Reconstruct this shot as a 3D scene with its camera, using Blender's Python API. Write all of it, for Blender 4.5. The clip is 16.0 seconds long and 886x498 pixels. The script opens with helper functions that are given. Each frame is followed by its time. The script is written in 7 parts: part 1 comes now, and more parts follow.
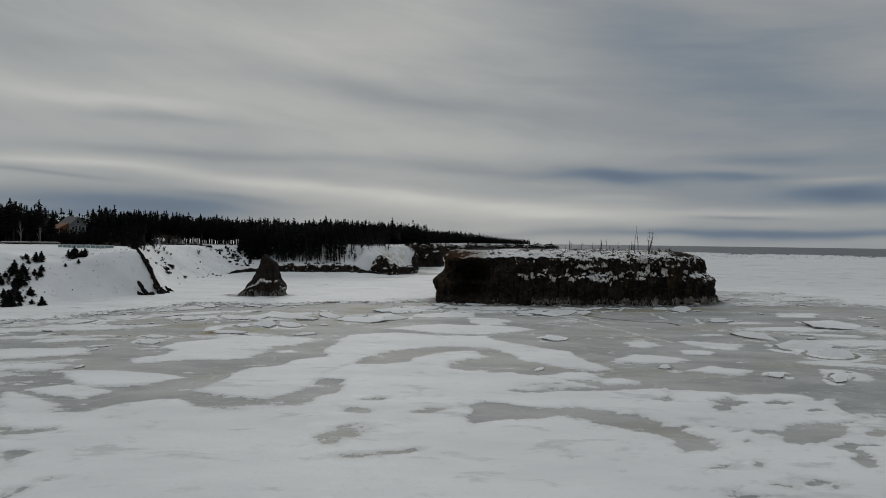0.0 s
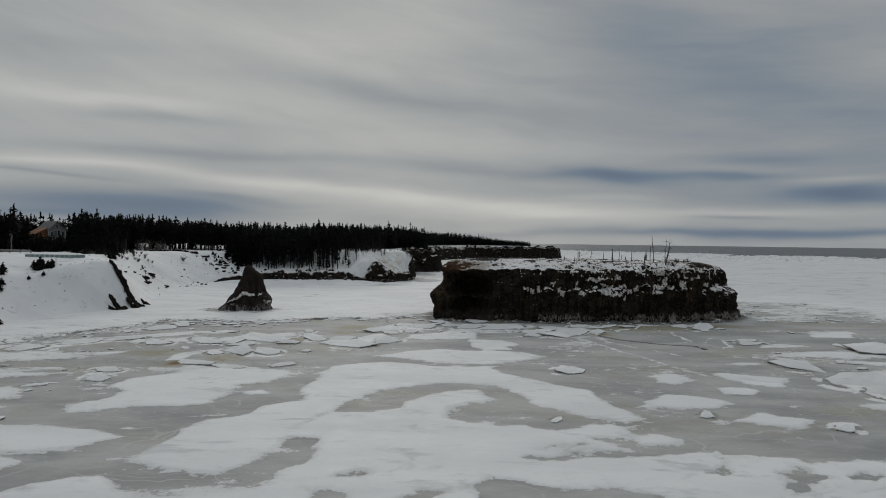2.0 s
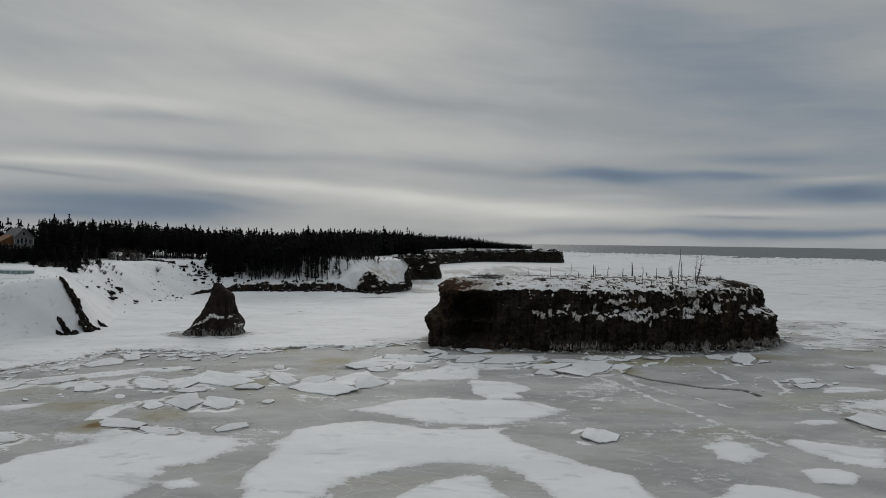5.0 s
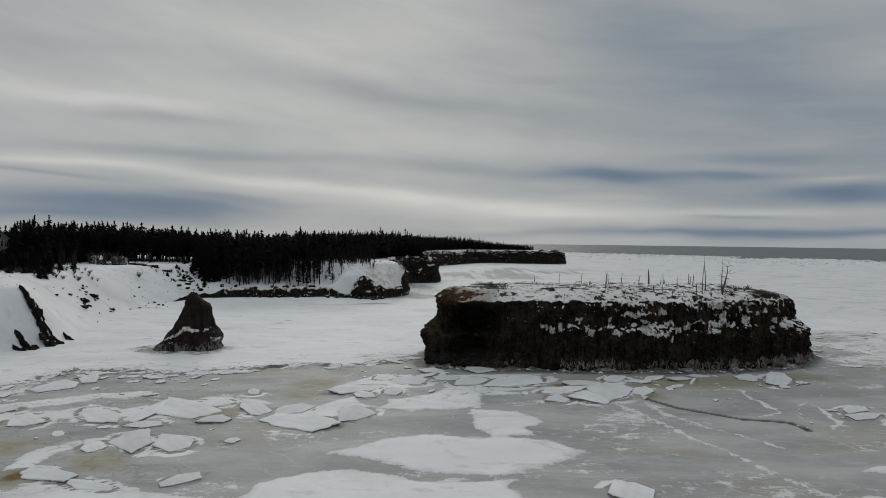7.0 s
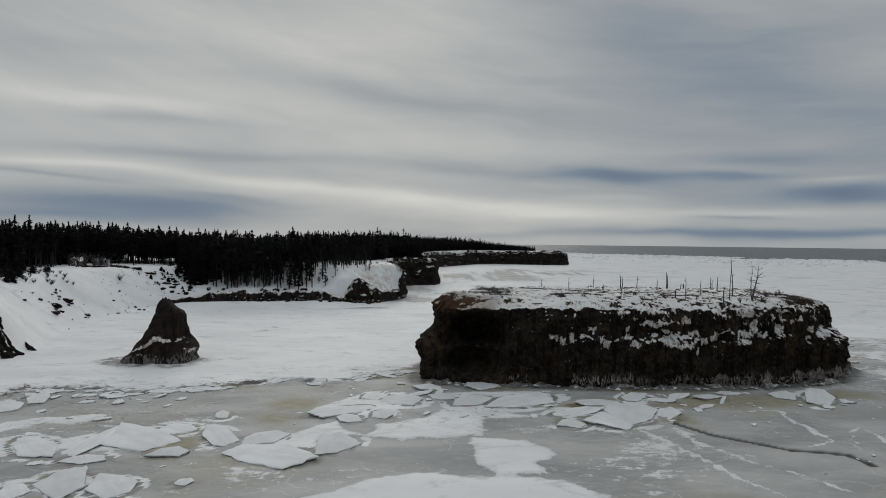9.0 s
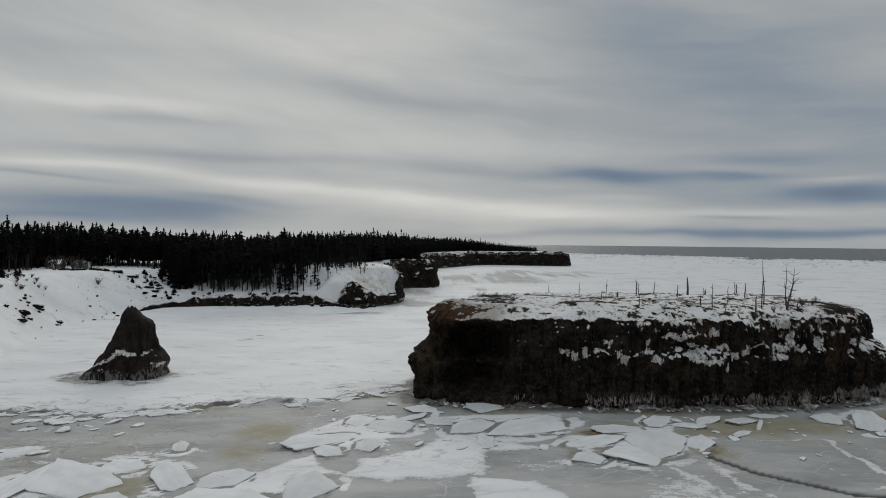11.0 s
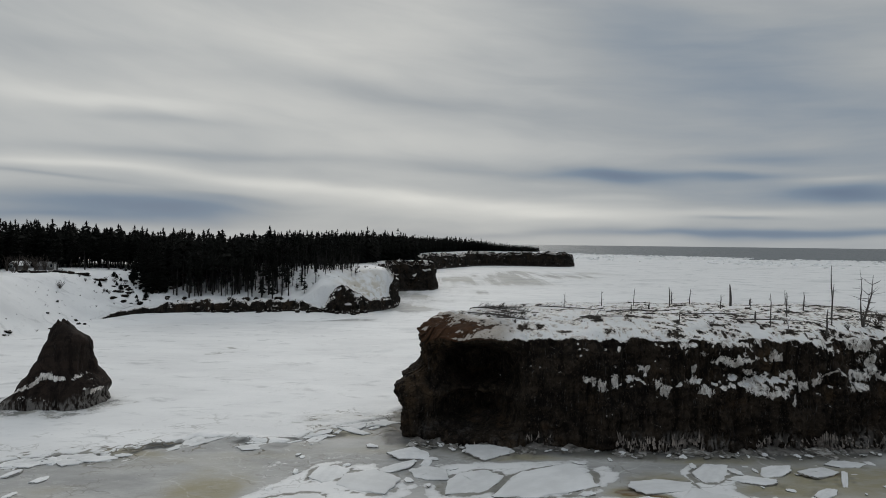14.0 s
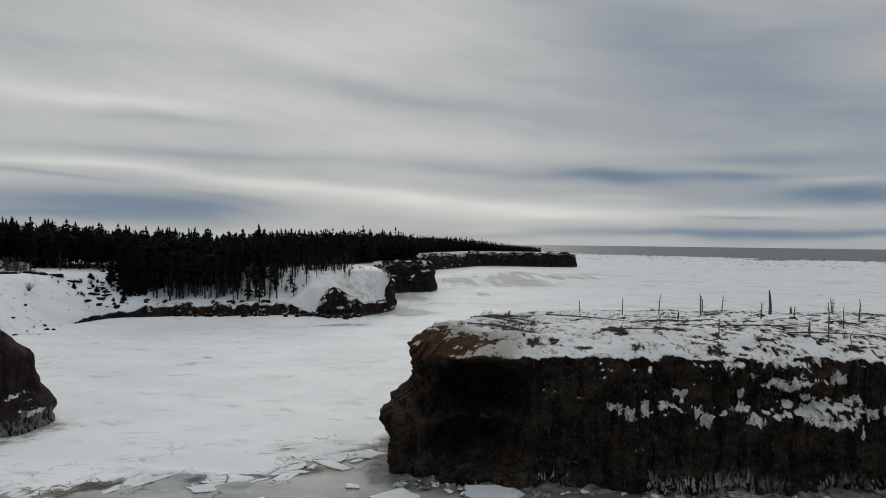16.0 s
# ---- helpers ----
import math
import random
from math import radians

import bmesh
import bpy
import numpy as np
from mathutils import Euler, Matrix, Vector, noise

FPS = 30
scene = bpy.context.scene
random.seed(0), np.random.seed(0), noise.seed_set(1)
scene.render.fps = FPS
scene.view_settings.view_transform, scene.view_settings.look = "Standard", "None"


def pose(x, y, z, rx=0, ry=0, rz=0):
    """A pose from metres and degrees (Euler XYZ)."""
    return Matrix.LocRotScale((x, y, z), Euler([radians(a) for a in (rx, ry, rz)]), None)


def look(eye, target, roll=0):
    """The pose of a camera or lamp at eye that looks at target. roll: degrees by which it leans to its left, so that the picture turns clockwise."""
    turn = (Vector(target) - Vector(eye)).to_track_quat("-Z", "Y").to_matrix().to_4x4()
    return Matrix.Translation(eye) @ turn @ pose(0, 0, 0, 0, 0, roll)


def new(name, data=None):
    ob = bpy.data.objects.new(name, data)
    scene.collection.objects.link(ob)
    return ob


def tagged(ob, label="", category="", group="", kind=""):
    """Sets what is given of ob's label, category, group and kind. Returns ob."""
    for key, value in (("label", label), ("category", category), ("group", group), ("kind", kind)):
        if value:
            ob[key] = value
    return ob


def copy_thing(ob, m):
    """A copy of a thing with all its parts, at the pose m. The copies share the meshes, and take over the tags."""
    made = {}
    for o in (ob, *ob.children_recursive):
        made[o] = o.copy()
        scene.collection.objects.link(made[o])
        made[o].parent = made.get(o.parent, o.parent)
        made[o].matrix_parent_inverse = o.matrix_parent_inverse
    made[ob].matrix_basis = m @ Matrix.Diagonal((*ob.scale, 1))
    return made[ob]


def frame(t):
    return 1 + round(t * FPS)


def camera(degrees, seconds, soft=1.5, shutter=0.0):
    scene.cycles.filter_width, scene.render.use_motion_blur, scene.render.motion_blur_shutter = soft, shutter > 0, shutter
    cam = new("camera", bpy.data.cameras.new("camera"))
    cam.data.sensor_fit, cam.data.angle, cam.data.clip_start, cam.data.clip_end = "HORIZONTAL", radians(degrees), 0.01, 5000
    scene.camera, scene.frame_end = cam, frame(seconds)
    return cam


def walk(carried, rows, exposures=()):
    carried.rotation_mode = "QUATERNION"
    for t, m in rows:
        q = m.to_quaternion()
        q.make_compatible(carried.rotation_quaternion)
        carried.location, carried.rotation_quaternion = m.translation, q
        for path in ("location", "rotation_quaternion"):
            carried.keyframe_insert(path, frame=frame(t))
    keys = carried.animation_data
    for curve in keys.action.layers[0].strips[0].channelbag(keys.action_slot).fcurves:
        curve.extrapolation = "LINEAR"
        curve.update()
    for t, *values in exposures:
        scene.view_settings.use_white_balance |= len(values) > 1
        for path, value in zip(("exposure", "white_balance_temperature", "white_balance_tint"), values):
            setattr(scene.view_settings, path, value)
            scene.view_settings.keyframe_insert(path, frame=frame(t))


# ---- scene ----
cam = camera(72, 16.0, soft=0.95)
ROWS = [  # seconds, x, y, z, yaw, pitch, roll
    (0.0, 1.064, -3.398, 14.943, -0.079, -0.770, 0.719),
    (0.5, 1.078, -0.369, 15.600, -0.103, -0.792, 0.726),
    (1.0, 1.079, 2.732, 16.211, -0.140, -0.806, 0.721),
    (1.5, 1.106, 5.867, 16.769, -0.175, -0.810, 0.704),
    (2.0, 1.169, 8.997, 17.283, -0.200, -0.807, 0.685),
    (2.5, 1.264, 12.091, 17.779, -0.214, -0.804, 0.672),
    (3.0, 1.386, 15.139, 18.281, -0.217, -0.800, 0.668),
    (3.5, 1.528, 18.146, 18.809, -0.208, -0.793, 0.666),
    (4.0, 1.661, 21.142, 19.319, -0.202, -0.785, 0.661),
    (6.5, 2.113, 36.078, 21.185, -0.234, -0.830, 0.671),
    (7.0, 2.263, 38.957, 21.263, -0.215, -0.819, 0.647),
    (7.5, 2.415, 41.789, 21.255, -0.195, -0.803, 0.622),
    (8.0, 2.545, 44.535, 21.233, -0.182, -0.787, 0.609),
    (8.5, 2.668, 47.203, 21.216, -0.169, -0.772, 0.599),
    (9.0, 2.801, 49.852, 21.218, -0.154, -0.759, 0.585),
    (11.5, 3.538, 62.982, 21.496, -0.113, -0.722, 0.512),
    (12.0, 3.642, 65.599, 21.538, -0.110, -0.732, 0.547),
    (12.5, 3.740, 68.235, 21.565, -0.108, -0.741, 0.581),
    (13.0, 3.847, 70.953, 21.561, -0.103, -0.744, 0.592),
    (13.5, 3.963, 73.726, 21.540, -0.093, -0.745, 0.590),
    (14.0, 4.085, 76.506, 21.514, -0.080, -0.748, 0.585),
    (14.5, 4.210, 79.263, 21.487, -0.068, -0.752, 0.584),
    (15.0, 4.334, 81.996, 21.453, -0.057, -0.756, 0.592),
    (15.5, 4.457, 84.715, 21.408, -0.046, -0.757, 0.611),
    (16.0, 4.575, 87.419, 21.347, -0.038, -0.750, 0.645),
]
walk(cam, [(t, pose(x, y, z, 90 + pitch, -roll, yaw)) for t, x, y, z, yaw, pitch, roll in ROWS], exposures=[(0.0, 0.0), (4.0, 0.10), (8.0, 0.22), (12.0, 0.31), (16.0, 0.385)])

# ---- world, sun ----
SUN_AZ, SUN_EL = radians(-6), radians(24)   # ahead of the camera, behind the cloud


class Nodes:
    """Short hand for node trees."""

    def __init__(self, tree):
        self.tree, self.nodes, self.links = tree, tree.nodes, tree.links

    def add(self, kind):
        return self.nodes.new(kind)

    def plug(self, value, socket):
        if isinstance(value, bpy.types.NodeSocket):
            self.links.new(value, socket)
        elif value is not None:
            socket.default_value = value

    def math(self, op, a, b=None, c=None, clamp=False):
        n = self.add("ShaderNodeMath")
        n.operation, n.use_clamp = op, clamp
        for k, v in enumerate((a, b, c)):
            self.plug(v, n.inputs[k])
        return n.outputs[0]

    def step(self, value, lo, hi, to_lo=0.0, to_hi=1.0):
        n = self.add("ShaderNodeMapRange")
        n.interpolation_type = "SMOOTHSTEP"
        for k, v in enumerate((value, lo, hi, to_lo, to_hi)):
            self.plug(v, n.inputs[k])
        return n.outputs[0]

    def mix(self, fac, a, b):
        n = self.add("ShaderNodeMix")
        n.data_type = "RGBA"
        self.plug(fac, n.inputs[0])
        for v, k in ((a, 6), (b, 7)):
            self.plug((*v, 1.0) if isinstance(v, tuple) and len(v) == 3 else v, n.inputs[k])
        return n.outputs[2]

    def noise(self, vector, scale, detail=4.0, rough=0.55, warp=0.0):
        n = self.add("ShaderNodeTexNoise")
        self.plug(vector, n.inputs["Vector"])
        n.inputs["Scale"].default_value, n.inputs["Detail"].default_value = scale, detail
        n.inputs["Roughness"].default_value, n.inputs["Distortion"].default_value = rough, warp
        return n.outputs["Fac"]

    def cracks(self, vector, scale):
        """Distance to the nearest joint of a broken sheet."""
        n = self.add("ShaderNodeTexVoronoi")
        n.feature = "DISTANCE_TO_EDGE"
        self.plug(vector, n.inputs["Vector"])
        n.inputs["Scale"].default_value = scale
        return n.outputs["Distance"]

    def warped(self, vector, scale, amount):
        """A place shaken by noise."""
        t = self.add("ShaderNodeTexNoise")
        self.plug(vector, t.inputs["Vector"])
        t.inputs["Scale"].default_value, t.inputs["Detail"].default_value = scale, 4.0
        v = self.add("ShaderNodeVectorMath")
        v.operation = "MULTIPLY_ADD"
        self.plug(t.outputs["Color"], v.inputs[0])
        v.inputs[1].default_value = (amount, amount, amount)
        self.plug(vector, v.inputs[2])
        return v.outputs[0]

    def scaled(self, vector, sx, sy, sz, turn=0.0):
        n = self.add("ShaderNodeMapping")
        self.plug(vector, n.inputs["Vector"])
        n.inputs["Scale"].default_value = (sx, sy, sz)
        n.inputs["Rotation"].default_value = (0, 0, turn)
        return n.outputs[0]

    def joined(self, x, y, z=0.0):
        n = self.add("ShaderNodeCombineXYZ")
        for k, v in enumerate((x, y, z)):
            self.plug(v, n.inputs[k])
        return n.outputs[0]

    def attribute(self, name):
        n = self.add("ShaderNodeAttribute")
        n.attribute_name = name
        return n.outputs["Fac"]


def build_world():
    world = bpy.data.worlds.new("overcast_sky")
    scene.world = world
    world.use_nodes = True
    n = Nodes(world.node_tree)
    n.nodes.clear()
    where = n.add("ShaderNodeTexCoord").outputs["Generated"]
    xyz = n.add("ShaderNodeSeparateXYZ")
    n.links.new(where, xyz.inputs[0])
    az = n.math("ARCTAN2", xyz.outputs[0], xyz.outputs[1])
    el = n.math("ARCSINE", xyz.outputs[2])
    # slow wander of the cloud layers
    drift = n.noise(n.joined(n.math("MULTIPLY", az, 1.6), n.math("MULTIPLY", el, 7.0), 3.0), 1.6, 3.0, 0.5)
    el_w = n.math("ADD", el, n.math("MULTIPLY", n.math("SUBTRACT", drift, 0.5), 0.045))
    tilted = n.math("MULTIPLY_ADD", n.math("MULTIPLY", az, el), 0.45, el_w)
    fine = n.noise(n.joined(n.math("MULTIPLY", az, 2.4), n.math("MULTIPLY", tilted, 13.0), 1.0), 1.5, 5.0, 0.52, 0.25)
    broad = n.noise(n.joined(n.math("MULTIPLY", az, 1.2), n.math("MULTIPLY", tilted, 6.0), 7.0), 1.5, 2.0, 0.45)
    total = n.math("MULTIPLY", n.math("SUBTRACT", fine, 0.5), 0.34)
    total = n.math("ADD", total, n.math("MULTIPLY", n.math("SUBTRACT", broad, 0.5), 0.22))
    # cloud streaks: azimuth, elevation, half widths, slope, strength
    for a, e, wa, we, slope, gain in CLOUDS:
        da = n.math("SUBTRACT", az, a)
        de = n.math("SUBTRACT", n.math("SUBTRACT", el_w, e), n.math("MULTIPLY", da, slope))
        q = n.math("ADD", n.math("POWER", n.math("ABSOLUTE", n.math("DIVIDE", da, wa)), 2.0),
                   n.math("POWER", n.math("ABSOLUTE", n.math("DIVIDE", de, we)), 2.0))
        total = n.math("MULTIPLY_ADD", n.math("POWER", 2.718, n.math("MULTIPLY", q, -1.0)), gain, total)
    lit = n.math("ADD", total, SKY_BASE)
    # brighter toward the hidden sun, dimmer behind
    ahead = n.math("MULTIPLY_ADD", n.math("COSINE", n.math("SUBTRACT", az, SUN_AZ)), 0.5, 0.5)
    lit = n.math("MULTIPLY", lit, n.step(ahead, 0.15, 0.95, 0.62, 1.0))
    overhead = n.step(el, 0.42, 1.1, 1.0, ZENITH)
    ramp = n.add("ShaderNodeValToRGB")
    n.links.new(lit, ramp.inputs[0])
    r = ramp.color_ramp
    r.elements[0].position, r.elements[0].color = 0.0, (0.090, 0.125, 0.190, 1)
    r.elements[1].position, r.elements[1].color = 1.0, (0.57, 0.57, 0.54, 1)
    for p, c in ((0.25, (0.150, 0.192, 0.245, 1)), (0.5, (0.272, 0.291, 0.305, 1)), (0.75, (0.405, 0.413, 0.405, 1))):
        k = r.elements.new(p)
        k.color = c
    clear = n.add("ShaderNodeTexSky")
    clear.sky_type, clear.sun_disc, clear.sun_elevation, clear.sun_rotation = "NISHITA", False, SUN_EL, SUN_AZ
    low = n.add("ShaderNodeBackground")
    low.inputs[1].default_value = 0.05
    n.links.new(clear.outputs[0], low.inputs[0])
    cloud = n.add("ShaderNodeBackground")
    n.links.new(n.math("MULTIPLY", overhead, SKY_GAIN), cloud.inputs[1])
    n.links.new(ramp.outputs[0], cloud.inputs[0])
    both = n.add("ShaderNodeMixShader")
    n.links.new(n.step(lit, -0.1, 0.25, 0.94, 0.985), both.inputs[0])
    n.links.new(low.outputs[0], both.inputs[1])
    n.links.new(cloud.outputs[0], both.inputs[2])
    n.links.new(both.outputs[0], n.add("ShaderNodeOutputWorld").inputs[0])


SKY_BASE, SKY_GAIN, ZENITH = 0.62, 1.0, 2.1   # an overcast sky is brightest overhead
CLOUDS = [
    (-0.528, 0.200, 0.172, 0.0152, -0.008, 0.14),
    (-0.464, 0.192, 0.096, 0.0095, -0.023, 0.10),
    (-0.588, 0.100, 0.108, 0.0083, 0.008, 0.20),
    (-0.272, 0.087, 0.282, 0.0115, -0.078, 0.22),
    (0.017, 0.056, 0.240, 0.0184, -0.040, 0.22),
    (0.200, 0.037, 0.178, 0.0100, 0.004, 0.14),
    (0.486, 0.046, 0.189, 0.0090, -0.012, 0.18),
    (0.575, 0.090, 0.059, 0.0054, -0.045, 0.12),
    (-0.149, 0.171, 0.162, 0.0282, -0.062, 0.09),
    (-0.213, 0.317, 0.228, 0.0399, 0.028, 0.10),
    (0.199, 0.150, 0.178, 0.0124, -0.038, 0.10),
    (0.287, 0.075, 0.128, 0.0071, -0.011, 0.09),
    (0.554, 0.143, 0.074, 0.0154, -0.074, 0.05),
]
CLOUDS += [
    (-0.442, 0.176, 0.105, 0.0072, -0.035, -0.12),
    (-0.419, 0.130, 0.200, 0.0091, 0.026, -0.14),
    (-0.472, 0.268, 0.160, 0.0136, 0.110, -0.06),
    (-0.040, 0.219, 0.212, 0.0175, -0.095, -0.15),
    (0.109, 0.117, 0.273, 0.0118, -0.051, -0.14),
    (0.274, 0.108, 0.080, 0.0114, -0.080, -0.36),
    (0.448, 0.100, 0.068, 0.0066, -0.035, -0.20),
    (0.588, 0.071, 0.074, 0.0092, -0.034, -0.32),
    (0.477, 0.128, 0.095, 0.0121, -0.053, -0.17),
    (0.326, 0.309, 0.133, 0.0429, -0.181, -0.14),
    (0.504, 0.217, 0.092, 0.0495, -0.103, -0.05),
    (0.627, 0.152, 0.055, 0.0436, -0.095, -0.08),
]
CLOUDS += [
    (-0.535, 0.043, 0.20, 0.020, 0.010, -0.33),
    (-0.562, 0.026, 0.132, 0.0062, 0.029, -0.18),
    (0.522, 0.015, 0.189, 0.0072, 0.004, -0.26),
    (0.45, 0.010, 0.45, 0.006, 0.00, -0.20),
    (0.456, 0.038, 0.060, 0.0033, -0.007, -0.18),
    (0.52, 0.22, 0.27, 0.17, 0.00, -0.16),
    (0.30, 0.33, 0.22, 0.10, 0.00, -0.10),
    (0.55, 0.075, 0.20, 0.05, 0.00, -0.12),
    (-0.45, 0.22, 0.30, 0.09, -0.04, 0.10),
    (-0.05, 0.30, 0.20, 0.06, -0.04, 0.08),
    (-0.588, 0.082, 0.102, 0.0038, -0.052, -0.13),
    (-0.322, 0.059, 0.100, 0.0061, -0.053, -0.12),
    (-0.40, 0.045, 0.13, 0.016, 0.00, -0.24),
]
build_world()
sun = new("sun", bpy.data.lights.new("sun", "SUN"))
sun.data.energy, sun.data.angle, sun.data.color = 0.55, radians(28), (1.0, 0.96, 0.90)
sun.matrix_world = look((0, 0, 0), (-math.sin(SUN_AZ) * math.cos(SUN_EL), -math.cos(SUN_AZ) * math.cos(SUN_EL), -math.sin(SUN_EL)))

# ---- materials ----
def material(name):
    m = bpy.data.materials.new(name)
    m.use_nodes = True
    n = Nodes(m.node_tree)
    n.nodes.clear()
    bsdf = n.add("ShaderNodeBsdfPrincipled")
    n.links.new(bsdf.outputs[0], n.add("ShaderNodeOutputMaterial").inputs[0])
    return m, n, bsdf


def bump(n, bsdf, height, strength, distance):
    b = n.add("ShaderNodeBump")
    b.inputs["Strength"].default_value, b.inputs["Distance"].default_value = strength, distance
    n.plug(height, b.inputs["Height"])
    n.links.new(b.outputs[0], bsdf.inputs["Normal"])


def spot(n):
    return n.add("ShaderNodeNewGeometry").outputs["Position"]


def snow_colour(n, p):
    """Wind-packed snow: faint grey and blue drifts."""
    drift = n.noise(n.scaled(p, 0.05, 0.14, 0.1, 0.25), 1.0, 4.0, 0.6)
    grain = n.noise(p, 1.1, 4.0, 0.6)
    c = n.mix(n.step(drift, 0.35, 0.70), (0.765, 0.756, 0.742), (0.68, 0.672, 0.662))
    c = n.mix(n.step(grain, 0.52, 0.78, 0.0, 0.35), c, (0.65, 0.643, 0.635))
    smudge = n.noise(n.scaled(p, 0.16, 0.30, 0.3, -0.3), 1.0, 6.0, 0.68, 0.6)
    return n.mix(n.step(smudge, 0.55, 0.70, 0.0, 0.75), c, (0.51, 0.505, 0.497))


def make_snow(name, stain=None):
    m, n, b = material(name)
    p = spot(n)
    c = snow_colour(n, p)
    if stain:
        c = n.mix(n.math("MULTIPLY", n.attribute("stain"), n.step(n.noise(p, 0.35, 5.0, 0.6), 0.38, 0.62), clamp=True), c, stain)
    n.plug(c, b.inputs["Base Color"])
    b.inputs["Roughness"].default_value = 0.75
    bump(n, b, n.noise(p, 2.2, 6.0, 0.62), 0.5, 0.12)
    return m


def make_sea_ice():
    """Grey sea ice under drifted snow: the snow follows the attribute, with ragged rims."""
    m, n, b = material("sea_ice")
    p = spot(n)
    cover = n.math("ADD", n.attribute("snow"), n.math("MULTIPLY", n.math("SUBTRACT", n.noise(n.scaled(p, 0.55, 0.9, 1.0), 1.0, 6.0, 0.62), 0.5), 0.66))
    cover = n.math("ADD", cover, n.math("MULTIPLY", n.math("SUBTRACT", n.noise(p, 2.8, 5.0, 0.72), 0.5), 0.42))
    mask = n.math("ADD", n.step(cover, 0.455, 0.54, 0.0, 0.72), n.step(cover, 0.50, 0.80, 0.0, 0.28))
    wash = n.noise(n.scaled(p, 0.07, 0.16, 0.1, 0.3), 1.0, 5.0, 0.6)
    grain = n.noise(n.scaled(p, 0.5, 1.1, 1.0, -0.35), 1.0, 6.0, 0.65, 0.4)
    ice = n.mix(n.step(wash, 0.32, 0.68), (0.285, 0.282, 0.27), (0.43, 0.42, 0.40))
    tint = n.noise(n.scaled(p, 0.05, 0.09, 0.1, 0.4), 1.0, 4.0, 0.6, 0.6)
    ice = n.mix(n.step(tint, 0.50, 0.68, 0.0, 0.55), ice, (0.33, 0.305, 0.235))
    ice = n.mix(n.step(tint, 0.30, 0.46, 0.6, 0.0), ice, (0.235, 0.24, 0.238))
    ice = n.mix(n.step(grain, 0.48, 0.76, 0.0, 0.42), ice, (0.52, 0.51, 0.49))
    ice = n.mix(n.step(grain, 0.26, 0.46, 0.34, 0.0), ice, (0.19, 0.19, 0.182))
    # flecks of old snow, and pale refrozen seams
    fleck = n.noise(n.scaled(p, 0.9, 1.5, 1.0, 0.35), 1.0, 6.0, 0.72, 0.3)
    patchy = n.step(n.noise(p, 0.09, 3.0), 0.42, 0.60)
    ice = n.mix(n.math("MULTIPLY", n.step(fleck, 0.56, 0.70, 0.0, 0.6), patchy), ice, (0.58, 0.58, 0.57))
    ice = n.mix(n.step(fleck, 0.28, 0.42, 0.25, 0.0), ice, (0.19, 0.19, 0.182))
    seam = n.step(n.cracks(n.scaled(n.warped(p, 0.25, 3.0), 0.10, 0.22, 0.1, 0.5), 1.0), 0.0, 0.016, 0.55, 0.0)
    ice = n.mix(n.math("MULTIPLY", seam, n.step(n.noise(p, 0.12, 2.0), 0.45, 0.6)), ice, (0.56, 0.555, 0.54))
    ice = n.mix(n.math("MULTIPLY", n.attribute("stain"), n.step(grain, 0.25, 0.6, 0.45, 1.0), clamp=True), ice, n.mix(n.step(n.attribute("stain"), 0.80, 1.0), (0.27, 0.235, 0.135), (0.145, 0.085, 0.026)))
    # near-black for wet ice, and for the shade painted round the slabs
    ice = n.mix(n.attribute("wet_shade"), ice, (0.035, 0.035, 0.033))
    far = n.noise(n.scaled(p, 0.018, 0.032, 0.02, 0.12), 1.0, 7.0, 0.66)
    drifted = n.mix(n.math("MULTIPLY", n.attribute("worn"), n.step(far, 0.54, 0.66, 0.0, 0.75), clamp=True), snow_colour(n, p), (0.40, 0.41, 0.41))
    drifted = n.mix(n.math("MULTIPLY", n.attribute("worn"), 0.45), drifted, (0.55, 0.55, 0.545))
    scuff = n.noise(n.scaled(p, 0.10, 0.24, 0.3, 0.25), 1.0, 5.0, 0.62, 0.5)
    drifted = n.mix(n.math("MULTIPLY", n.step(scuff, 0.59, 0.68, 0.0, 0.5), n.math("SUBTRACT", 1.0, n.attribute("worn"), clamp=True)), drifted, (0.42, 0.42, 0.415))
    pack = n.noise(n.scaled(p, 0.07, 0.07, 0.1), 1.0, 8.0, 0.78, 0.5)
    drifted = n.mix(n.math("MULTIPLY", n.attribute("worn"), n.step(pack, 0.52, 0.64, 0.0, 0.6), clamp=True), drifted, (0.36, 0.37, 0.375))
    # joints of the broken sheet, wide ones and fine ones, open here and there
    q = n.warped(p, 0.5, 2.6)
    wide = n.step(n.cracks(n.scaled(q, 0.22, 0.50, 0.3, -0.3), 1.0), 0.012, 0.05, 1.0, 0.0)
    fine = n.step(n.cracks(n.scaled(q, 0.62, 0.95, 0.6, -0.4), 1.0), 0.012, 0.05, 1.0, 0.0)
    fine = n.math("MULTIPLY", fine, n.step(n.noise(p, 0.28, 3.0), 0.53, 0.62))
    wide = n.math("MULTIPLY", wide, n.step(n.noise(p, 0.24, 3.0), 0.49, 0.58))
    joint = n.math("MULTIPLY", n.math("MAXIMUM", wide, fine), n.attribute("cracked"), clamp=True)
    sheet = n.mix(mask, ice, drifted)
    n.plug(n.mix(joint, sheet, n.mix(n.noise(p, 0.5, 3.0), (0.05, 0.042, 0.03), (0.22, 0.19, 0.14))), b.inputs["Base Color"])
    n.plug(n.step(grain, 0.3, 0.7, 0.55, 0.8), b.inputs["Roughness"])
    b.inputs["Specular IOR Level"].default_value = 0.22
    h = n.math("MULTIPLY_ADD", mask, 0.6, n.math("MULTIPLY", n.noise(p, 2.6, 6.0, 0.65), 0.5))
    h = n.math("SUBTRACT", h, n.math("MULTIPLY", joint, 1.2))
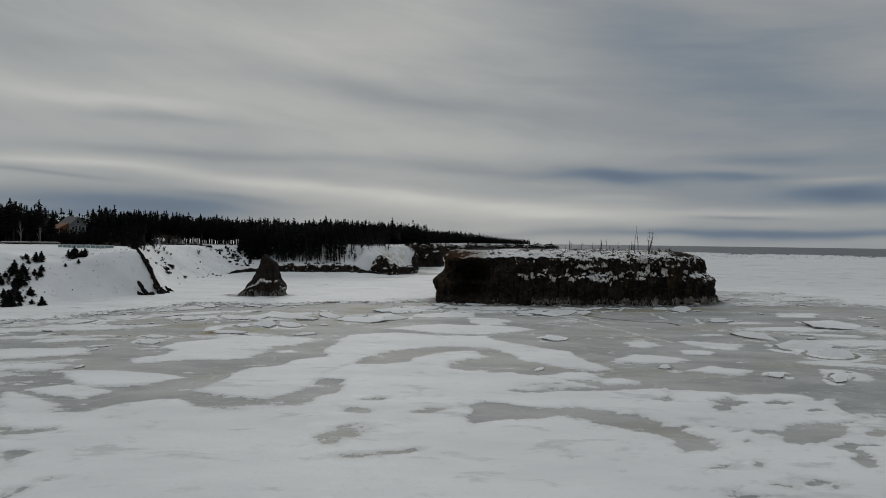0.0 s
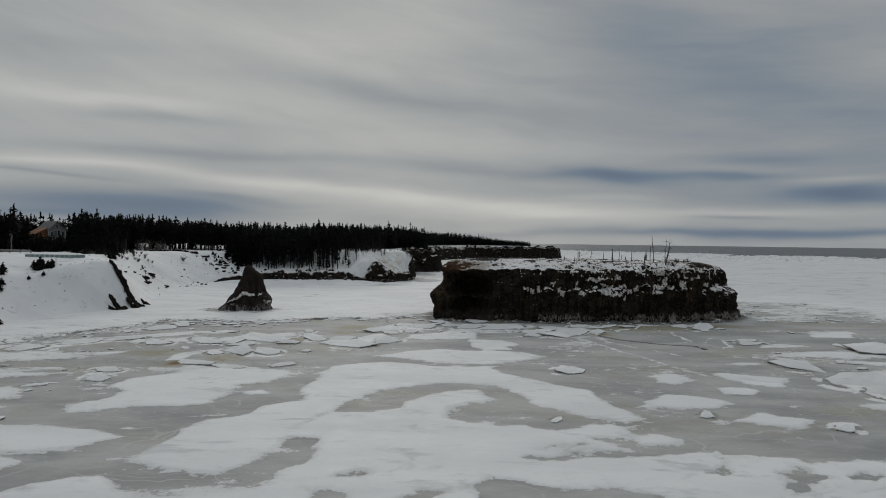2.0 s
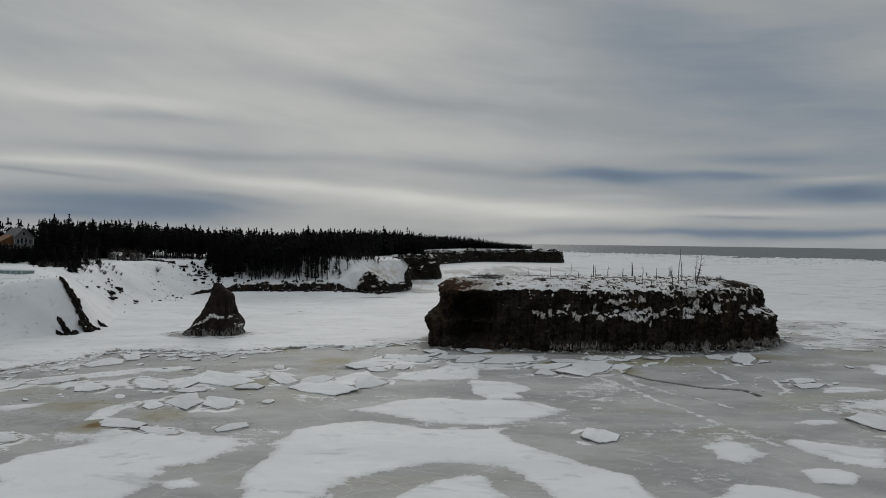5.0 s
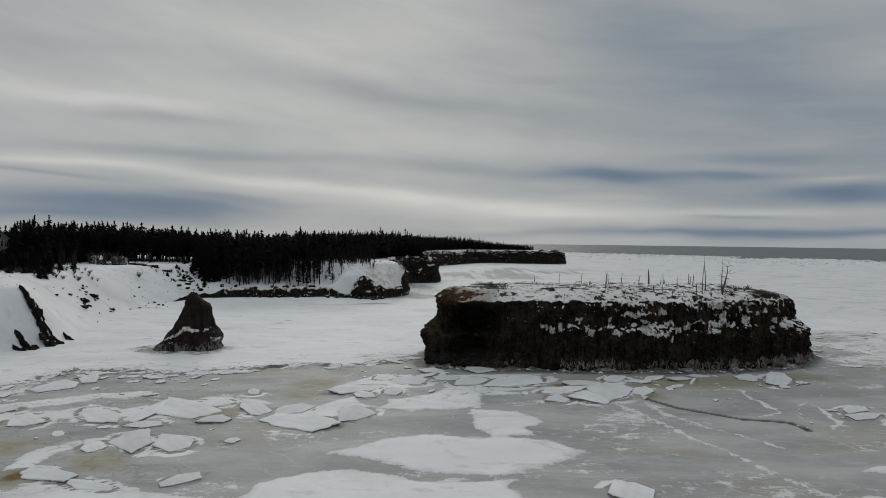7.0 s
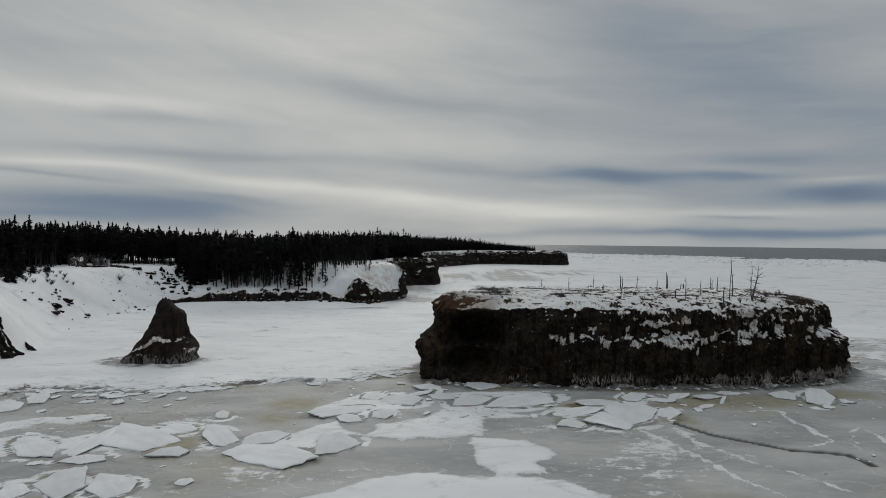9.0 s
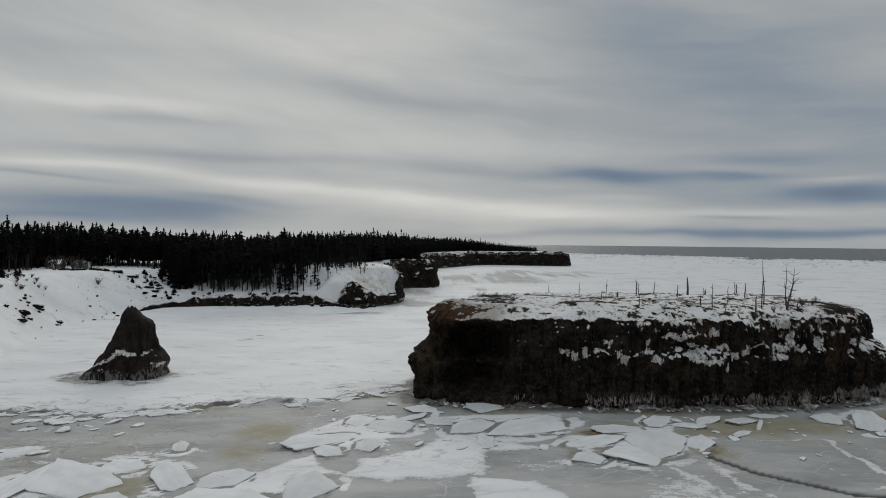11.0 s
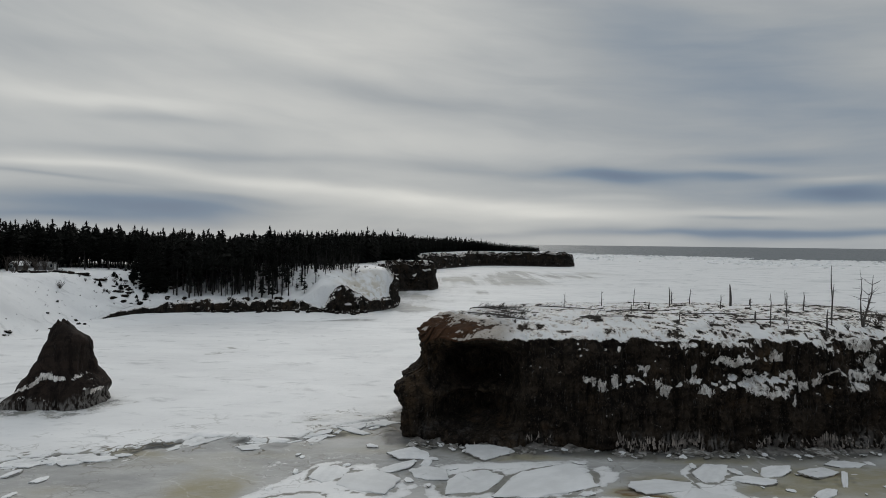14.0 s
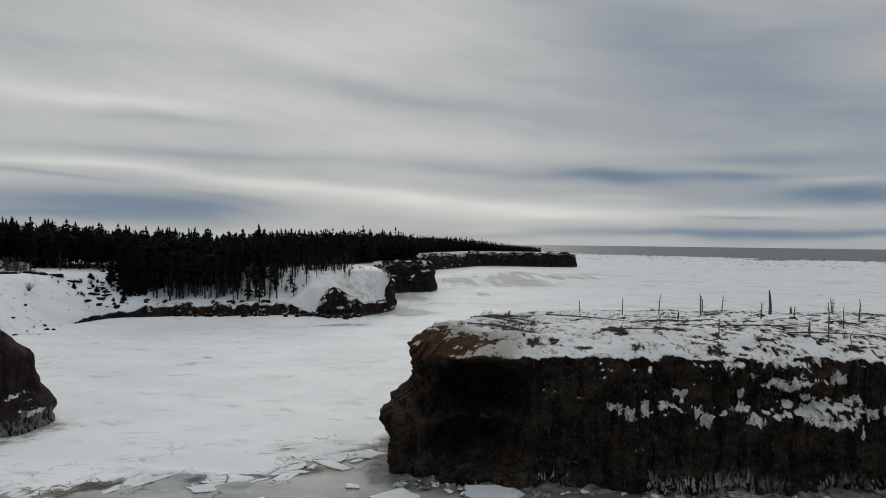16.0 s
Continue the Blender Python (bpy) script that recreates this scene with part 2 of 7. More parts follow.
    bump(n, b, h, 0.55, 0.10)
    return m


def make_floe_edge():
    m, n, b = material("broken_ice_edge")
    p = spot(n)
    k = n.noise(n.scaled(p, 1.0, 1.0, 4.0), 1.6, 5.0, 0.6)
    n.plug(n.mix(n.step(k, 0.35, 0.65), (0.10, 0.088, 0.07), (0.40, 0.385, 0.36)), b.inputs["Base Color"])
    b.inputs["Roughness"].default_value = 0.35
    bump(n, b, k, 0.6, 0.08)
    return m


def make_rock(name, dark, brown, red, snow_level=0.5, crisp=1.0):
    """Dark layered sandstone; snow and frozen spray by attribute."""
    m, n, b = material(name)
    p = spot(n)
    layers = n.noise(n.scaled(p, 0.28, 0.28, 0.55), 1.0, 6.0, 0.68, 0.5)
    streak = n.noise(n.scaled(p, 1.1, 1.1, 0.16), 1.0, 5.0, 0.6)
    blot = n.noise(p, 0.22, 5.0, 0.62)
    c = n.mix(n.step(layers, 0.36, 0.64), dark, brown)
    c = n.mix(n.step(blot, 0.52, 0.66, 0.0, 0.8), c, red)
    # near-black streaks, pits and specks: crevice shade put into the rock colour
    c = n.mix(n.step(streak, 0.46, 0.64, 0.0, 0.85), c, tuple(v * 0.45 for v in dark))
    pit_shade = n.noise(n.scaled(p, 1.0, 1.0, 0.7), 1.3, 6.0, 0.7, 0.5)
    c = n.mix(n.step(pit_shade, 0.54, 0.68, 0.0, 0.9 * crisp), c, tuple(v * 0.30 for v in dark))
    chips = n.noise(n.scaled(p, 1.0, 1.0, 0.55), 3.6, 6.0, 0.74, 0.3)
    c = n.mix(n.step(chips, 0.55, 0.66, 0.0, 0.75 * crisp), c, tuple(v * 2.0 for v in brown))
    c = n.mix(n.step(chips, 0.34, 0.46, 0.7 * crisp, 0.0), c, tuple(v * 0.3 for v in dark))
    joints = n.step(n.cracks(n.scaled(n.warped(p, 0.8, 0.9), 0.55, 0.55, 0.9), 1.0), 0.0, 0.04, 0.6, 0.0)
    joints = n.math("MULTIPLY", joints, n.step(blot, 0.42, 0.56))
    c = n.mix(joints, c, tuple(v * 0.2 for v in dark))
    c = n.mix(n.step(pit_shade, 0.24, 0.38, 0.45, 0.0), c, tuple(v * 1.7 for v in brown))
    trickle = n.noise(n.scaled(p, 5.0, 5.0, 0.35), 1.0, 4.0, 0.6, 0.2)
    c = n.mix(n.step(trickle, 0.62, 0.70, 0.0, 0.55 * crisp), c, (0.115, 0.108, 0.10))
    c = n.mix(n.attribute("earth"), c, n.mix(n.noise(p, 1.4, 5.0), (0.014, 0.008, 0.005), (0.095, 0.046, 0.023)))
    rime = n.math("MULTIPLY", n.attribute("rime"), n.step(n.noise(n.scaled(p, 2.6, 2.6, 0.5), 1.0, 4.0, 0.6), 0.42, 0.60), clamp=True)
    c = n.mix(rime, c, n.mix(chips, (0.05, 0.045, 0.04), (0.27, 0.25, 0.23)))
    ragged = n.math("MULTIPLY_ADD", n.math("SUBTRACT", n.noise(n.scaled(p, 1.0, 1.0, 0.45), 2.6, 7.0, 0.76, 0.4), 0.5), 1.7, n.attribute("snow"))
    mask = n.step(ragged, snow_level - 0.04, snow_level + 0.05)
    thin = n.step(n.attribute("snow"), 0.69, 0.75, 1.0, 0.0)
    dirty = n.mix(n.step(n.noise(n.scaled(p, 1.0, 1.0, 0.5), 2.4, 5.0, 0.65), 0.36, 0.62), (0.40, 0.36, 0.32), (0.80, 0.765, 0.72))
    white = n.mix(thin, snow_colour(n, p), dirty)
    c = n.mix(mask, c, n.mix(n.step(n.attribute("earth"), 0.0, 0.4), white, n.mix(chips, (0.26, 0.215, 0.175), (0.58, 0.54, 0.49))))
    n.plug(c, b.inputs["Base Color"])
    n.plug(n.step(mask, 0.0, 1.0, 0.85, 0.8), b.inputs["Roughness"])
    b.inputs["Specular IOR Level"].default_value = 0.08
    h = n.math("ADD", n.math("MULTIPLY", layers, 0.6), n.math("ADD", n.math("MULTIPLY", streak, 0.5), n.math("MULTIPLY", n.noise(p, 2.5, 6.0, 0.65), 0.5)))
    bump(n, b, h, 0.4 + 0.6 * crisp, 0.5)
    return m


def make_plain(name, lo, hi, rough=0.8, scale=1.0, stretch=(1, 1, 1), metal=0.0, relief=0.02):
    """Two tones in a grain, with each copy a little lighter or darker."""
    m, n, b = material(name)
    p = n.add("ShaderNodeTexCoord").outputs["Object"]
    k = n.noise(n.scaled(p, *stretch), scale, 5.0, 0.6)
    own = n.add("ShaderNodeObjectInfo").outputs["Random"]
    c = n.mix(n.step(k, 0.32, 0.68), lo, hi)
    c = n.mix(n.math("MULTIPLY", own, 0.35), c, tuple(v * 0.6 for v in lo))
    n.plug(c, b.inputs["Base Color"])
    b.inputs["Roughness"].default_value, b.inputs["Metallic"].default_value = rough, metal
    bump(n, b, k, 0.5, relief)
    return m


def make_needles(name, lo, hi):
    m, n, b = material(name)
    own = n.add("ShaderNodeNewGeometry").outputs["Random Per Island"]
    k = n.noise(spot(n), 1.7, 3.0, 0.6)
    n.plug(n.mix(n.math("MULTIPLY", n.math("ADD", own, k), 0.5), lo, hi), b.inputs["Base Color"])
    b.inputs["Roughness"].default_value = 0.9
    b.inputs["Specular IOR Level"].default_value = 0.1
    return m


def make_water():
    m, n, b = material("open_sea")
    p = spot(n)
    k = n.noise(n.scaled(p, 0.004, 0.02, 0.01, 0.05), 1.0, 6.0, 0.65)
    n.plug(n.mix(k, (0.035, 0.047, 0.055), (0.075, 0.088, 0.095)), b.inputs["Base Color"])
    b.inputs["Roughness"].default_value = 0.45
    bump(n, b, n.noise(n.scaled(p, 0.05, 0.2, 0.1), 1.0, 5.0, 0.6), 0.9, 3.0)
    return m


def make_glass():
    m, n, b = material("window_glass")
    b.inputs["Base Color"].default_value = (0.02, 0.025, 0.03, 1)
    b.inputs["Roughness"].default_value = 0.06
    return m


def make_clear_glass():
    m, n, b = material("railing_glass")
    b.inputs["Base Color"].default_value = (0.34, 0.42, 0.41, 1)
    b.inputs["Roughness"].default_value = 0.08
    b.inputs["Transmission Weight"].default_value = 0.55
    b.inputs["IOR"].default_value = 1.15
    return m


SNOW = make_snow("snow")
LAND_SNOW = make_snow("land_snow", (0.50, 0.445, 0.355))
SEA_ICE = make_sea_ice()
FLOE_EDGE = make_floe_edge()
FLOE_SNOW = make_plain("floe_snow", (0.65, 0.643, 0.63), (0.77, 0.762, 0.75), 0.8, 1.2, relief=0.12)
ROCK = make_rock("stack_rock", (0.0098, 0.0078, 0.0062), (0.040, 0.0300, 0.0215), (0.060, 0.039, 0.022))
RED_ROCK = make_rock("red_rock", (0.015, 0.0112, 0.0095), (0.030, 0.0215, 0.0170), (0.034, 0.023, 0.017), crisp=0.3)
CLIFF = make_rock("cliff_rock", (0.010, 0.009, 0.0075), (0.028, 0.022, 0.017), (0.042, 0.029, 0.019))
RIME = make_plain("frozen_spray", (0.080, 0.062, 0.050), (0.37, 0.315, 0.27), 0.6, 1.3)
ICE_FOOT = make_plain("ice_foot", (0.030, 0.026, 0.021), (0.24, 0.22, 0.195), 0.6, 1.1, relief=0.15)
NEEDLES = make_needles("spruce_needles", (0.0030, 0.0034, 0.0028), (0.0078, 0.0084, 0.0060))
BARK = make_plain("spruce_bark", (0.008, 0.007, 0.006), (0.026, 0.022, 0.019), 0.9, 3.0, (3, 3, 0.6))
DEAD_WOOD = make_plain("dead_wood", (0.035, 0.030, 0.027), (0.10, 0.088, 0.078), 0.85, 4.0, (3, 3, 0.5))
PALE_BARK = make_plain("birch_bark", (0.10, 0.095, 0.09), (0.22, 0.21, 0.20), 0.8, 4.0, (1, 1, 4))
TWIGS = make_plain("twigs", (0.035, 0.027, 0.022), (0.085, 0.066, 0.052), 0.9, 4.0)
SIDING = make_plain("grey_siding", (0.20, 0.19, 0.18), (0.28, 0.27, 0.255), 0.7, 3.0, (0.4, 0.4, 6))
ROOFING = make_plain("grey_roofing", (0.13, 0.125, 0.12), (0.21, 0.20, 0.19), 0.8, 2.5)
CEDAR = make_plain("orange_cedar", (0.20, 0.085, 0.035), (0.29, 0.13, 0.06), 0.7, 3.0, (1, 1, 5))
TRIM = make_plain("white_trim", (0.60, 0.60, 0.58), (0.72, 0.72, 0.70), 0.6, 3.0)
DECK_WOOD = make_plain("deck_wood", (0.12, 0.10, 0.085), (0.22, 0.19, 0.165), 0.8, 3.0, (1, 6, 1))
SHED_WOOD = make_plain("weathered_boards", (0.11, 0.105, 0.10), (0.19, 0.18, 0.17), 0.85, 3.0, (6, 6, 0.6))
GLASS = make_glass()
RAIL_GLASS = make_clear_glass()
WATER = make_water()

# ---- numbers: noise, shapes ----
def lattice(ix, iy, iz, seed):
    h = (ix.astype(np.int64) * 374761393 + iy.astype(np.int64) * 668265263 + iz.astype(np.int64) * 1442695041 + seed * 974634777) & 0xFFFFFFFF
    h = (((h ^ (h >> 13)) & 0x7FFFFFFF) * 1274126177) & 0xFFFFFFFF
    h = (((h ^ (h >> 15)) & 0x7FFFFFFF) * 2246822519) & 0xFFFFFFFF
    return ((h ^ (h >> 16)) & 0xFFFFFF) / float(0x7FFFFF) - 1.0


def vnoise(x, y, z=0.0, seed=0):
    """Smooth noise from -1 to 1 on arrays."""
    x, y, z = np.broadcast_arrays(np.asarray(x, float), np.asarray(y, float), np.asarray(z, float))
    ix, iy, iz = np.floor(x), np.floor(y), np.floor(z)
    fx, fy, fz = x - ix, y - iy, z - iz
    fx, fy, fz = fx * fx * (3 - 2 * fx), fy * fy * (3 - 2 * fy), fz * fz * (3 - 2 * fz)
    out = 0.0
    for dx, wx in ((0, 1 - fx), (1, fx)):
        for dy, wy in ((0, 1 - fy), (1, fy)):
            for dz, wz in ((0, 1 - fz), (1, fz)):
                out = out + wx * wy * wz * lattice(ix + dx, iy + dy, iz + dz, seed)
    return out


def fbm(x, y, z=0.0, octaves=4, seed=0, gain=0.5):
    out, amp, total = 0.0, 1.0, 0.0
    for k in range(octaves):
        f = 2.03 ** k
        out = out + amp * vnoise(np.asarray(x) * f, np.asarray(y) * f, np.asarray(z) * f, seed + 17 * k)
        total += amp
        amp *= gain
    return out / total


def ss(v, lo=0.0, hi=1.0):
    t = np.clip((v - lo) / (hi - lo), 0.0, 1.0)
    return t * t * (3 - 2 * t)


def to_line(x, y, line):
    """Distance to a polyline, and the place along it (segment index plus share)."""
    best, along = np.full(np.shape(x), 1e9), np.zeros(np.shape(x))
    for k in range(len(line) - 1):
        (ax, ay), (bx, by) = line[k][:2], line[k + 1][:2]
        ux, uy = bx - ax, by - ay
        t = np.clip(((x - ax) * ux + (y - ay) * uy) / (ux * ux + uy * uy), 0, 1)
        d = np.hypot(x - ax - t * ux, y - ay - t * uy)
        near = d < best
        best, along = np.where(near, d, best), np.where(near, k + t, along)
    return best, along


def inside(x, y, ring):
    x, y = np.asarray(x, float), np.asarray(y, float)
    odd = np.zeros(x.shape, bool)
    for k in range(len(ring)):
        (ax, ay), (bx, by) = ring[k - 1][:2], ring[k][:2]
        if ay != by:
            odd ^= ((ay > y) != (by > y)) & (x < (bx - ax) * (y - ay) / (by - ay) + ax)
    return odd


def stepped(lo, dense_lo, dense_hi, hi, step, growth=1.18):
    """Grid lines: even in the middle, wider and wider outside."""
    mid = list(np.arange(dense_lo, dense_hi + step / 2, step))
    up, s = [], step
    while (up[-1] if up else mid[-1]) < hi:
        s *= growth
        up.append((up[-1] if up else mid[-1]) + s)
    down, s = [], step
    while (down[-1] if down else mid[0]) > lo:
        s *= growth
        down.append((down[-1] if down else mid[0]) - s)
    return np.array(down[::-1] + mid + up)


def quad_mesh(name, verts, quads, materials, values=None, slots=None, smooth=True):
    """A mesh from arrays of corners and four-sided faces (a face may repeat its last corner)."""
    me = bpy.data.meshes.new(name)
    verts, quads = np.asarray(verts, np.float32), np.asarray(quads, np.int32)
    me.vertices.add(len(verts))
    me.vertices.foreach_set("co", verts.ravel())
    me.loops.add(quads.size)
    me.loops.foreach_set("vertex_index", quads.ravel())
    me.polygons.add(len(quads))
    me.polygons.foreach_set("loop_start", np.arange(0, quads.size, quads.shape[1], dtype=np.int32))
    me.polygons.foreach_set("use_smooth", np.full(len(quads), smooth))
    for m in materials:
        me.materials.append(m)
    if slots is not None:
        me.polygons.foreach_set("material_index", np.asarray(slots, np.int32))
    for key, data in (values or {}).items():
        me.attributes.new(key, "FLOAT", "POINT").data.foreach_set("value", np.asarray(data, np.float32).ravel())
    me.update(calc_edges=True)
    me.validate()
    return me


def grid_quads(rows, cols, closed=False):
    r, c = np.meshgrid(np.arange(rows - 1), np.arange(cols if closed else cols - 1), indexing="ij")
    n = (c + 1) % cols
    return np.stack([r * cols + c, r * cols + n, (r + 1) * cols + n, (r + 1) * cols + c], -1).reshape(-1, 4)


def thing(name, mesh, label, category, group="", kind=""):
    return tagged(new(name, mesh), label, category, group, kind)


def base(name, label, category, m, group=""):
    """An empty at a thing's foot."""
    ob = new(name)
    ob.matrix_basis = m
    ob.empty_display_size = 0.3
    return tagged(ob, label, category, group)


def piece(name, mesh, parent, label=""):
    ob = new(name, mesh)
    ob.parent = parent
    return tagged(ob, label)


def part(name, bm, mat, parent, label="", smooth=False):
    """A bmesh as one part of a thing."""
    me = bpy.data.meshes.new(name)
    bmesh.ops.recalc_face_normals(bm, faces=bm.faces)
    for f in bm.faces:
        f.smooth = smooth
    bm.to_mesh(me)
    bm.free()
    me.materials.append(mat)
    return piece(name, me, parent, label)


def box(x0, y0, z0, x1, y1, z1, bevel=0.0):
    bm = bmesh.new()
    bmesh.ops.create_cube(bm, size=1.0, matrix=Matrix.Translation(((x0 + x1) / 2, (y0 + y1) / 2, (z0 + z1) / 2)) @ Matrix.Diagonal((x1 - x0, y1 - y0, z1 - z0, 1)))
    if bevel:
        bmesh.ops.bevel(bm, geom=bm.edges[:], offset=bevel, segments=1, affect="EDGES")
    return bm


def prism(outline, lo, hi, axis="y"):
    """An outline of two coordinates, pushed along an axis."""
    bm = bmesh.new()
    def corner(a, b, c):
        return (a, c, b) if axis == "y" else (c, a, b)
    first = [bm.verts.new(corner(a, b, lo)) for a, b in outline]
    last = [bm.verts.new(corner(a, b, hi)) for a, b in outline]
    bm.faces.new(first)
    bm.faces.new(last[::-1])
    for k in range(len(outline)):
        bm.faces.new((first[k - 1], last[k - 1], last[k], first[k]))
    return bm


class Soup:
    """Collects tubes and leaves for one mesh."""

    def __init__(self):
        self.verts, self.quads = [], []

    def tube(self, points, radii, sides=5):
        start = len(self.verts)
        points = [Vector(p) for p in points]
        for k, (p, r) in enumerate(zip(points, radii)):
            way = (points[min(k + 1, len(points) - 1)] - points[max(k - 1, 0)]).normalized()
            u = way.orthogonal().normalized()
            v = way.cross(u)
            for s in range(sides):
                a = 2 * math.pi * s / sides
                self.verts.append(p + (u * math.cos(a) + v * math.sin(a)) * r)
        for k in range(len(points) - 1):
            for s in range(sides):
                a, b = start + k * sides + s, start + k * sides + (s + 1) % sides
                self.quads.append((a, b, b + sides, a + sides))
        if sides == 4:
            self.quads.append(tuple(start + (len(points) - 1) * 4 + s for s in range(4)))
        return self

    def leaf(self, a, b, c, d):
        k = len(self.verts)
        self.verts += [a, b, c, d]
        self.quads.append((k, k + 1, k + 2, k + 3))

    def mesh(self, name, mat, smooth=False):
        return quad_mesh(name, [tuple(v) for v in self.verts], self.quads, [mat], smooth=smooth)


# ---- the coast: foot of the shore, cliff height, width of the slope above, plateau height, snow apron ----
COAST = [
    (-130, -200, 0, 25, 12, 0), (-104, 20, 0, 24, 12, 0), (-92, 100, 0, 28, 11.5, 0), (-85, 125, 0, 27, 11.5, 0),
    (-76, 146, 0, 8, 11.6, 0), (-70.5, 155, 0, 5, 11.4, 0), (-73, 168, 0, 11, 11.8, 0), (-79, 184, 0, 18, 12, 0.3),
    (-82, 205, 0.4, 18, 12, 0.6), (-82, 224, 1.4, 17, 12, 1.2), (-76, 235, 3.6, 19, 12, 1.8),
]
COAST += [
    (-62, 239, 4.7, 26, 12.4, 1.9), (-47, 242, 4.9, 26, 12.6, 1.9), (-35, 245, 4.4, 24, 12.6, 1.8), (-29, 246, 8.0, 18, 12.4, 1.4),
    (-23, 250, 8.2, 13, 12.4, 0.8), (-18, 256, 4.8, 12, 12.2, 0.3), (-14, 262, 3.6, 10, 12.2, 0), (-11.5, 267, 3.8, 8, 12.2, 0),
]
COAST += [
    (-10.3, 272, 10.4, 5, 12.4, 0), (-12, 286, 11.6, 5, 12.6, 0), (-19, 305, 11.6, 5, 12.8, 0), (-17, 330, 12.2, 4, 12.8, 0),
    (-8, 336, 12.4, 4, 12.8, 0), (0, 338, 12.4, 4, 12.8, 0), (2, 350, 12.0, 5, 12.8, 0), (-14, 385, 11, 6, 12.8, 0), (-18, 440, 11, 6, 12.8, 0),
]
COAST += [
    (-8, 505, 11.5, 6, 12.6, 0), (3, 542, 11.8, 6, 12.6, 0), (36, 612, 12.3, 5, 12.6, 0), (60, 616, 12.3, 5, 12.6, 0), (85, 609, 12.5, 5, 12.6, 0),
    (114, 606, 12.4, 5, 12.8, 0), (121, 616, 10.6, 8, 12.6, 0), (120, 634, 9.5, 8, 12.4, 0), (100, 664, 11, 5, 12.6, 0),
]
RING = [c[:2] for c in COAST] + [(40, 760), (-60, 900), (-400, 1300), (-3000, 1800), (-3400, 0), (-900, -900), (-200, -500)]
SHAPE = np.array([c[2:] for c in COAST], float)


def land_form(x, y):
    """Height of the snow-covered land, and how far inland (outside: minus)."""
    d, along = to_line(x, y, COAST)
    k = np.arange(len(COAST))
    cliff, width, top, apron = (np.interp(along, k, SHAPE[:, c]) for c in range(4))
    d = np.where(inside(x, y, RING), d, -d)
    d2 = d + 1.6 * fbm(x / 14, y / 14, 0, 3, 5) * ss(d, 0, 5)
    rise = cliff * ss(d2, 0.9, 3.2) + (top - cliff) * (0.35 * np.clip((d2 - 1.0) / width, 0, 1) + 0.65 * ss(d2, 1.0, 1.0 + width))
    rough = fbm(x / 6, y / 6, 0, 4, 9) * (0.28 * ss(d, 1, 6)) + fbm(x / 45, y / 45, 0, 3, 12) * 0.9 * ss(d, 20, 70)
    rise = np.maximum(rise, apron)
    skirt = (apron + 0.35) * (1 - ss(-d, 0, 16)) - 0.35 + 0.18 * fbm(x / 4, y / 4, 0, 3, 19) * ss(-d, 0, 2) + np.minimum(d + 16, 0) * 0.2
    z = np.where(d > 0, rise + rough * np.where(cliff > 1, 0.6, 1.0), np.maximum(np.where(apron > 0.1, skirt, d * 0.25), -1.2))
    # the hollow in the south flank of the promontory
    z = z - 3.0 * np.exp(-((x + 93) / 10) ** 2 - ((y - 146.5) / 7) ** 2) * (d > 0)
    return z, d


def land_z(x, y):
    return float(land_form(np.array([x], float), np.array([y], float))[0][0])


# ---- sea, ice, land ----
def build_sea():
    n, rings = 96, (0, 40, 150, 600, 1500, 2600, 3700, 4700)
    a = np.linspace(0, 2 * np.pi, n, endpoint=False)
    v = np.array([(r * np.cos(t), r * np.sin(t), -0.45) for r in rings for t in a])
    v[:n, :2] *= 0
    thing("sea", quad_mesh("sea", v, grid_quads(len(rings), n, True), [WATER]), "dark grey open sea beyond the ice edge", "sea", kind="structure")


# drifts of snow (x, y, half width, half length, turn) and bare ice between them
DRIFTS = []


def drift(x, y, rx, ry, turn=0.0, gain=1.0):
    DRIFTS.append((x, y, rx, ry, radians(turn), gain))


def bare(x, y, rx, ry, turn=0.0):
    drift(x, y, rx, ry, turn, -1.0)


FIELDS = []


def field(points):
    """A sheet of drifted snow, by its corners."""
    FIELDS.append((points, 1.0))


def hole(points):
    """A place blown bare, by its corners."""
    FIELDS.append((points, -1.0))


def lane(points, half, gain=-1.0):
    """A winding strip of bare ice or snow."""
    DRIFTS.append((points, half, gain))


# snow fields lying on the grey ice, by their outlines, and bare places blown free in them
field([(-36.9, 71.4), (-34.9, 73.0), (-33.7, 76.8), (-36.6, 78.9), (-36.5, 83.5), (-32.3, 85.9), (-28.1, 89.6), (-23.5, 89.7), (-19.1, 88.2), (-17.4, 86.3), (-18.7, 82.9), (-22.5, 80.3), (-21.9, 76.7), (-22.9, 73.4), (-23.4, 71.1), (-26.8, 71.0), (-29.7, 70.9), (-32.2, 68.8), (-34.7, 68.4)])
field([(-20.9, 76.9), (-19.1, 78.0), (-18.0, 76.3), (-19.7, 75.2)])
field([(-14.6, 78.7), (-14.2, 84.2), (-13.1, 91.0), (-9.5, 93.9), (-5.4, 94.7), (2.0, 92.1), (8.0, 92.7), (9.6, 88.8), (11.8, 85.8), (15.0, 82.7), (18.6, 80.4), (18.8, 77.1), (19.7, 73.2), (20.7, 70.3), (21.0, 68.4), (19.1, 67.1), (15.8, 68.5), (13.0, 70.8), (11.0, 73.7), (10.1, 77.7), (8.7, 80.5), (6.5, 82.4), (2.0, 82.6), (-4.0, 79.6), (-7.0, 77.2), (-8.6, 73.8), (-9.6, 69.9), (-11.1, 67.5), (-12.9, 61.8), (-19.1, 61.7), (-19.6, 63.1), (-20.1, 67.0), (-18.4, 68.6), (-17.2, 71.8), (-13.7, 73.7)])
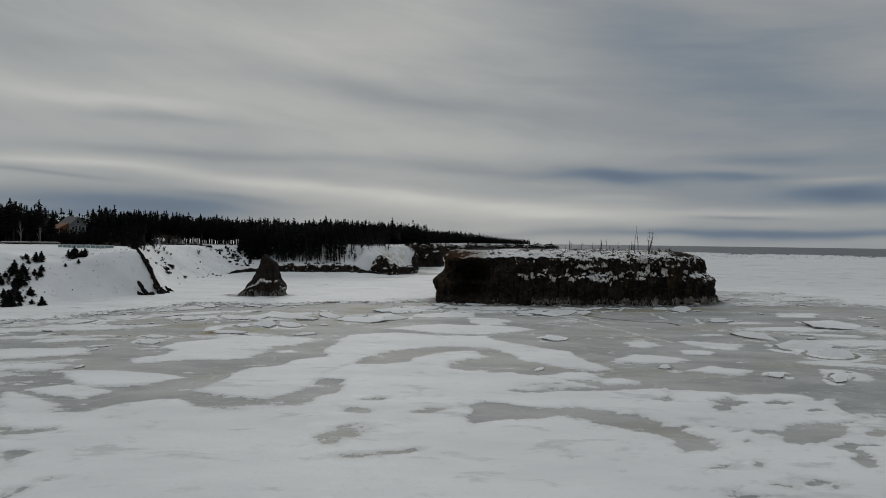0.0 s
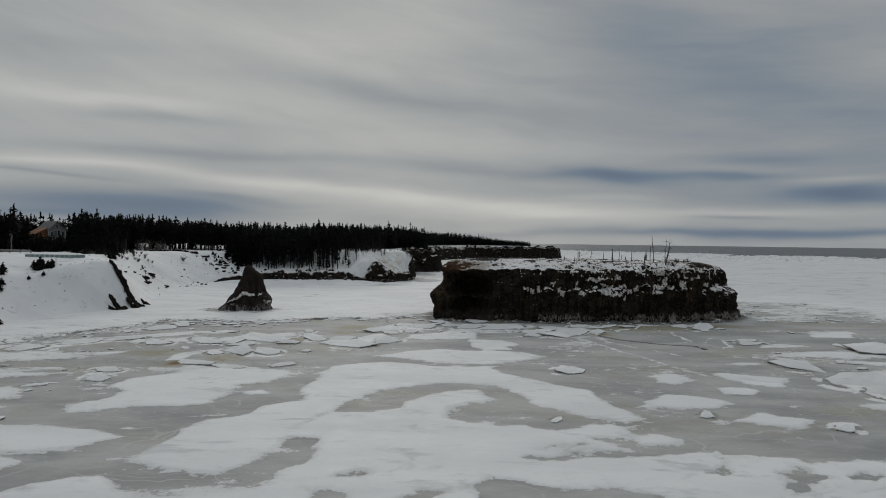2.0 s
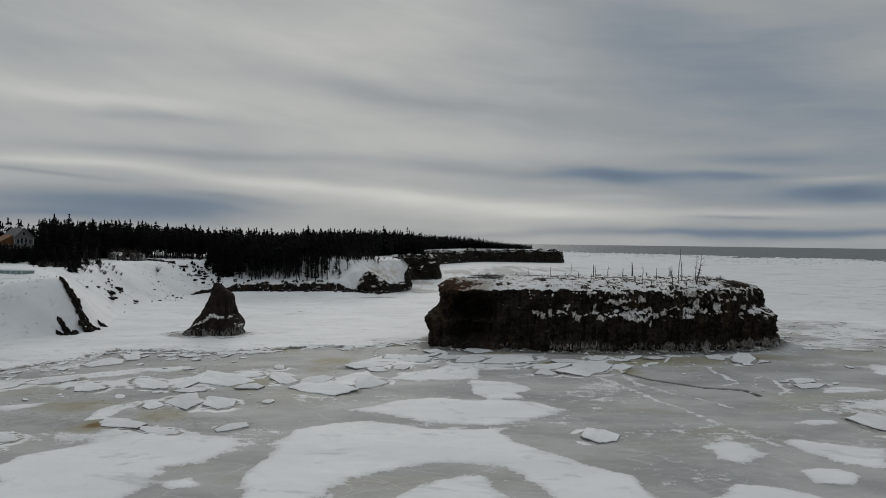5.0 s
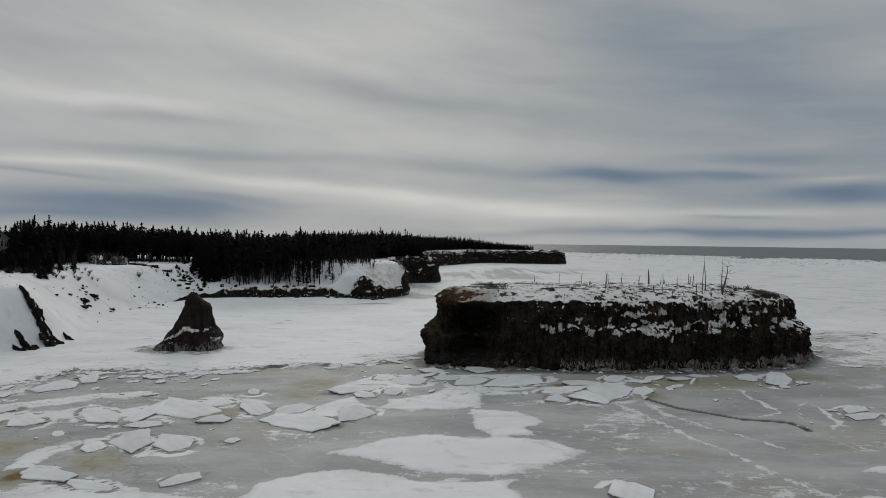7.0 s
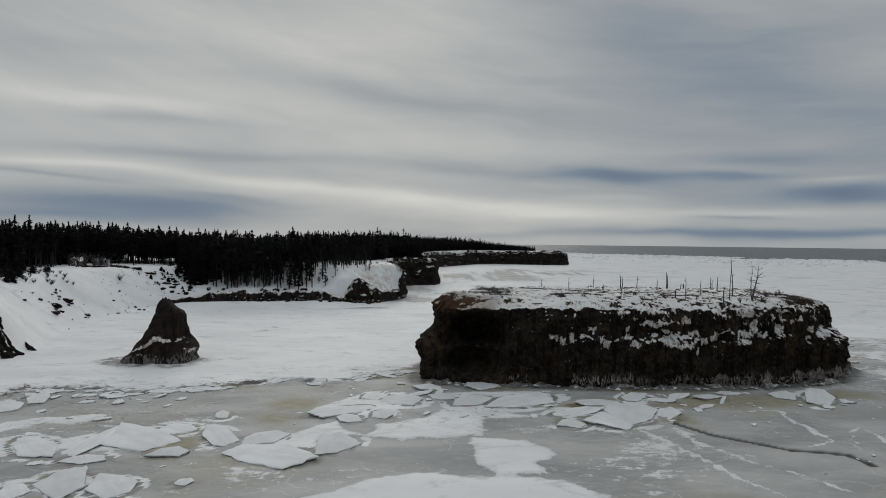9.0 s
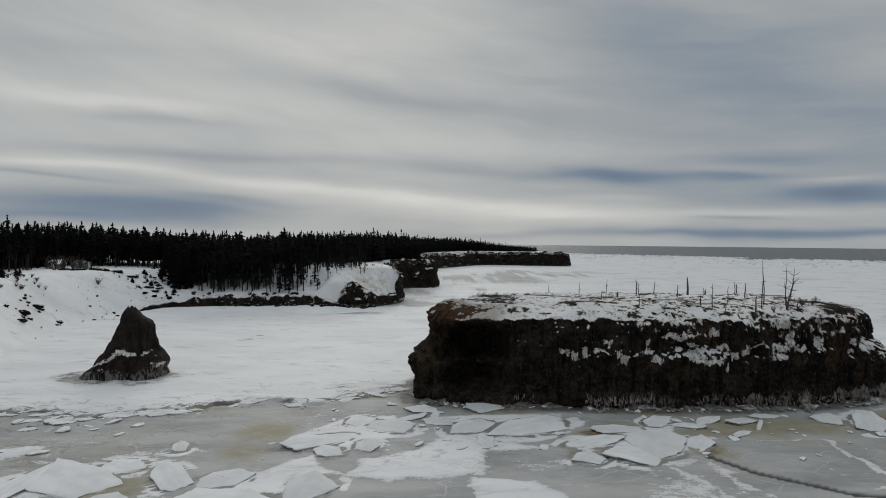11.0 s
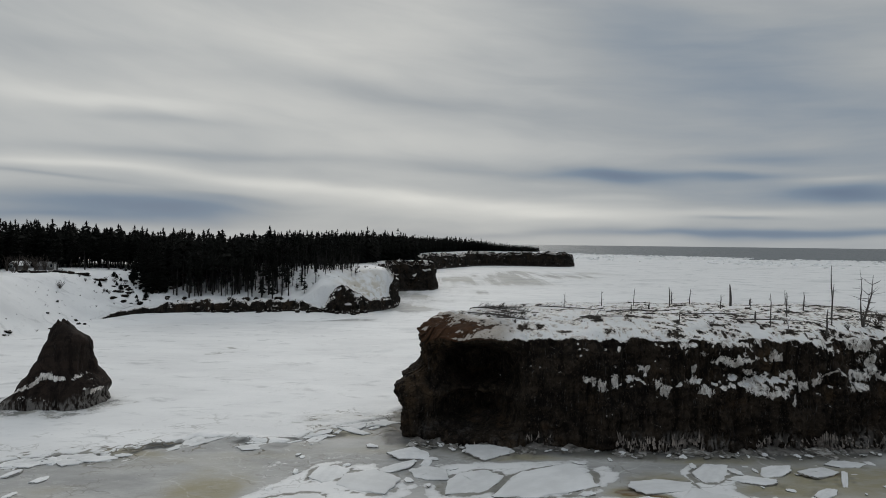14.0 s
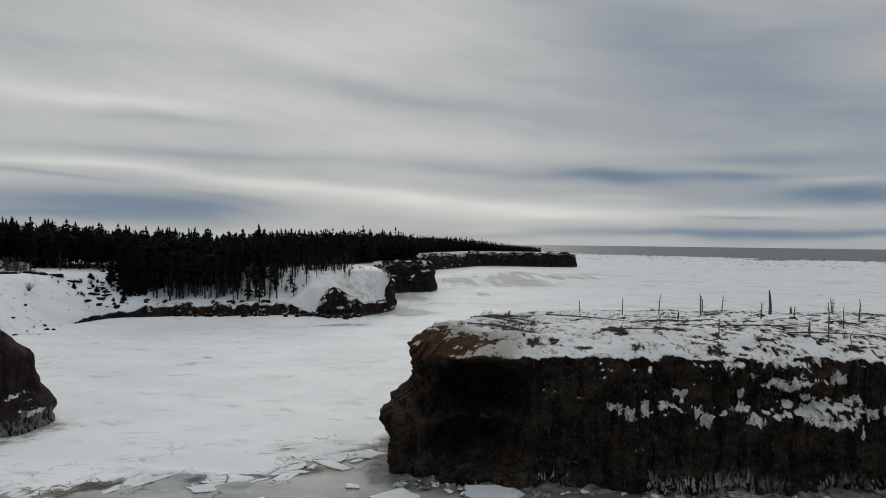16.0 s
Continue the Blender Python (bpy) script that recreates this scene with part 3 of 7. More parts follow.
field([(-9.5, 69.5), (-5.0, 70.0), (-2.7, 71.3), (-2.4, 74.0), (-0.4, 76.5), (2.0, 78.4), (5.2, 79.4), (6.5, 74.8), (5.3, 73.5), (2.2, 72.3), (1.7, 67.9), (4.8, 65.6), (9.4, 66.3), (11.3, 64.7), (13.1, 64.9), (17.6, 66.9), (18.3, 64.8), (19.2, 62.6), (-12.9, 61.8), (-11.5, 65.7)])
field([(-8.8, 99.5), (-4.5, 102.1), (2.1, 105.0), (9.8, 104.6), (13.7, 104.1), (16.6, 100.3), (11.9, 96.3), (7.4, 93.8), (2.0, 95.0), (-2.6, 96.6)])
field([(6.2, 115.2), (10.7, 114.6), (14.4, 112.1), (13.6, 109.5), (9.1, 105.7), (6.3, 107.5)])
field([(22.9, 73.0), (27.0, 78.3), (30.0, 77.5), (32.4, 75.9), (33.0, 74.3), (30.9, 73.0), (26.1, 72.5)])
field([(36.8, 89.2), (39.6, 90.0), (46.2, 87.1), (42.6, 81.6), (39.3, 83.1), (37.9, 86.1)])
field([(34.4, 81.4), (36.7, 81.6), (37.9, 80.1), (36.6, 78.4), (33.9, 78.7)])
field([(30.1, 68.4), (34.4, 71.1), (35.3, 69.4), (38.2, 68.4), (35.3, 65.0), (33.2, 66.3), (31.4, 67.1)])
field([(28.9, 87.6), (32.1, 89.0), (33.8, 85.5), (30.0, 82.6), (28.1, 84.0)])
field([(75.0, 130.5), (86.1, 133.1), (78.2, 122.3), (69.3, 120.3)])
field([(27.1, 67.6), (28.9, 68.4), (29.6, 67.9), (28.3, 67.1)])
field([(-36.8, 48.9), (-32.8, 47.4), (-28.7, 46.7), (-27.9, 50.4), (-26.3, 52.2), (-23.2, 53.4), (-20.8, 50.7), (-18.7, 48.5), (-16.3, 48.6), (-12.7, 49.8), (-10.3, 51.2), (-10.4, 54.4), (-6.7, 56.8), (2.2, 57.2), (7.7, 55.3), (3.4, 45.7), (11.4, 46.8), (15.7, 45.4), (18.6, 43.4), (18.5, 39.9), (22.1, 40.6), (21.4, 36.7), (18.4, 32.1), (-17.4, 31.0), (-23.7, 30.9)])
field([(26.7, 49.4), (28.8, 47.8), (35.0, 48.6), (36.1, 57.3), (30.0, 56.4), (21.4, 48.3)])
field([(24.1, 58.3), (30.6, 57.5), (36.1, 57.3), (39.6, 55.7), (36.2, 49.0), (38.6, 48.2), (33.3, 40.4), (27.4, 32.3), (18.4, 32.1), (22.1, 40.6), (21.4, 43.8), (19.8, 46.7)])
field([(-39.2, 55.2), (-36.3, 57.6), (-30.7, 55.6), (-31.8, 52.8), (-35.2, 53.2)])
field([(-40.9, 64.1), (-35.4, 64.4), (-29.9, 63.3), (-25.9, 61.3), (-29.1, 58.0), (-34.4, 57.3)])
field([(-22.6, 56.0), (-22.3, 59.6), (-21.1, 66.8), (-14.8, 67.8), (-12.7, 64.2), (-12.8, 56.5), (-15.2, 53.2), (-18.1, 54.0)])
field([(-41.3, 55.1), (-36.7, 53.2), (-32.9, 50.4), (-32.8, 47.4), (-36.8, 48.9)])
field([(3.0, 45.0), (6.5, 57.0), (16.0, 58.0), (24.5, 58.8), (21.0, 47.0), (19.0, 42.0), (10.0, 44.0)])
hole([(-8.9, 42.4), (-7.4, 44.7), (-5.3, 46.0), (-2.5, 45.5), (-4.1, 43.5), (-4.8, 42.0), (-6.6, 40.2), (-7.8, 39.3)])
hole([(-7.4, 38.3), (-5.2, 39.0), (-2.1, 39.6), (-0.1, 40.3), (-0.4, 39.1), (-2.7, 38.5), (-4.2, 37.7), (-7.2, 37.6)])
hole([(-8.5, 50.9), (-4.9, 50.7), (-4.9, 48.2), (-7.0, 48.7)])
hole([(-6.0, 53.0), (-3.4, 57.0), (-2.7, 56.1), (-4.1, 52.3)])
hole([(-1.4, 49.4), (0.1, 51.3), (2.1, 51.8), (1.6, 49.6)])
hole([(3.0, 47.6), (4.3, 53.9), (6.4, 53.1), (9.7, 51.0), (12.5, 52.4), (14.8, 51.2), (19.2, 49.1), (20.3, 46.7), (16.0, 46.5), (11.6, 47.6), (6.8, 46.9), (3.4, 45.7)])
hole([(14.2, 46.8), (18.6, 47.3), (21.1, 44.4), (22.2, 41.0), (18.6, 40.0), (18.7, 43.3), (16.1, 45.5)])
hole([(9.4, 38.7), (10.2, 39.3), (11.0, 38.7), (10.2, 38.2)])
hole([(27.2, 44.0), (29.1, 46.7), (32.6, 48.6), (35.7, 48.1), (34.4, 44.6), (29.5, 42.0), (27.4, 42.0)])
hole([(20.6, 34.8), (25.4, 35.4), (26.3, 34.1), (22.5, 33.5)])
hole([(29.5, 38.9), (31.2, 39.6), (32.4, 39.5), (30.9, 37.5), (29.3, 37.4)])
hole([(26.6, 54.9), (29.2, 55.9), (29.2, 53.4), (26.2, 51.0)])
hole([(19.2, 41.1), (21.1, 43.1), (22.8, 42.1), (21.1, 40.2)])
hole([(-33.1, 43.8), (-31.1, 43.5), (-28.9, 44.9), (-28.5, 43.6), (-30.0, 42.5), (-31.8, 42.1)])
hole([(-29.6, 39.0), (-25.8, 38.9), (-26.8, 38.3), (-26.8, 36.2), (-25.1, 35.8), (-26.4, 35.6), (-28.3, 37.2)])
hole([(-24.5, 31.9), (-23.8, 32.8), (-22.9, 32.5), (-23.2, 31.0), (-23.7, 30.9)])
hole([(-23.2, 33.9), (-21.8, 34.6), (-21.6, 33.9), (-22.7, 33.5)])
hole([(-15.2, 32.5), (-14.1, 33.0), (-13.5, 32.8), (-14.4, 32.2)])
field([(-7.2, 99.4), (-5.7, 101.4), (-3.0, 103.3), (0.9, 104.7), (5.5, 104.1), (10.0, 103.6), (13.5, 101.5), (16.0, 99.9)])
field([(-5.6, 115.7), (-2.8, 118.2), (3.2, 120.5), (7.6, 121.3), (8.0, 117.7), (4.2, 115.6), (-0.7, 114.9)])
field([(6.9, 110.7), (8.3, 113.3), (12.0, 114.3), (13.9, 111.8), (12.2, 108.5), (12.3, 105.6), (8.1, 104.8), (6.7, 107.6)])
field([(-8.5, 54.5), (8.0, 54.0), (9.0, 60.0), (6.0, 67.0), (-4.0, 68.0), (-9.0, 64.0)])
field([(6.0, 56.5), (11.0, 57.4), (14.0, 58.8), (17.5, 59.2), (15.6, 61.0), (13.4, 63.6), (10.2, 62.8), (6.0, 65.0)])
hole([(8.6, 59.0), (11.0, 60.4), (13.8, 60.6), (12.0, 59.2)])
field([(18.2, 61.4), (21.4, 60.2), (22.6, 62.2), (20.2, 63.8)])
# snow lying between the crowded slabs
field([(-17.4, 109.8), (-17.8, 115.4), (-13.3, 116.9), (-11.2, 119.2), (-9.0, 121.5), (-7.3, 116.6), (-9.4, 110.3), (-13.0, 111.0)])
field([(-35.1, 110.1), (-33.8, 112.7), (-32.8, 117.9), (-25.2, 118.8), (-21.0, 110.0), (-24.6, 111.5), (-30.0, 110.9)])
field([(-8.0, 134.1), (-12.8, 126.7), (-13.4, 124.7), (-9.5, 124.3), (-5.2, 122.8), (0.3, 129.9), (-1.7, 133.4)])
field([(18.2, 127.8), (26.9, 131.0), (31.4, 134.0), (30.6, 125.6), (32.3, 124.6), (28.5, 122.2), (22.5, 123.2), (15.7, 123.9), (15.3, 126.1)])
field([(-32.2, 100.2), (-31.9, 102.0), (-29.9, 105.0), (-23.6, 102.8), (-23.3, 100.2), (-25.9, 99.0), (-29.9, 98.9)])
field([(-6.6, 127.1), (-6.4, 133.5), (-2.1, 135.3), (0.1, 130.8), (-1.4, 127.3), (-3.5, 125.3), (-7.9, 122.5), (-11.1, 122.4), (-8.6, 126.1)])
field([(-4.6, 119.9), (-1.5, 121.5), (0.5, 123.0), (4.0, 127.4), (8.5, 130.1), (14.2, 128.0), (10.4, 125.1), (13.5, 123.7), (8.5, 122.2), (7.5, 116.3), (-3.8, 116.0)])
field([(4.0, 134.9), (11.5, 135.5), (18.8, 135.9), (19.2, 132.3), (17.8, 128.6), (13.1, 128.5), (9.2, 131.1), (4.3, 131.9)])
# grey ice and lozenges of snow toward the open side
bare(60, 118, 12, 9), bare(50, 127, 12, 7)
drift(39.8, 66.7, 1.2, 0.9), drift(36.3, 80.5, 2.2, 1.6), drift(54, 80.7, 4.2, 3.0), drift(47.5, 66.6, 2.2, 2.6), drift(63, 104, 6, 2.4, 5), drift(52, 73, 5, 2, -10), drift(64, 90, 6, 2.2, 12)
drift(60, 112, 4, 1.2, 8), drift(66, 97, 4, 1.6, -8), drift(45, 96, 2.6, 0.8, 20)
lane([(-48.8, 109.8), (-45.3, 110.4), (-40.5, 112.5), (-35.2, 111.5), (-31.8, 115.0), (-26.9, 117.2), (-22.5, 112.5)], 1.5, 1.0)
lane([(-36.1, 94.4), (-36.9, 99.5), (-34.8, 101.6), (-30.9, 103), (-24.1, 102.2)], 1.2, 1.0)
lane([(-62, 102), (-56, 108), (-50, 116), (-44, 119), (-38, 121)], 1.6, 1.0)
drift(-58, 96, 8, 3.0, 15), drift(-50, 74, 6, 3.0, 8), drift(-46, 66, 5, 1.6, 10), drift(-52, 84, 5, 1.4, 14), drift(-47, 100, 5, 1.2, 20)
# pale rims of the thin plates beyond the crack
lane([(36.5, 126.2), (46.3, 127.0), (44.9, 122.5), (45.6, 117.2), (45.3, 115.3), (41.5, 112.6)], 0.30, 0.5)
lane([(49.0, 119.3), (52.4, 120.0), (50.1, 111.8), (47.6, 109.0)], 0.28, 0.5)
lane([(29.3, 119.5), (31.0, 114.0), (33.5, 108.5), (38.0, 101.5)], 0.30, 0.32)

# the broken rim of the shore-fast ice
SHORE_RIM = [(-110, 70), (-84, 88), (-70, 106), (-59.4, 124.5), (-55, 135), (-46, 135), (-38.9, 133), (-34.3, 136), (-29.7, 136.2), (-22.3, 140), (-21.9, 142), (-16, 141.2), (-13, 140.3), (-10.6, 142.6), (-7.4, 145.7), (-2, 149.5), (4, 162), (40, 182), (76, 196), (110, 186), (117, 165), (108, 138), (90, 110), (140, 60)]
CRACK = [(30.6, 121.6), (31.2, 120.5), (33.1, 117.2), (37.1, 114.1), (39.1, 112.4), (41.8, 112.0), (44.2, 111.2), (44.7, 108.3)]
RIDGE = [(24.6, 120.6), (25.4, 118.6), (27.1, 114.8), (28.1, 111.3), (29.3, 107.4), (29.9, 104.3), (31.5, 101.6), (34, 93), (36, 88)]
STAINS = [(-29.6, 96.8, 3.0, 3.2), (-35, 92.8, 2.0, 2.4), (-16.7, 121.6, 3.0, 3.4), (20.5, 128.6, 2.0, 1.2), (32.0, 123.5, 2.6, 3.0),
          (44.7, 131.8, 8.5, 4.2), (-16, 128.4, 3.2, 3.4), (-24, 112, 3, 4), (-41, 100, 4, 3), (60, 136, 6, 3), (-8, 150, 4, 2), (-28, 137, 4, 1.0), (-9, 144, 5, 1.4), (22.4, 127.6, 1.6, 0.9), (31.4, 122.8, 2.0, 1.5), (24.5, 131.6, 3.6, 2.0), (33.5, 129.6, 3.4, 1.8), (40.5, 133.6, 2.2, 1.0), (57.5, 134.8, 2.2, 1.2), (30, 136.6, 6, 1.2), (18.4, 122.2, 1.6, 0.8), (12, 137, 5, 1.2)]


GREY_ICE = [(6, 322, 30, 36), (32, 410, 56, 44), (-8, 268, 14, 16), (70, 480, 60, 50), (-32, 238, 26, 4), (210, 355, 90, 9), (150, 300, 50, 6), (96, 128, 26, 22)]


def ice_form(x, y):
    """Height of the ice, and its cover: snow, stain, wet with slab shade, worn."""
    wob = fbm(x / 4, y / 4, 0, 5, 21, 0.62)
    streaks = fbm((x + 0.35 * y) / 5.5, (y - 0.35 * x) / 2.6, 0, 5, 3, 0.62)
    sheet = 0.84 - 0.50 * ss(y, 40, 54) * ss(60 - np.abs(x), 0, 14) - 0.40 * ss(y, 58, 72) * ss(np.abs(x), 46, 60)
    cover = sheet + 0.20 * fbm(x / 8, y / 8, 0, 4, 7, 0.55) + 0.16 * streaks
    near = 0.9 * ss(66 - y, 0, 10) * ss(x, -2, 10)
    cover = cover + 0.42 * ss(-15 - x, 0, 8) * ss(y, 52, 58) * ss(104 - y, 0, 14) * fbm((x + 0.25 * y) / 9, (y - 0.25 * x) / 2.3, 0, 4, 45, 0.55)
    cover = cover + 0.06 * ss(x, 45, 60)
    xw, yw = x + 1.5 * fbm(x / 6, y / 5, 0, 3, 23), y + 1.5 * fbm(x / 6, y / 5, 4, 3, 27)
    fine = fbm(x / 1.6, y / 1.3, 0, 3, 29, 0.6)
    uneven = np.clip(fbm(x / 7, y / 7, 2, 3, 25), -0.8, 0.8)
    for points, gain in FIELDS:
        ax, ay = np.array(points).T
        pick = (x > ax.min() - 3) & (x < ax.max() + 3) & (y > ay.min() - 3) & (y < ay.max() + 3)
        u, v = (x + 0.45 * (xw - x))[pick], (y + 0.45 * (yw - y))[pick]
        d, _ = to_line(u, v, points + points[:1])
        d = np.where(inside(u, v, points), d, -d) + 0.75 * (0.5 * wob + 0.5 * fine)[pick] * (1.0 + near[pick])
        k = ss(d, -0.8, 1.1) if gain > 0 else 0.92 * ss(d, -0.8, 1.0)
        level = 0.84 + 0.05 * streaks[pick] if gain > 0 else 0.30 + 0.38 * streaks[pick]
        cover[pick] = cover[pick] * (1 - k) + level * k
    for patch in DRIFTS:
        gain = patch[-1]
        if len(patch) == 3:
            d = to_line(xw, yw, patch[0])[0] / (patch[1] * (1.0 + 0.9 * uneven)) + 0.55 * wob + 0.35 * fine
        else:
            cx, cy, rx, ry, turn, _ = patch
            c, s = math.cos(turn), math.sin(turn)
            u, v = ((xw - cx) * c + (yw - cy) * s) / rx, (-(xw - cx) * s + (yw - cy) * c) / ry
            d = np.sqrt(u * u + v * v) + 0.30 * wob + 0.22 * streaks + 0.22 * fine
        k = 0.84 * ss(1.42 - d, 0.0, 0.80)
        cover = cover * (1 - k) + (0.5 + (0.34 if gain > 0 else 0.28) * gain + 0.12 * streaks) * k
    rough = ss(x, 12, 22) * ss(60 - y, 0, 8)
    cover = cover - 0.55 * rough * ss(fbm((x + 0.4 * y) / 3.2, (y - 0.4 * x) / 1.7, 0, 4, 43, 0.6), 0.05, 0.5)
    # shore-fast ice behind its rim
    d_rim, along = to_line(x, y, SHORE_RIM)
    fast = inside(x, y, SHORE_RIM + [(3000, 60), (3000, 4000), (-3000, 4000), (-3000, 70)]) 
    side = np.where(fast, d_rim, -d_rim) + 1.6 * fbm(x / 3.5, y / 3.5, 0, 3, 33)
    shore = ss(side, -0.5, 0.5)
    cover = cover * (1 - shore) + shore * (0.93 + 0.12 * fbm(x / 9, y / 9, 0, 3, 41))
    corner = ss(1.4 - np.hypot((x + 5) / 8, (y - 148) / 5) - 0.4 * wob, 0, 0.9)
    cover = cover - 0.36 * corner * shore
    # far to the right and behind: mostly snow with grey lanes
    cover = cover + 0.25 * ss(np.abs(x), 90, 140) * (1 - shore)
    h = 0.10 * ss(cover, 0.47, 0.62) + 0.03 * fbm(x / 1.5, y / 1.5, 0, 3, 55)
    left = ss(20 - x, 0, 12)
    h = h + shore * (0.14 * left + 0.05 + 0.07 * fbm(x / 5, y / 5, 0, 4, 61))
    # jumbled blocks along the rim
    h = h + left * ss(2.6 - np.abs(side + 0.5)) * 0.35 * np.abs(fbm(x / 1.3, y / 1.3, 0, 3, 71))
    d_crack, _ = to_line(x, y, CRACK)
    d_ridge, _ = to_line(x, y, RIDGE)
    wet_shade = ss(0.55 - d_crack, 0, 0.30)
    cover = np.maximum(cover - 0.9 * ss(1.4 - d_crack), 0.56 * ss(0.75 - d_ridge + 0.10 * wob, 0, 0.5))
    h = h - 0.12 * wet_shade + 0.10 * ss(0.7 - d_ridge, 0, 0.6)
    # wet rim gaps
    gaps = (0.95 * left * ss(0.60 - np.abs(side + 0.6), 0, 0.5) * ss(fbm(x / 6, y / 6, 0, 2, 81), -0.25, 0.05) * (np.abs(x) < 90))
    wet_shade, cover = np.maximum(wet_shade, gaps), cover - 0.8 * gaps
    for cx, cy, rx, ry in ((-7.7, 143.4, 1.3, 0.9), (-1.1, 143.0, 0.9, 2.4), (-17.1, 140.8, 1.0, 0.35), (-3.0, 146.2, 1.5, 0.6), (-11.5, 141.5, 2.0, 0.35), (-24.6, 138.9, 1.6, 0.4), (-30.5, 135.9, 1.8, 0.4)):
        pool = ss(1.25 - np.hypot((x - cx) / rx, (y - cy) / ry) - 0.4 * wob, 0, 0.4)
        wet_shade, cover = np.maximum(wet_shade, 0.8 * pool), cover - 0.8 * pool
    stain = 0.0 * x
    for cx, cy, rx, ry in STAINS:
        d = np.hypot((x - cx) / rx, (y - cy) / ry) + 0.55 * wob + 0.35 * uneven
        stain = np.maximum(stain, (1.0 if rx < 2.3 else 0.78) * ss(1.35 - d, 0, 1.0))
    cover = cover - 0.75 * stain * (1 - shore)
    # dark seams where slabs rest on the sheet: wet, plus painted gap shade
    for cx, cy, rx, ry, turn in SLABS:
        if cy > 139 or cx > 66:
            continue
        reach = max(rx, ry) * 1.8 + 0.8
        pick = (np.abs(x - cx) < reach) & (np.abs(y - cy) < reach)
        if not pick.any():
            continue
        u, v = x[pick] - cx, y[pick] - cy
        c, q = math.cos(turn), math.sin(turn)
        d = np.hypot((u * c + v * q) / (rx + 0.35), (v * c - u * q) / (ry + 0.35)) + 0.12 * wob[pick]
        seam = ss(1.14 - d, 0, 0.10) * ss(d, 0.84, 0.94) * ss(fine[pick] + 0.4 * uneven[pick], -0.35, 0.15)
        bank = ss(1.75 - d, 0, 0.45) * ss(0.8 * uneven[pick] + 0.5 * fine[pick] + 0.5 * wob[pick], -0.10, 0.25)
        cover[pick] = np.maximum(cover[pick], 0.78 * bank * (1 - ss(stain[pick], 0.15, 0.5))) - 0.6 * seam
        # the painted ring darkens both this mask and the stain
        wet_shade[pick] = np.maximum(wet_shade[pick], 0.38 * seam)
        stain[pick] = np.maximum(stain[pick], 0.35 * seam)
    # trodden, wet ice round the feet of the stacks
    small = np.hypot((x + 46) / 9.5, (y - 153) / 6.2) + 0.3 * wob
    main, _ = to_line(x, y, STACK_FOOT)
    main = np.where(inside(x, y, STACK_FOOT), 0, main)
    foot = np.maximum(0.7 * ss(1.22 - small, 0, 0.35), ss(3.6 - main + 2.5 * wob, 0, 2.2))
    cover = cover - 0.62 * foot
    h = h + 0.4 * foot * np.abs(fbm(x / 1.6, y / 1.6, 0, 4, 91))
    wet_shade = np.maximum(wet_shade, 0.72 * ss(3.2 - main + 1.6 * wob, 0, 1.8) * (main > 0))
    wet_shade = np.maximum(wet_shade, 0.7 * foot * ss(fbm(x / 1.8, y / 1.8, 0, 3, 95), -0.2, 0.3))
    stain = np.maximum(stain, 0.45 * foot * ss(fbm(x / 2.5, y / 2.5, 0, 3, 97), -0.3, 0.3))
    worn = ss(d_rim, 4, 40) * shore * np.maximum(ss(y, 270, 430), ss(x, 20, 90) * ss(y, 160, 230))
    worn = np.maximum(worn, 0.42 * shore * ss(x, -30, 0) * ss(y, 158, 185) * ss(d_rim, 2, 10))
    lanes = fbm((x + 0.15 * y) / 34, (y - 0.1 * x) / 9, 0, 5, 63, 0.6)
    for cx, cy, rx, ry in GREY_ICE:
        d = np.hypot((x - cx) / rx, (y - cy) / ry)
        cover = cover - 0.72 * ss(1.4 - d, 0, 1.1) * ss(lanes + 0.30 * wob, -0.34, 0.20)
    smudge = fbm((x - 0.2 * y) / 7, y / 4.5, 0, 4, 67, 0.6)
    cover = cover - 0.42 * shore * ss(smudge, 0.42, 0.62) * ss(side, 5, 12) * ss(300 - y, 0, 60)
    d_coast, _ = to_line(x, y, COAST[13:27])
    worn = np.maximum(worn, 0.85 * ss(30 - d_coast + 18 * wob, 0, 26) * ss(x, -45, -25))
    cracked = np.maximum(ss(3.6 - np.abs(side + 1.0), 0, 3.0), 0.35 * ss(np.abs(y - 128), 14, 6) * ss(48 - x, 0, 10) * ss(x, -20, -8)) * ss(40 - x, 0, 10)
    cracked = np.maximum(cracked, corner)
    cracked = np.maximum(cracked, 0.35 * ss(y, 84, 96) * ss(-16 - x, 0, 10)) * (1 - ss(side, 6, 10))
    return h, np.clip(cover, 0, 1), np.clip(stain, 0, 1), np.clip(wet_shade, 0, 1), worn, cracked


STACK_FOOT = [(-0.2, 145), (1.2, 141.7), (6, 140.6), (14, 140), (24, 139.2), (36, 138.9), (48, 140), (58, 142.5), (65.4, 145.5), (69.2, 149),
              (72.4, 156), (72.4, 163), (66.5, 168), (50, 169.5), (30, 168.5), (14, 164), (5, 157), (0.8, 151), (-0.2, 145)]
ICE_EDGE = ((240, 1280), (570, 887))


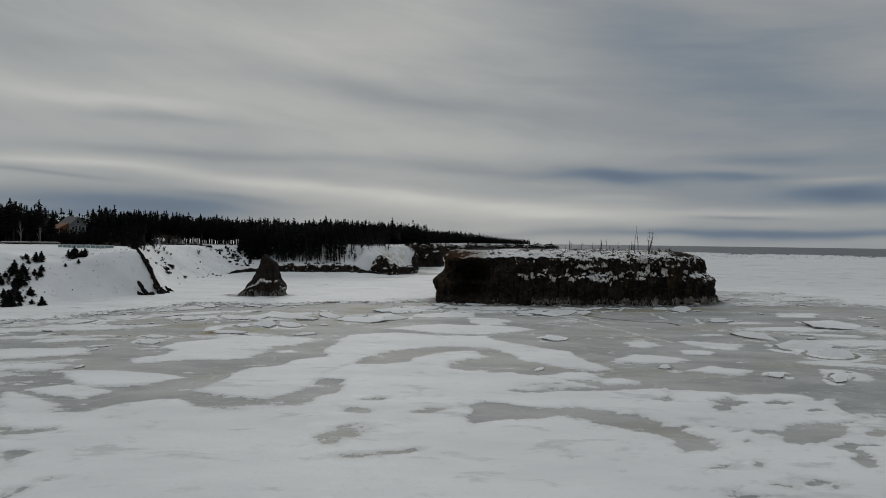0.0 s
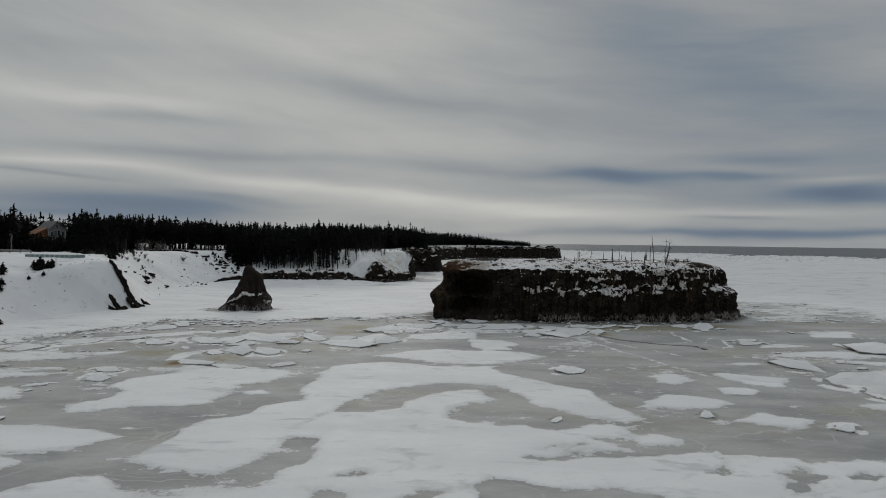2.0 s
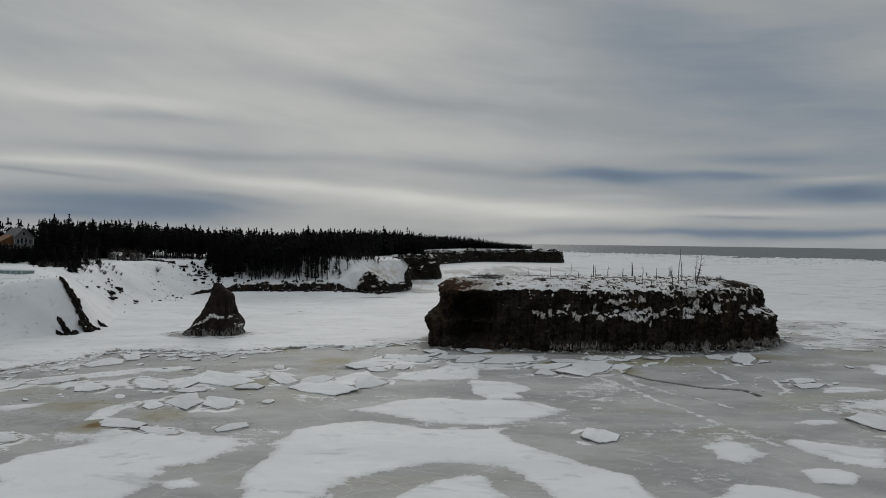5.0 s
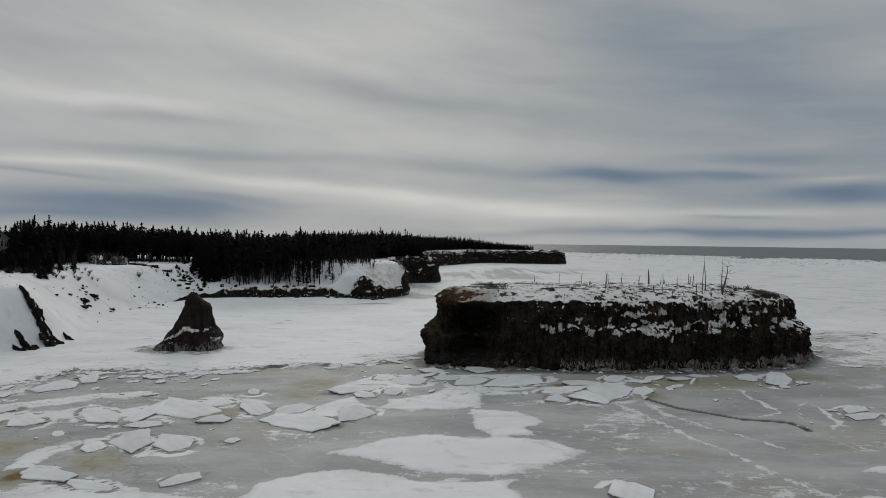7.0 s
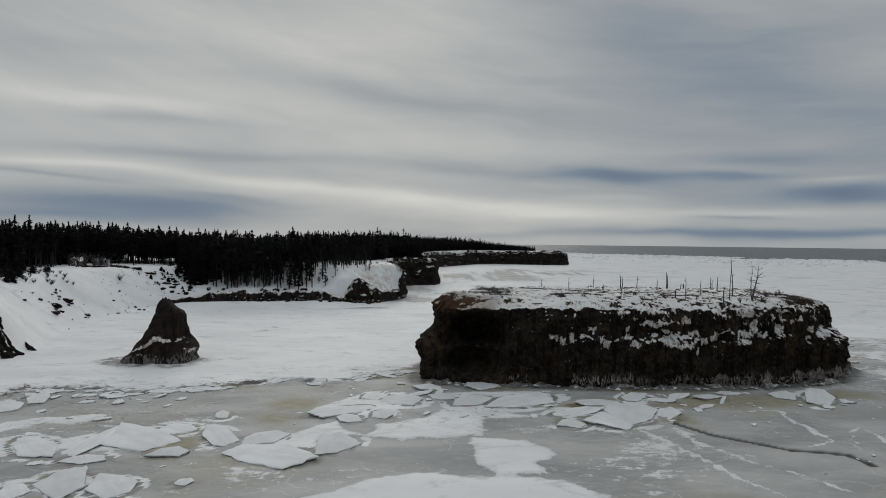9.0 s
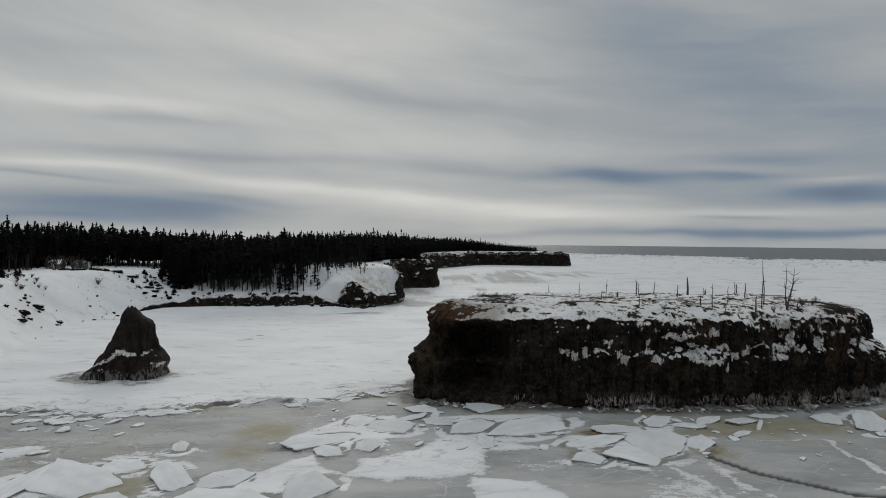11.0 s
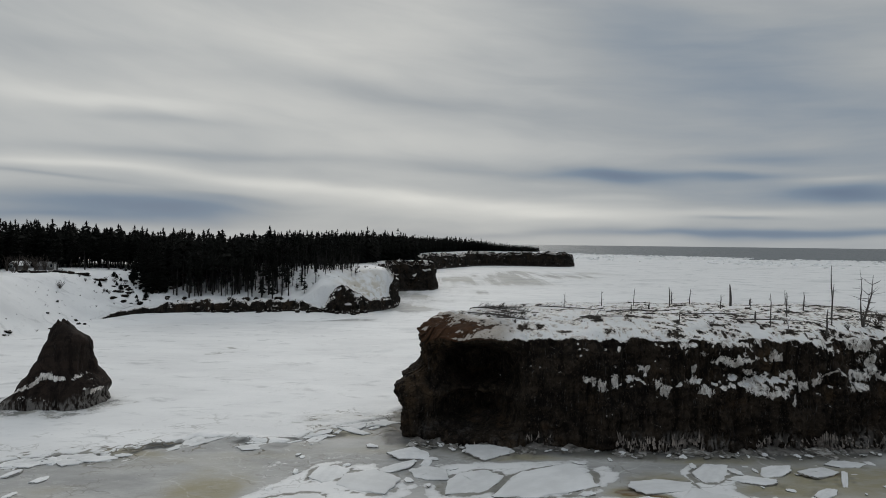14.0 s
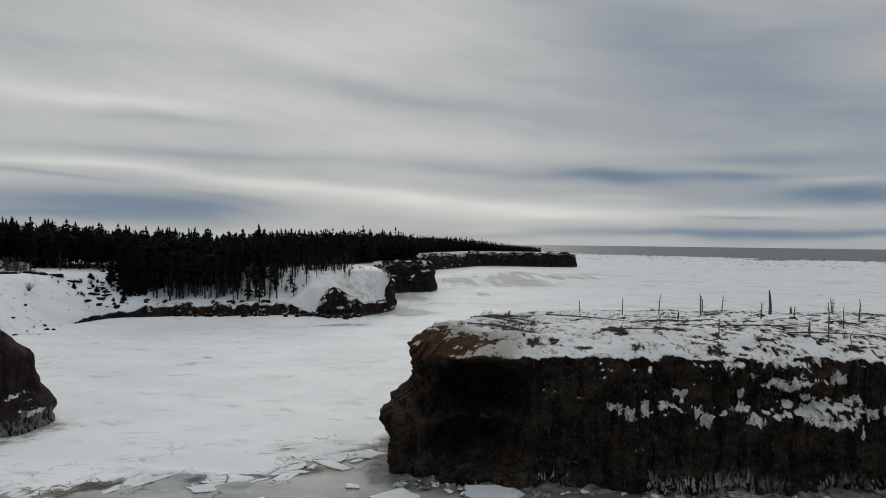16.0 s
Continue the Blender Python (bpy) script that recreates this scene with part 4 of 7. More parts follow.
def build_ice():
    xs, ys = stepped(-3300, -96, 124, 3300, 0.45), stepped(-1500, 24, 200, 1900, 0.45)
    x, y = np.meshgrid(xs, ys)
    h, cover, stain, wet_shade, worn, cracked = ice_form(x, y)
    # the seaward edge drops below the water
    (ax, ay), (bx, by) = ICE_EDGE
    off = ((x - ax) * (ay - by) + (y - ay) * (bx - ax)) / math.hypot(bx - ax, by - ay) + 14 * fbm(x / 120, y / 120, 0, 4, 14)
    h = h - 3.0 * ss(off, 0, 6)
    v = np.stack([x, y, h], -1).reshape(-1, 3)
    me = quad_mesh("sea_ice", v, grid_quads(len(ys), len(xs)), [SEA_ICE], {"snow": cover, "stain": stain, "wet_shade": wet_shade, "worn": worn, "cracked": cracked})
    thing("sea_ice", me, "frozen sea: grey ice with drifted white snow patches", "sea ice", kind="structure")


def build_land():
    xs, ys = stepped(-3200, -150, 126, 240, 1.5, 1.12), np.r_[stepped(-500, 80, 360, 361, 1.6, 1.05)[:-1], np.arange(362, 690, 2.2), stepped(690, 692, 700, 1600, 4.0, 1.15)]
    x, y = np.meshgrid(xs, ys)
    z, d = land_form(x, y)
    z = np.where(d < -20, -3.0, z)
    stain = 1.15 * np.exp(-((x + 18) / 8) ** 2 - ((y - 261) / 10) ** 2) + 0.7 * np.exp(-((x + 5) / 14) ** 2 - ((y - 342) / 9) ** 2)
    keep = (d > -20).ravel()
    quads = grid_quads(len(ys), len(xs))
    quads = quads[keep[quads].any(1)]
    used, quads = np.unique(quads, return_inverse=True)
    v = np.stack([x, y, z], -1).reshape(-1, 3)[used]
    me = quad_mesh("ground", v, quads.reshape(-1, 4), [LAND_SNOW], {"stain": stain.ravel()[used]})
    thing("ground", me, "snow-covered coastal plateau and slopes", "ground", kind="structure")


build_sea()
build_land()


# ---- rocks ----
def stack_top(x, y):
    """Height of the big stack's top."""
    z = 11.7 - 0.35 * ss(24 - x, 0, 16) + 1.3 * ss(y, 139.5, 149) - 1.9 * ss(x, 57, 73) - 0.45 * ss(4.0 - x, 0, 4) - 0.5 * ss(y, 160, 170)
    z = z - 0.35 * ss(12 - x, 0, 8) + 0.35 * np.exp(-((x - 7) / 4) ** 2 - ((y - 148) / 4) ** 2)
    return z + 0.26 * fbm(x / 2.6, y / 2.6, 0, 3, 101) + 0.16 * np.abs(fbm(x / 0.9, y / 0.9, 0, 3, 103)) + 0.75 * fbm(x / 1.6, y / 1.6, 0, 4, 107) * ss(11 - x, 0, 7)


def smooth_ring(points, count, rounds=2):
    """An even, rounded closed line through a few corners."""
    p = np.array(points[:-1] if points[0] == points[-1] else points, float)
    for _ in range(rounds):
        q = np.roll(p, -1, 0)
        p = np.stack([0.75 * p + 0.25 * q, 0.25 * p + 0.75 * q], 1).reshape(-1, 2)
    closed = np.vstack([p, p[:1]])
    s = np.r_[0, np.cumsum(np.hypot(*np.diff(closed, axis=0).T))]
    t = np.linspace(0, s[-1], count, endpoint=False)
    out = np.stack([np.interp(t, s, closed[:, k]) for k in (0, 1)], -1)
    way = np.roll(out, -1, 0) - np.roll(out, 1, 0)
    way /= np.hypot(*way.T)[:, None]
    return out, np.stack([way[:, 1], -way[:, 0]], -1)


def normals_of(v, quads):
    n = np.zeros_like(v)
    a, b, c, d = (v[quads[:, k]] for k in range(4))
    f = np.cross(c - a, d - b)
    for k in range(4):
        np.add.at(n, quads[:, k], f)
    return n / np.maximum(np.linalg.norm(n, axis=1), 1e-9)[:, None]


# snow clinging to the ledges of the face: x, z, half width, half height
CLINGING = [
    (19.6, 7.1, 0.9, 0.5), (21.1, 6.6, 0.6, 0.8), (22.4, 7.2, 0.5, 0.9), (25.5, 8.3, 0.7, 0.4), (26.6, 7.1, 0.6, 0.6), (27.3, 6.2, 0.5, 0.7), (30.6, 8.4, 0.4, 0.5), (31.5, 6.3, 1.0, 0.5), (30.4, 7.4, 0.7, 0.4), (33.6, 9.4, 1.0, 0.5), (34.9, 9.0, 0.8, 0.4), (36.2, 9.5, 1.8, 0.3),
    (36.6, 8.1, 1.2, 0.4), (39.6, 9.7, 0.8, 0.8), (36.9, 6.5, 1.7, 0.5), (39.0, 6.1, 1.6, 0.5), (40.6, 5.4, 0.7, 0.4), (37.8, 7.4, 0.6, 0.4), (41.9, 6.8, 0.7, 0.7), (43.4, 7.3, 0.8, 0.7), (40.7, 7.7, 1.2, 0.4), (48.5, 7.6, 1.6, 0.7), (47.0, 6.6, 0.6, 0.4), (34.4, 11.2, 0.8, 0.7),
]
CLINGING += [
    (37.7, 11.4, 0.5, 0.6), (44.0, 11.3, 0.6, 0.7), (49.0, 11.3, 0.8, 0.7), (44.9, 8.0, 1.2, 0.2), (51.4, 7.4, 1.0, 0.5), (54.4, 8.3, 1.1, 0.9), (60.0, 8.2, 0.8, 0.5), (59.2, 11.1, 0.6, 0.4), (56.3, 9.4, 0.8, 0.4), (48.7, 10.8, 1.7, 0.8), (57.9, 9.8, 0.5, 0.5), (50.0, 8.9, 0.5, 1.2), (55.0, 11.1, 1.0, 0.4), (59.8, 7.1, 0.7, 0.3),
]


def build_stack():
    cols, rows, rings = 1400, 76, 30
    foot, out = smooth_ring(STACK_FOOT, cols)
    fx, fy = foot[:, 0], foot[:, 1]
    edge = stack_top(fx, fy) - 0.35
    front = ss(-out[:, 1], 0.2, 0.8)
    ledge = front * ss(fx, 17, 26)
    west = ss(9 - fx, 0, 9)
    grid = []
    for r in range(rows):
        v = r / (rows - 1)
        z = -0.6 + v * (edge + 0.45 * fbm(fx / 1.1, fy / 1.1, 0, 3, 117) + 0.6)
        inset = 0.03 * z + west * (1.7 * ss(z + 0.9 * fbm(fx / 1.3, fy / 1.3, 0, 3, 119), 5.4, 8.2) - 0.45 * ss(z + 0.5 * fbm(fx / 1.1, fy / 1.1, 3, 2, 119), 9.6, 11.2) - 0.7 * np.exp(-((z - 5.0) / 1.3) ** 2))
        inset = inset + ledge * 1.0 * ss(z + 1.3 * fbm(fx / 3.5, fy / 3.5, 0, 3, 111), 6.0, 7.6) * (0.35 + 0.9 * ss(fbm(fx / 4, fy / 4, 0, 2, 113), -0.3, 0.25))
        inset = inset + ss(fx, 60, 68) * ss(out[:, 0], 0.0, 0.6) * (2.2 * ss(z + 0.6 * fbm(fx / 1.5, fy / 1.5, 0, 2, 118), 5.2, 7.8) - 0.4)
        # the dark hollow at the west end of the face
        sag = 0.8 * fbm(fx / 2.2, fy / 2.2, z / 2.0, 3, 115)
        inset = inset + 9.0 * front * np.exp(-(np.abs(fx - 7.6 + sag) / 4.3) ** 3.5) * (np.exp(-(np.abs(z - 7.4 + sag) / 2.4) ** 3.5) + 0.75 * np.exp(-(np.abs(z - 3.2 + sag) / 1.5) ** 3.5))
        inset = inset + 0.55 * v ** 14 * (1 - west)
        px, py = fx - out[:, 0] * inset, fy - out[:, 1] * inset
        bulge = 1.15 * fbm(px / 3.6, py / 3.6, z / 3.2, 4, 121) + 0.20 * fbm(px / 2.5, py / 2.5, z / 0.55, 3, 141)
        flute = 0.6 * np.abs(fbm(px / 1.5, py / 1.5, z / 4.5, 3, 131)) + 0.4 * np.abs(fbm(px / 0.65, py / 0.65, z / 3.0, 3, 133))
        bulge = bulge + (0.40 - 1.9 * flute) * (0.55 + 0.45 * ledge) + 0.55 * np.abs(fbm(px / 0.8, py / 0.8, z / 0.6, 3, 145)) + 0.30 * np.round(2.2 * fbm(px / 2.2, py / 2.2, z / 1.3, 2, 147)) / 2.2
        bulge = bulge * (1 - 0.35 * v ** 12)
        grid.append(np.stack([px + out[:, 0] * bulge, py + out[:, 1] * bulge, z], -1))
    lip = grid[-1]
    axis_x = np.clip(lip[:, 0], 13, 60)
    for r in range(1, rings + 1):
        t = r / rings
        x, y = lip[:, 0] * (1 - t) + axis_x * t, lip[:, 1] * (1 - t) + 154.5 * t
        z = stack_top(x, y)
        grid.append(np.stack([x, y, lip[:, 2] * (1 - ss(t, 0, 0.12)) + z * ss(t, 0, 0.12)], -1))
    v = np.array(grid).reshape(-1, 3)
    quads = grid_quads(rows + rings, cols, True)
    nz = normals_of(v, quads)[:, 2]
    x, y, z = v.T
    face = np.repeat(np.r_[np.zeros(rows), np.ones(rings)], cols)
    snow = 0.75 * ss(nz, 0.42, 0.85) * np.where(x < 18, 0.55, 1.0) * (0.45 + 0.55 * ss(z, 5.0, 7.0)) * np.where(face > 0, 1.0, ss(x, 7, 12))
    for cx, cz, rx, rz in CLINGING:
        snow = np.maximum(snow, (y < 152) * 0.66 * np.exp(-((x - cx + 0.5 * fbm(x / 0.6, z / 1.0, cx, 3, 157)) / (rx * 1.0)) ** 4 - ((z - cz + 0.65 * fbm(x / 0.5, z / 2.0, cz, 3, 159)) / (rz * 1.05)) ** 4))
    snow = np.maximum(snow, np.tile(front, rows + rings) * 0.62 * ss(z, 6.4, 11.0) * ss(fbm(x / 0.9, z / 1.7, 0, 4, 153, 0.6), -0.05, 0.40) * ss(x, 13, 36))
    brush = np.maximum(ss(fbm(x / 2.2, y / 1.6, 0, 4, 161), 0.22, 0.5), (0.35 + 0.6 * ss(x, 18, 34)) * ss(fbm((x - 0.6 * y) / 1.3, (y + 0.6 * x) / 0.5, 0, 3, 165), 0.12, 0.36))
    snow = np.where(face > 0, 0.76 - 0.46 * brush - 0.60 * ss(x, 54, 60) * ss(fbm(x / 3, y / 1.4, 0, 3, 163), -0.3, 0.2), snow)
    earth = np.where(z > 8, np.exp(-((x - 3.0) / 3.4) ** 2 - ((y - 145.5) / 6) ** 2) + 0.6 * np.exp(-((x - 7.5) / 3.6) ** 2 - ((y - 143.5) / 3) ** 2), 0) * ss(z, 8.6, 10.8)
    earth = earth * ss(nz, 0.05, 0.5)
    earth = np.maximum(earth, face * 0.9 * ss(x, 59, 65) * ss(fbm(x / 2.2, y / 1.6, 0, 3, 169), -0.25, 0.15))
    snow = snow - 0.50 * ss(earth + 1.1 * fbm(x / 1.2, y / 0.9, z, 4, 167, 0.6), 0.40, 0.95)
    snow = snow * np.where((face > 0) & (x < 12), ss(nz, 0.35, 0.7), 1.0)
    rime = ss(2.3 + 0.9 * fbm(x / 2, y / 2, 0, 3, 171) - z, 0, 1.0) * (0.25 + 0.75 * ss(x, 12, 40)) * (z < 3.5) * ss(fbm(x / 2.4, y / 2.4, 0, 3, 173), -0.12, 0.25)
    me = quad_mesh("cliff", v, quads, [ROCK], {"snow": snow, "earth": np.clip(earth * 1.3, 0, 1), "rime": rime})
    stack = base("rock_island", "flat-topped dark sandstone sea stack with snowy top", "sea stack", pose(0, 0, 0))
    piece("rock_mass", me, stack)
    # frozen spray round the foot
    rng = random.Random(5)
    fringe = Soup()
    for k in range(15000):
        i = rng.randrange(cols)
        if out[i, 1] > 0.3 or fx[i] < 3:
            continue
        clump = float(ss(vnoise(fx[i] / 1.9, 0, 0, 181), -0.25, 0.5))
        amount = float(ss(fx[i], 20, 48))
        if rng.random() > (0.12 * amount + (1 - 0.12 * amount) * clump ** (2.6 - 1.6 * amount)) * (0.12 + 0.88 * amount) * float(ss(fx[i], 6, 24)):
            continue
        row = int((0.75 + rng.random() * 1.15) / 11.6 * rows) + 3
        p = Vector(grid[row][i])
        o = Vector((out[i, 0], out[i, 1], 0))
        h, w = rng.uniform(0.2, 1.0) * rng.uniform(0.4, 1.0) * (0.5 + 1.0 * clump) * (0.6 + 0.4 * amount), rng.uniform(0.025, 0.075)
        low = p + o * 0.22
        low.z = max(low.z - 0.4, 0.1)
        side = Vector((rng.uniform(-0.16, 0.16), 0, 0))
        fringe.tube([low, low + o * -0.05 + side * 0.5 + Vector((0, 0, h * 0.6)), low - o * 0.10 + side + Vector((0, 0, h))], [w * 1.6, w, 0.012], 4)
    piece("frozen_spray", fringe.mesh("frozen_spray", RIME), stack, "grey-white fringe of frozen spray")["kind"] = "stuff"
    # the ledge of ice frozen to the foot
    pick = [i for i in range(cols) if out[i, 1] < 0.25 and fx[i] > -1]
    start = next(k for k in range(len(pick)) if (pick[k] - pick[k - 1]) % cols != 1)
    pick = np.array(pick[start:] + pick[:start])
    lx, ly, ox, oy = fx[pick], fy[pick], out[pick, 0], out[pick, 1]
    wide = 0.30 + 0.55 * ss(fbm(lx / 5, ly / 5, 0, 3, 185), -0.3, 0.4) * ss(lx, 4, 20) * (1 - 0.6 * ss(lx, 56, 64)) + 0.22 * fbm(lx / 0.7, ly / 0.7, 0, 3, 186)
    tall = 0.28 + 0.25 * fbm(lx / 2.2, ly / 2.2, 0, 3, 187)
    strip = [np.stack([lx + ox * wide * a, ly + oy * wide * a, np.maximum(tall * b, -0.3) + 0.10 * fbm(lx / 0.5, ly / 0.5, 9 * a, 3, 188)], -1)
             for a, b in ((1.25, -0.6), (1.12, 0.15), (1.0, 0.55), (0.8, 0.8), (0.4, 1.05), (-0.3, 1.7), (-1.2, 2.0))]
    piece("ice_ledge", quad_mesh("ice_ledge", np.array(strip).reshape(-1, 3), grid_quads(7, len(pick)), [ICE_FOOT]), stack, "grey ledge of ice frozen to the rock")


def build_small_stack():
    cols, rows = 260, 70
    a = np.linspace(0, 2 * np.pi, cols, endpoint=False)
    zs = np.linspace(-0.4, 10.3, rows)
    # left and right sides of its outline, and half its depth, by height
    lx = np.interp(zs, [-0.4, 0.5, 2, 4, 6, 8, 9.5, 10.6], [-51.8, -51.2, -49.6, -48.1, -47.0, -46.3, -45.9, -45.6])
    rx = np.interp(zs, [-0.4, 0.5, 1.2, 2.6, 3.4, 4.6, 6, 8, 8.6, 9.6, 10.6], [-39.2, -39.3, -39.7, -39.2, -39.8, -41.0, -41.2, -41.1, -41.4, -43.0, -44.0])
    dy = np.interp(zs, [-0.4, 2, 5, 8, 10, 10.6], [4.6, 4.2, 3.2, 2.4, 1.4, 0.7])
    grid = []
    for z, l, r, h in zip(zs, lx, rx, dy):
        c, s = np.cos(a), np.sin(a)
        cx = np.sign(c) * np.abs(c) ** 0.6
        x, y = (l + r) / 2 + cx * (r - l) / 2, 154.8 + np.sign(s) * np.abs(s) ** 0.65 * h
        bulge = 0.55 * fbm(x / 2.4, y / 2.4, z / 2.4, 4, 201) - 0.35 * np.abs(fbm(x / 1.6, y / 1.6, z / 4, 2, 205)) + 0.10 * fbm(x / 1, y / 1, z / 0.6, 3, 207) + 0.3 * np.exp(-((z - 1.7) / 0.6) ** 2) * fbm(x / 2, y / 2, 0, 2, 209)
        grid.append(np.stack([x + c * bulge, y + s * bulge, np.full(cols, z)], -1))
    top = grid[-1]
    for t in (0.35, 0.7, 1.0):
        p = top * (1 - t) + np.array([-44.6, 154.8, 10.3]) * t
        p[:, 2] += 0.9 * np.abs(fbm(p[:, 0] / 0.7, p[:, 1] / 0.7, 0, 2, 211)) + 0.25 * (1 - t)
        grid.append(p)
    v = np.array(grid).reshape(-1, 3)
    x, y, z = v.T
    quads = grid_quads(rows + 3, cols, True)
    nz = normals_of(v, quads)[:, 2]
    fore = ss(155.5 - y, 0, 1) * (0.9 + 1.1 * fbm(x / 0.8, z / 0.8, 0, 3, 213))
    ragged = 0.35 * fbm(x / 0.7, z / 1.2, 0, 3, 215)
    # a ragged band of old snow rising to the middle of the face, and patches over the foot
    band = np.interp(x, [-49.0, -47.4, -45.0, -43.4, -41.6], [2.0, 2.7, 4.3, 4.05, 4.2])
    thick = np.interp(x, [-49.2, -47.4, -45.0, -43.4, -42.0, -41.3, -40.8], [0.05, 0.30, 0.75, 0.50, 0.35, 0.45, 0.05])
    shelf = np.exp(-((z - band + ragged) / thick) ** 4) * (1 - 0.9 * np.exp(-((x + 41.9) / 0.25) ** 2))
    shelf = np.maximum(shelf, np.exp(-((x + 39.4) / 1.7) ** 4 - ((z - 2.25 + ragged) / 0.55) ** 4))
    shelf = np.maximum(shelf, 0.85 * np.exp(-((x + 46.0) / 2.4) ** 4 - ((z - 1.55 + 1.5 * ragged) / 0.45) ** 4))
    snow = np.maximum(0.66 * shelf * np.minimum(fore, 1.0), 0.45 * ss(nz, 0.6, 0.9) * (z < 5))
    rime = ss(1.9 + 0.8 * fbm(x, y, 0, 2, 217) + 0.9 * ss(x, -43, -40) - z, 0, 0.8) * 1.3
    me = quad_mesh("rock_pillar", v, quads, [RED_ROCK], {"snow": snow, "earth": 0 * x, "rime": rime})
    thing("rock_pillar", me, "small leaning red-brown sandstone stack standing in ice", "sea stack")


def build_cliff(name, lo, hi, label, step, rows, snow_gain, lip_snow=0.9):
    """A rock wall along a stretch of the coast, with a snow lip."""
    pts = np.array([c[:2] for c in COAST[lo:hi + 1]], float)
    s = np.r_[0, np.cumsum(np.hypot(*np.diff(pts, axis=0).T))]
    t = np.arange(0, s[-1], step)
    p = np.stack([np.interp(t, s, pts[:, k]) for k in (0, 1)], -1)
    for _ in range(int(4 / step)):
        p[1:-1] = (p[:-2] + 2 * p[1:-1] + p[2:]) / 4
    high = np.interp(t, s, SHAPE[lo:hi + 1, 0])
    ends = np.minimum(ss(t, 0, 6), ss(t[-1] - t, 0, 6))
    way = np.gradient(p, axis=0)
    way /= np.hypot(*way.T)[:, None]
    out = np.stack([way[:, 1], -way[:, 0]], -1)
    high = high + 0.16 * np.maximum(high, 3) * fbm(t / 9, 0 * t, 0, 4, 221) + 1.1 * fbm(t / 2.2, 0 * t, 0, 3, 223) * np.clip(high / 5, 0.5, 1)
    grid = []
    for r in range(rows):
        v = r / (rows - 1)
        z = -0.5 + v * (high + 0.5) * (0.4 + 0.6 * ends)
        amp = np.clip(high / 8, 0.45, 1.0)
        bulge = amp * (1.5 * fbm(p[:, 0] / 6, p[:, 1] / 6, z / 6, 4, 231) + 1.3 * fbm(p[:, 0] / 2.2, p[:, 1] / 2.2, z / 2.0, 4, 233) + 0.7 * np.abs(fbm(t / 1.2, 0 * t, z / 1.4, 3, 237)) + 0.35 * fbm(t / 3, 0 * t, z / 0.5, 2, 235))
        q = p + out * (bulge + 0.5 - 0.14 * z - 0.8 * v ** 8)[:, None]
        grid.append(np.column_stack([q, z]))
    for inward in (0.8, 2.0, 3.6, 5.5):
        q = p - out * inward
        z, _ = land_form(q[:, 0], q[:, 1])
        lip = grid[rows - 1]
        k = inward / 5.5
        zz = np.where(inward < 3, np.maximum(z, lip[:, 2] * (1 - k) + z * k), z - 0.25 * (inward > 5))
        grid.append(np.column_stack([q, zz]))
    v = np.array(grid).reshape(-1, 3)
    quads = grid_quads(len(grid), len(t))
    nz = np.abs(normals_of(v, quads)[:, 2])
    x, y, z = v.T
    on_top = np.repeat(np.r_[np.zeros(rows - 1), 0.5, np.ones(4)], len(t))
    snow = np.maximum(on_top * lip_snow, 0.8 * ss(nz, 0.4, 0.8))
    snow = np.maximum(snow, snow_gain * ss(fbm(x / 1.7, z / 1.1, y / 1.7, 4, 241, 0.6), 0.0, 0.45))
    rime = 0.5 * ss(1.2 - z, 0, 0.8)
    me = quad_mesh(name, v, quads, [CLIFF], {"snow": snow, "earth": 0 * x, "rime": rime})
    thing(name, me, label, "cliff", kind="structure")


def rock_lump(name, seed, count=26, snowy=0.72):
    """A rough boulder of about unit size."""
    a, b = np.meshgrid(np.linspace(0, 2 * np.pi, count, endpoint=False), np.linspace(-0.5 * np.pi, 0.5 * np.pi, count // 2 + 2))
    d = np.stack([np.cos(a) * np.cos(b), np.sin(a) * np.cos(b), np.sin(b)], -1).reshape(-1, 3)
    r = 0.9 + 0.55 * fbm(d[:, 0] * 1.5, d[:, 1] * 1.5, d[:, 2] * 1.5 + seed, 4, seed) + 0.45 * np.abs(fbm(d[:, 0] * 2.6, d[:, 1] * 2.6, d[:, 2] * 2.6, 2, seed + 1)) + 0.12 * np.round(3 * fbm(d[:, 0] * 2, d[:, 1] * 2, d[:, 2] * 2, 1, seed + 2)) / 3
    v = d * r[:, None]
    quads = grid_quads(count // 2 + 2, count, True)
    nz = normals_of(v, quads)[:, 2]
    snow = snowy * ss(nz, 0.25, 0.85) * ss(fbm(v[:, 0] * 1.5, v[:, 1] * 1.5, 0, 2, seed + 3), -0.3, 0.2)
    return quad_mesh(name, v, quads, [CLIFF], {"snow": snow, "earth": 0 * nz, "rime": 0 * nz}, smooth=False)


build_stack()
build_small_stack()
build_cliff("cliff_low", 9, 14, "low dark rock band under the wooded slope", 0.5, 16, 0.58)
build_cliff("cliff_head", 14, 21, "dark rocky headland face under stained snow", 0.5, 26, 0.56)
build_cliff("cliff_point", 21, 27, "upright brown cliff of the second headland", 0.6, 28, 0.0, 0.45)
build_cliff("cliff_cape", 27, 36, "long dark cliff of the far cape", 1.1, 22, 0.42, 0.56)

LUMPS = [rock_lump("rock", 300 + k) for k in range(5)]
BARE_LUMPS = [rock_lump("rock", 320 + k, snowy=0.25) for k in range(5)]


def rock(x, y, sx, sy, sz, turn, k, label="dark rock showing through the snow slope", lift=0.0, lean=0.0):
    ob = new("rock", (BARE_LUMPS if lean else LUMPS)[k % 5])
    ob.matrix_basis = pose(x, y, land_z(x, y) + lift, 0, lean, turn) @ Matrix.Diagonal((sx, sy, sz, 1))
    tagged(ob, label, "rock", "rocks on the shore slope")


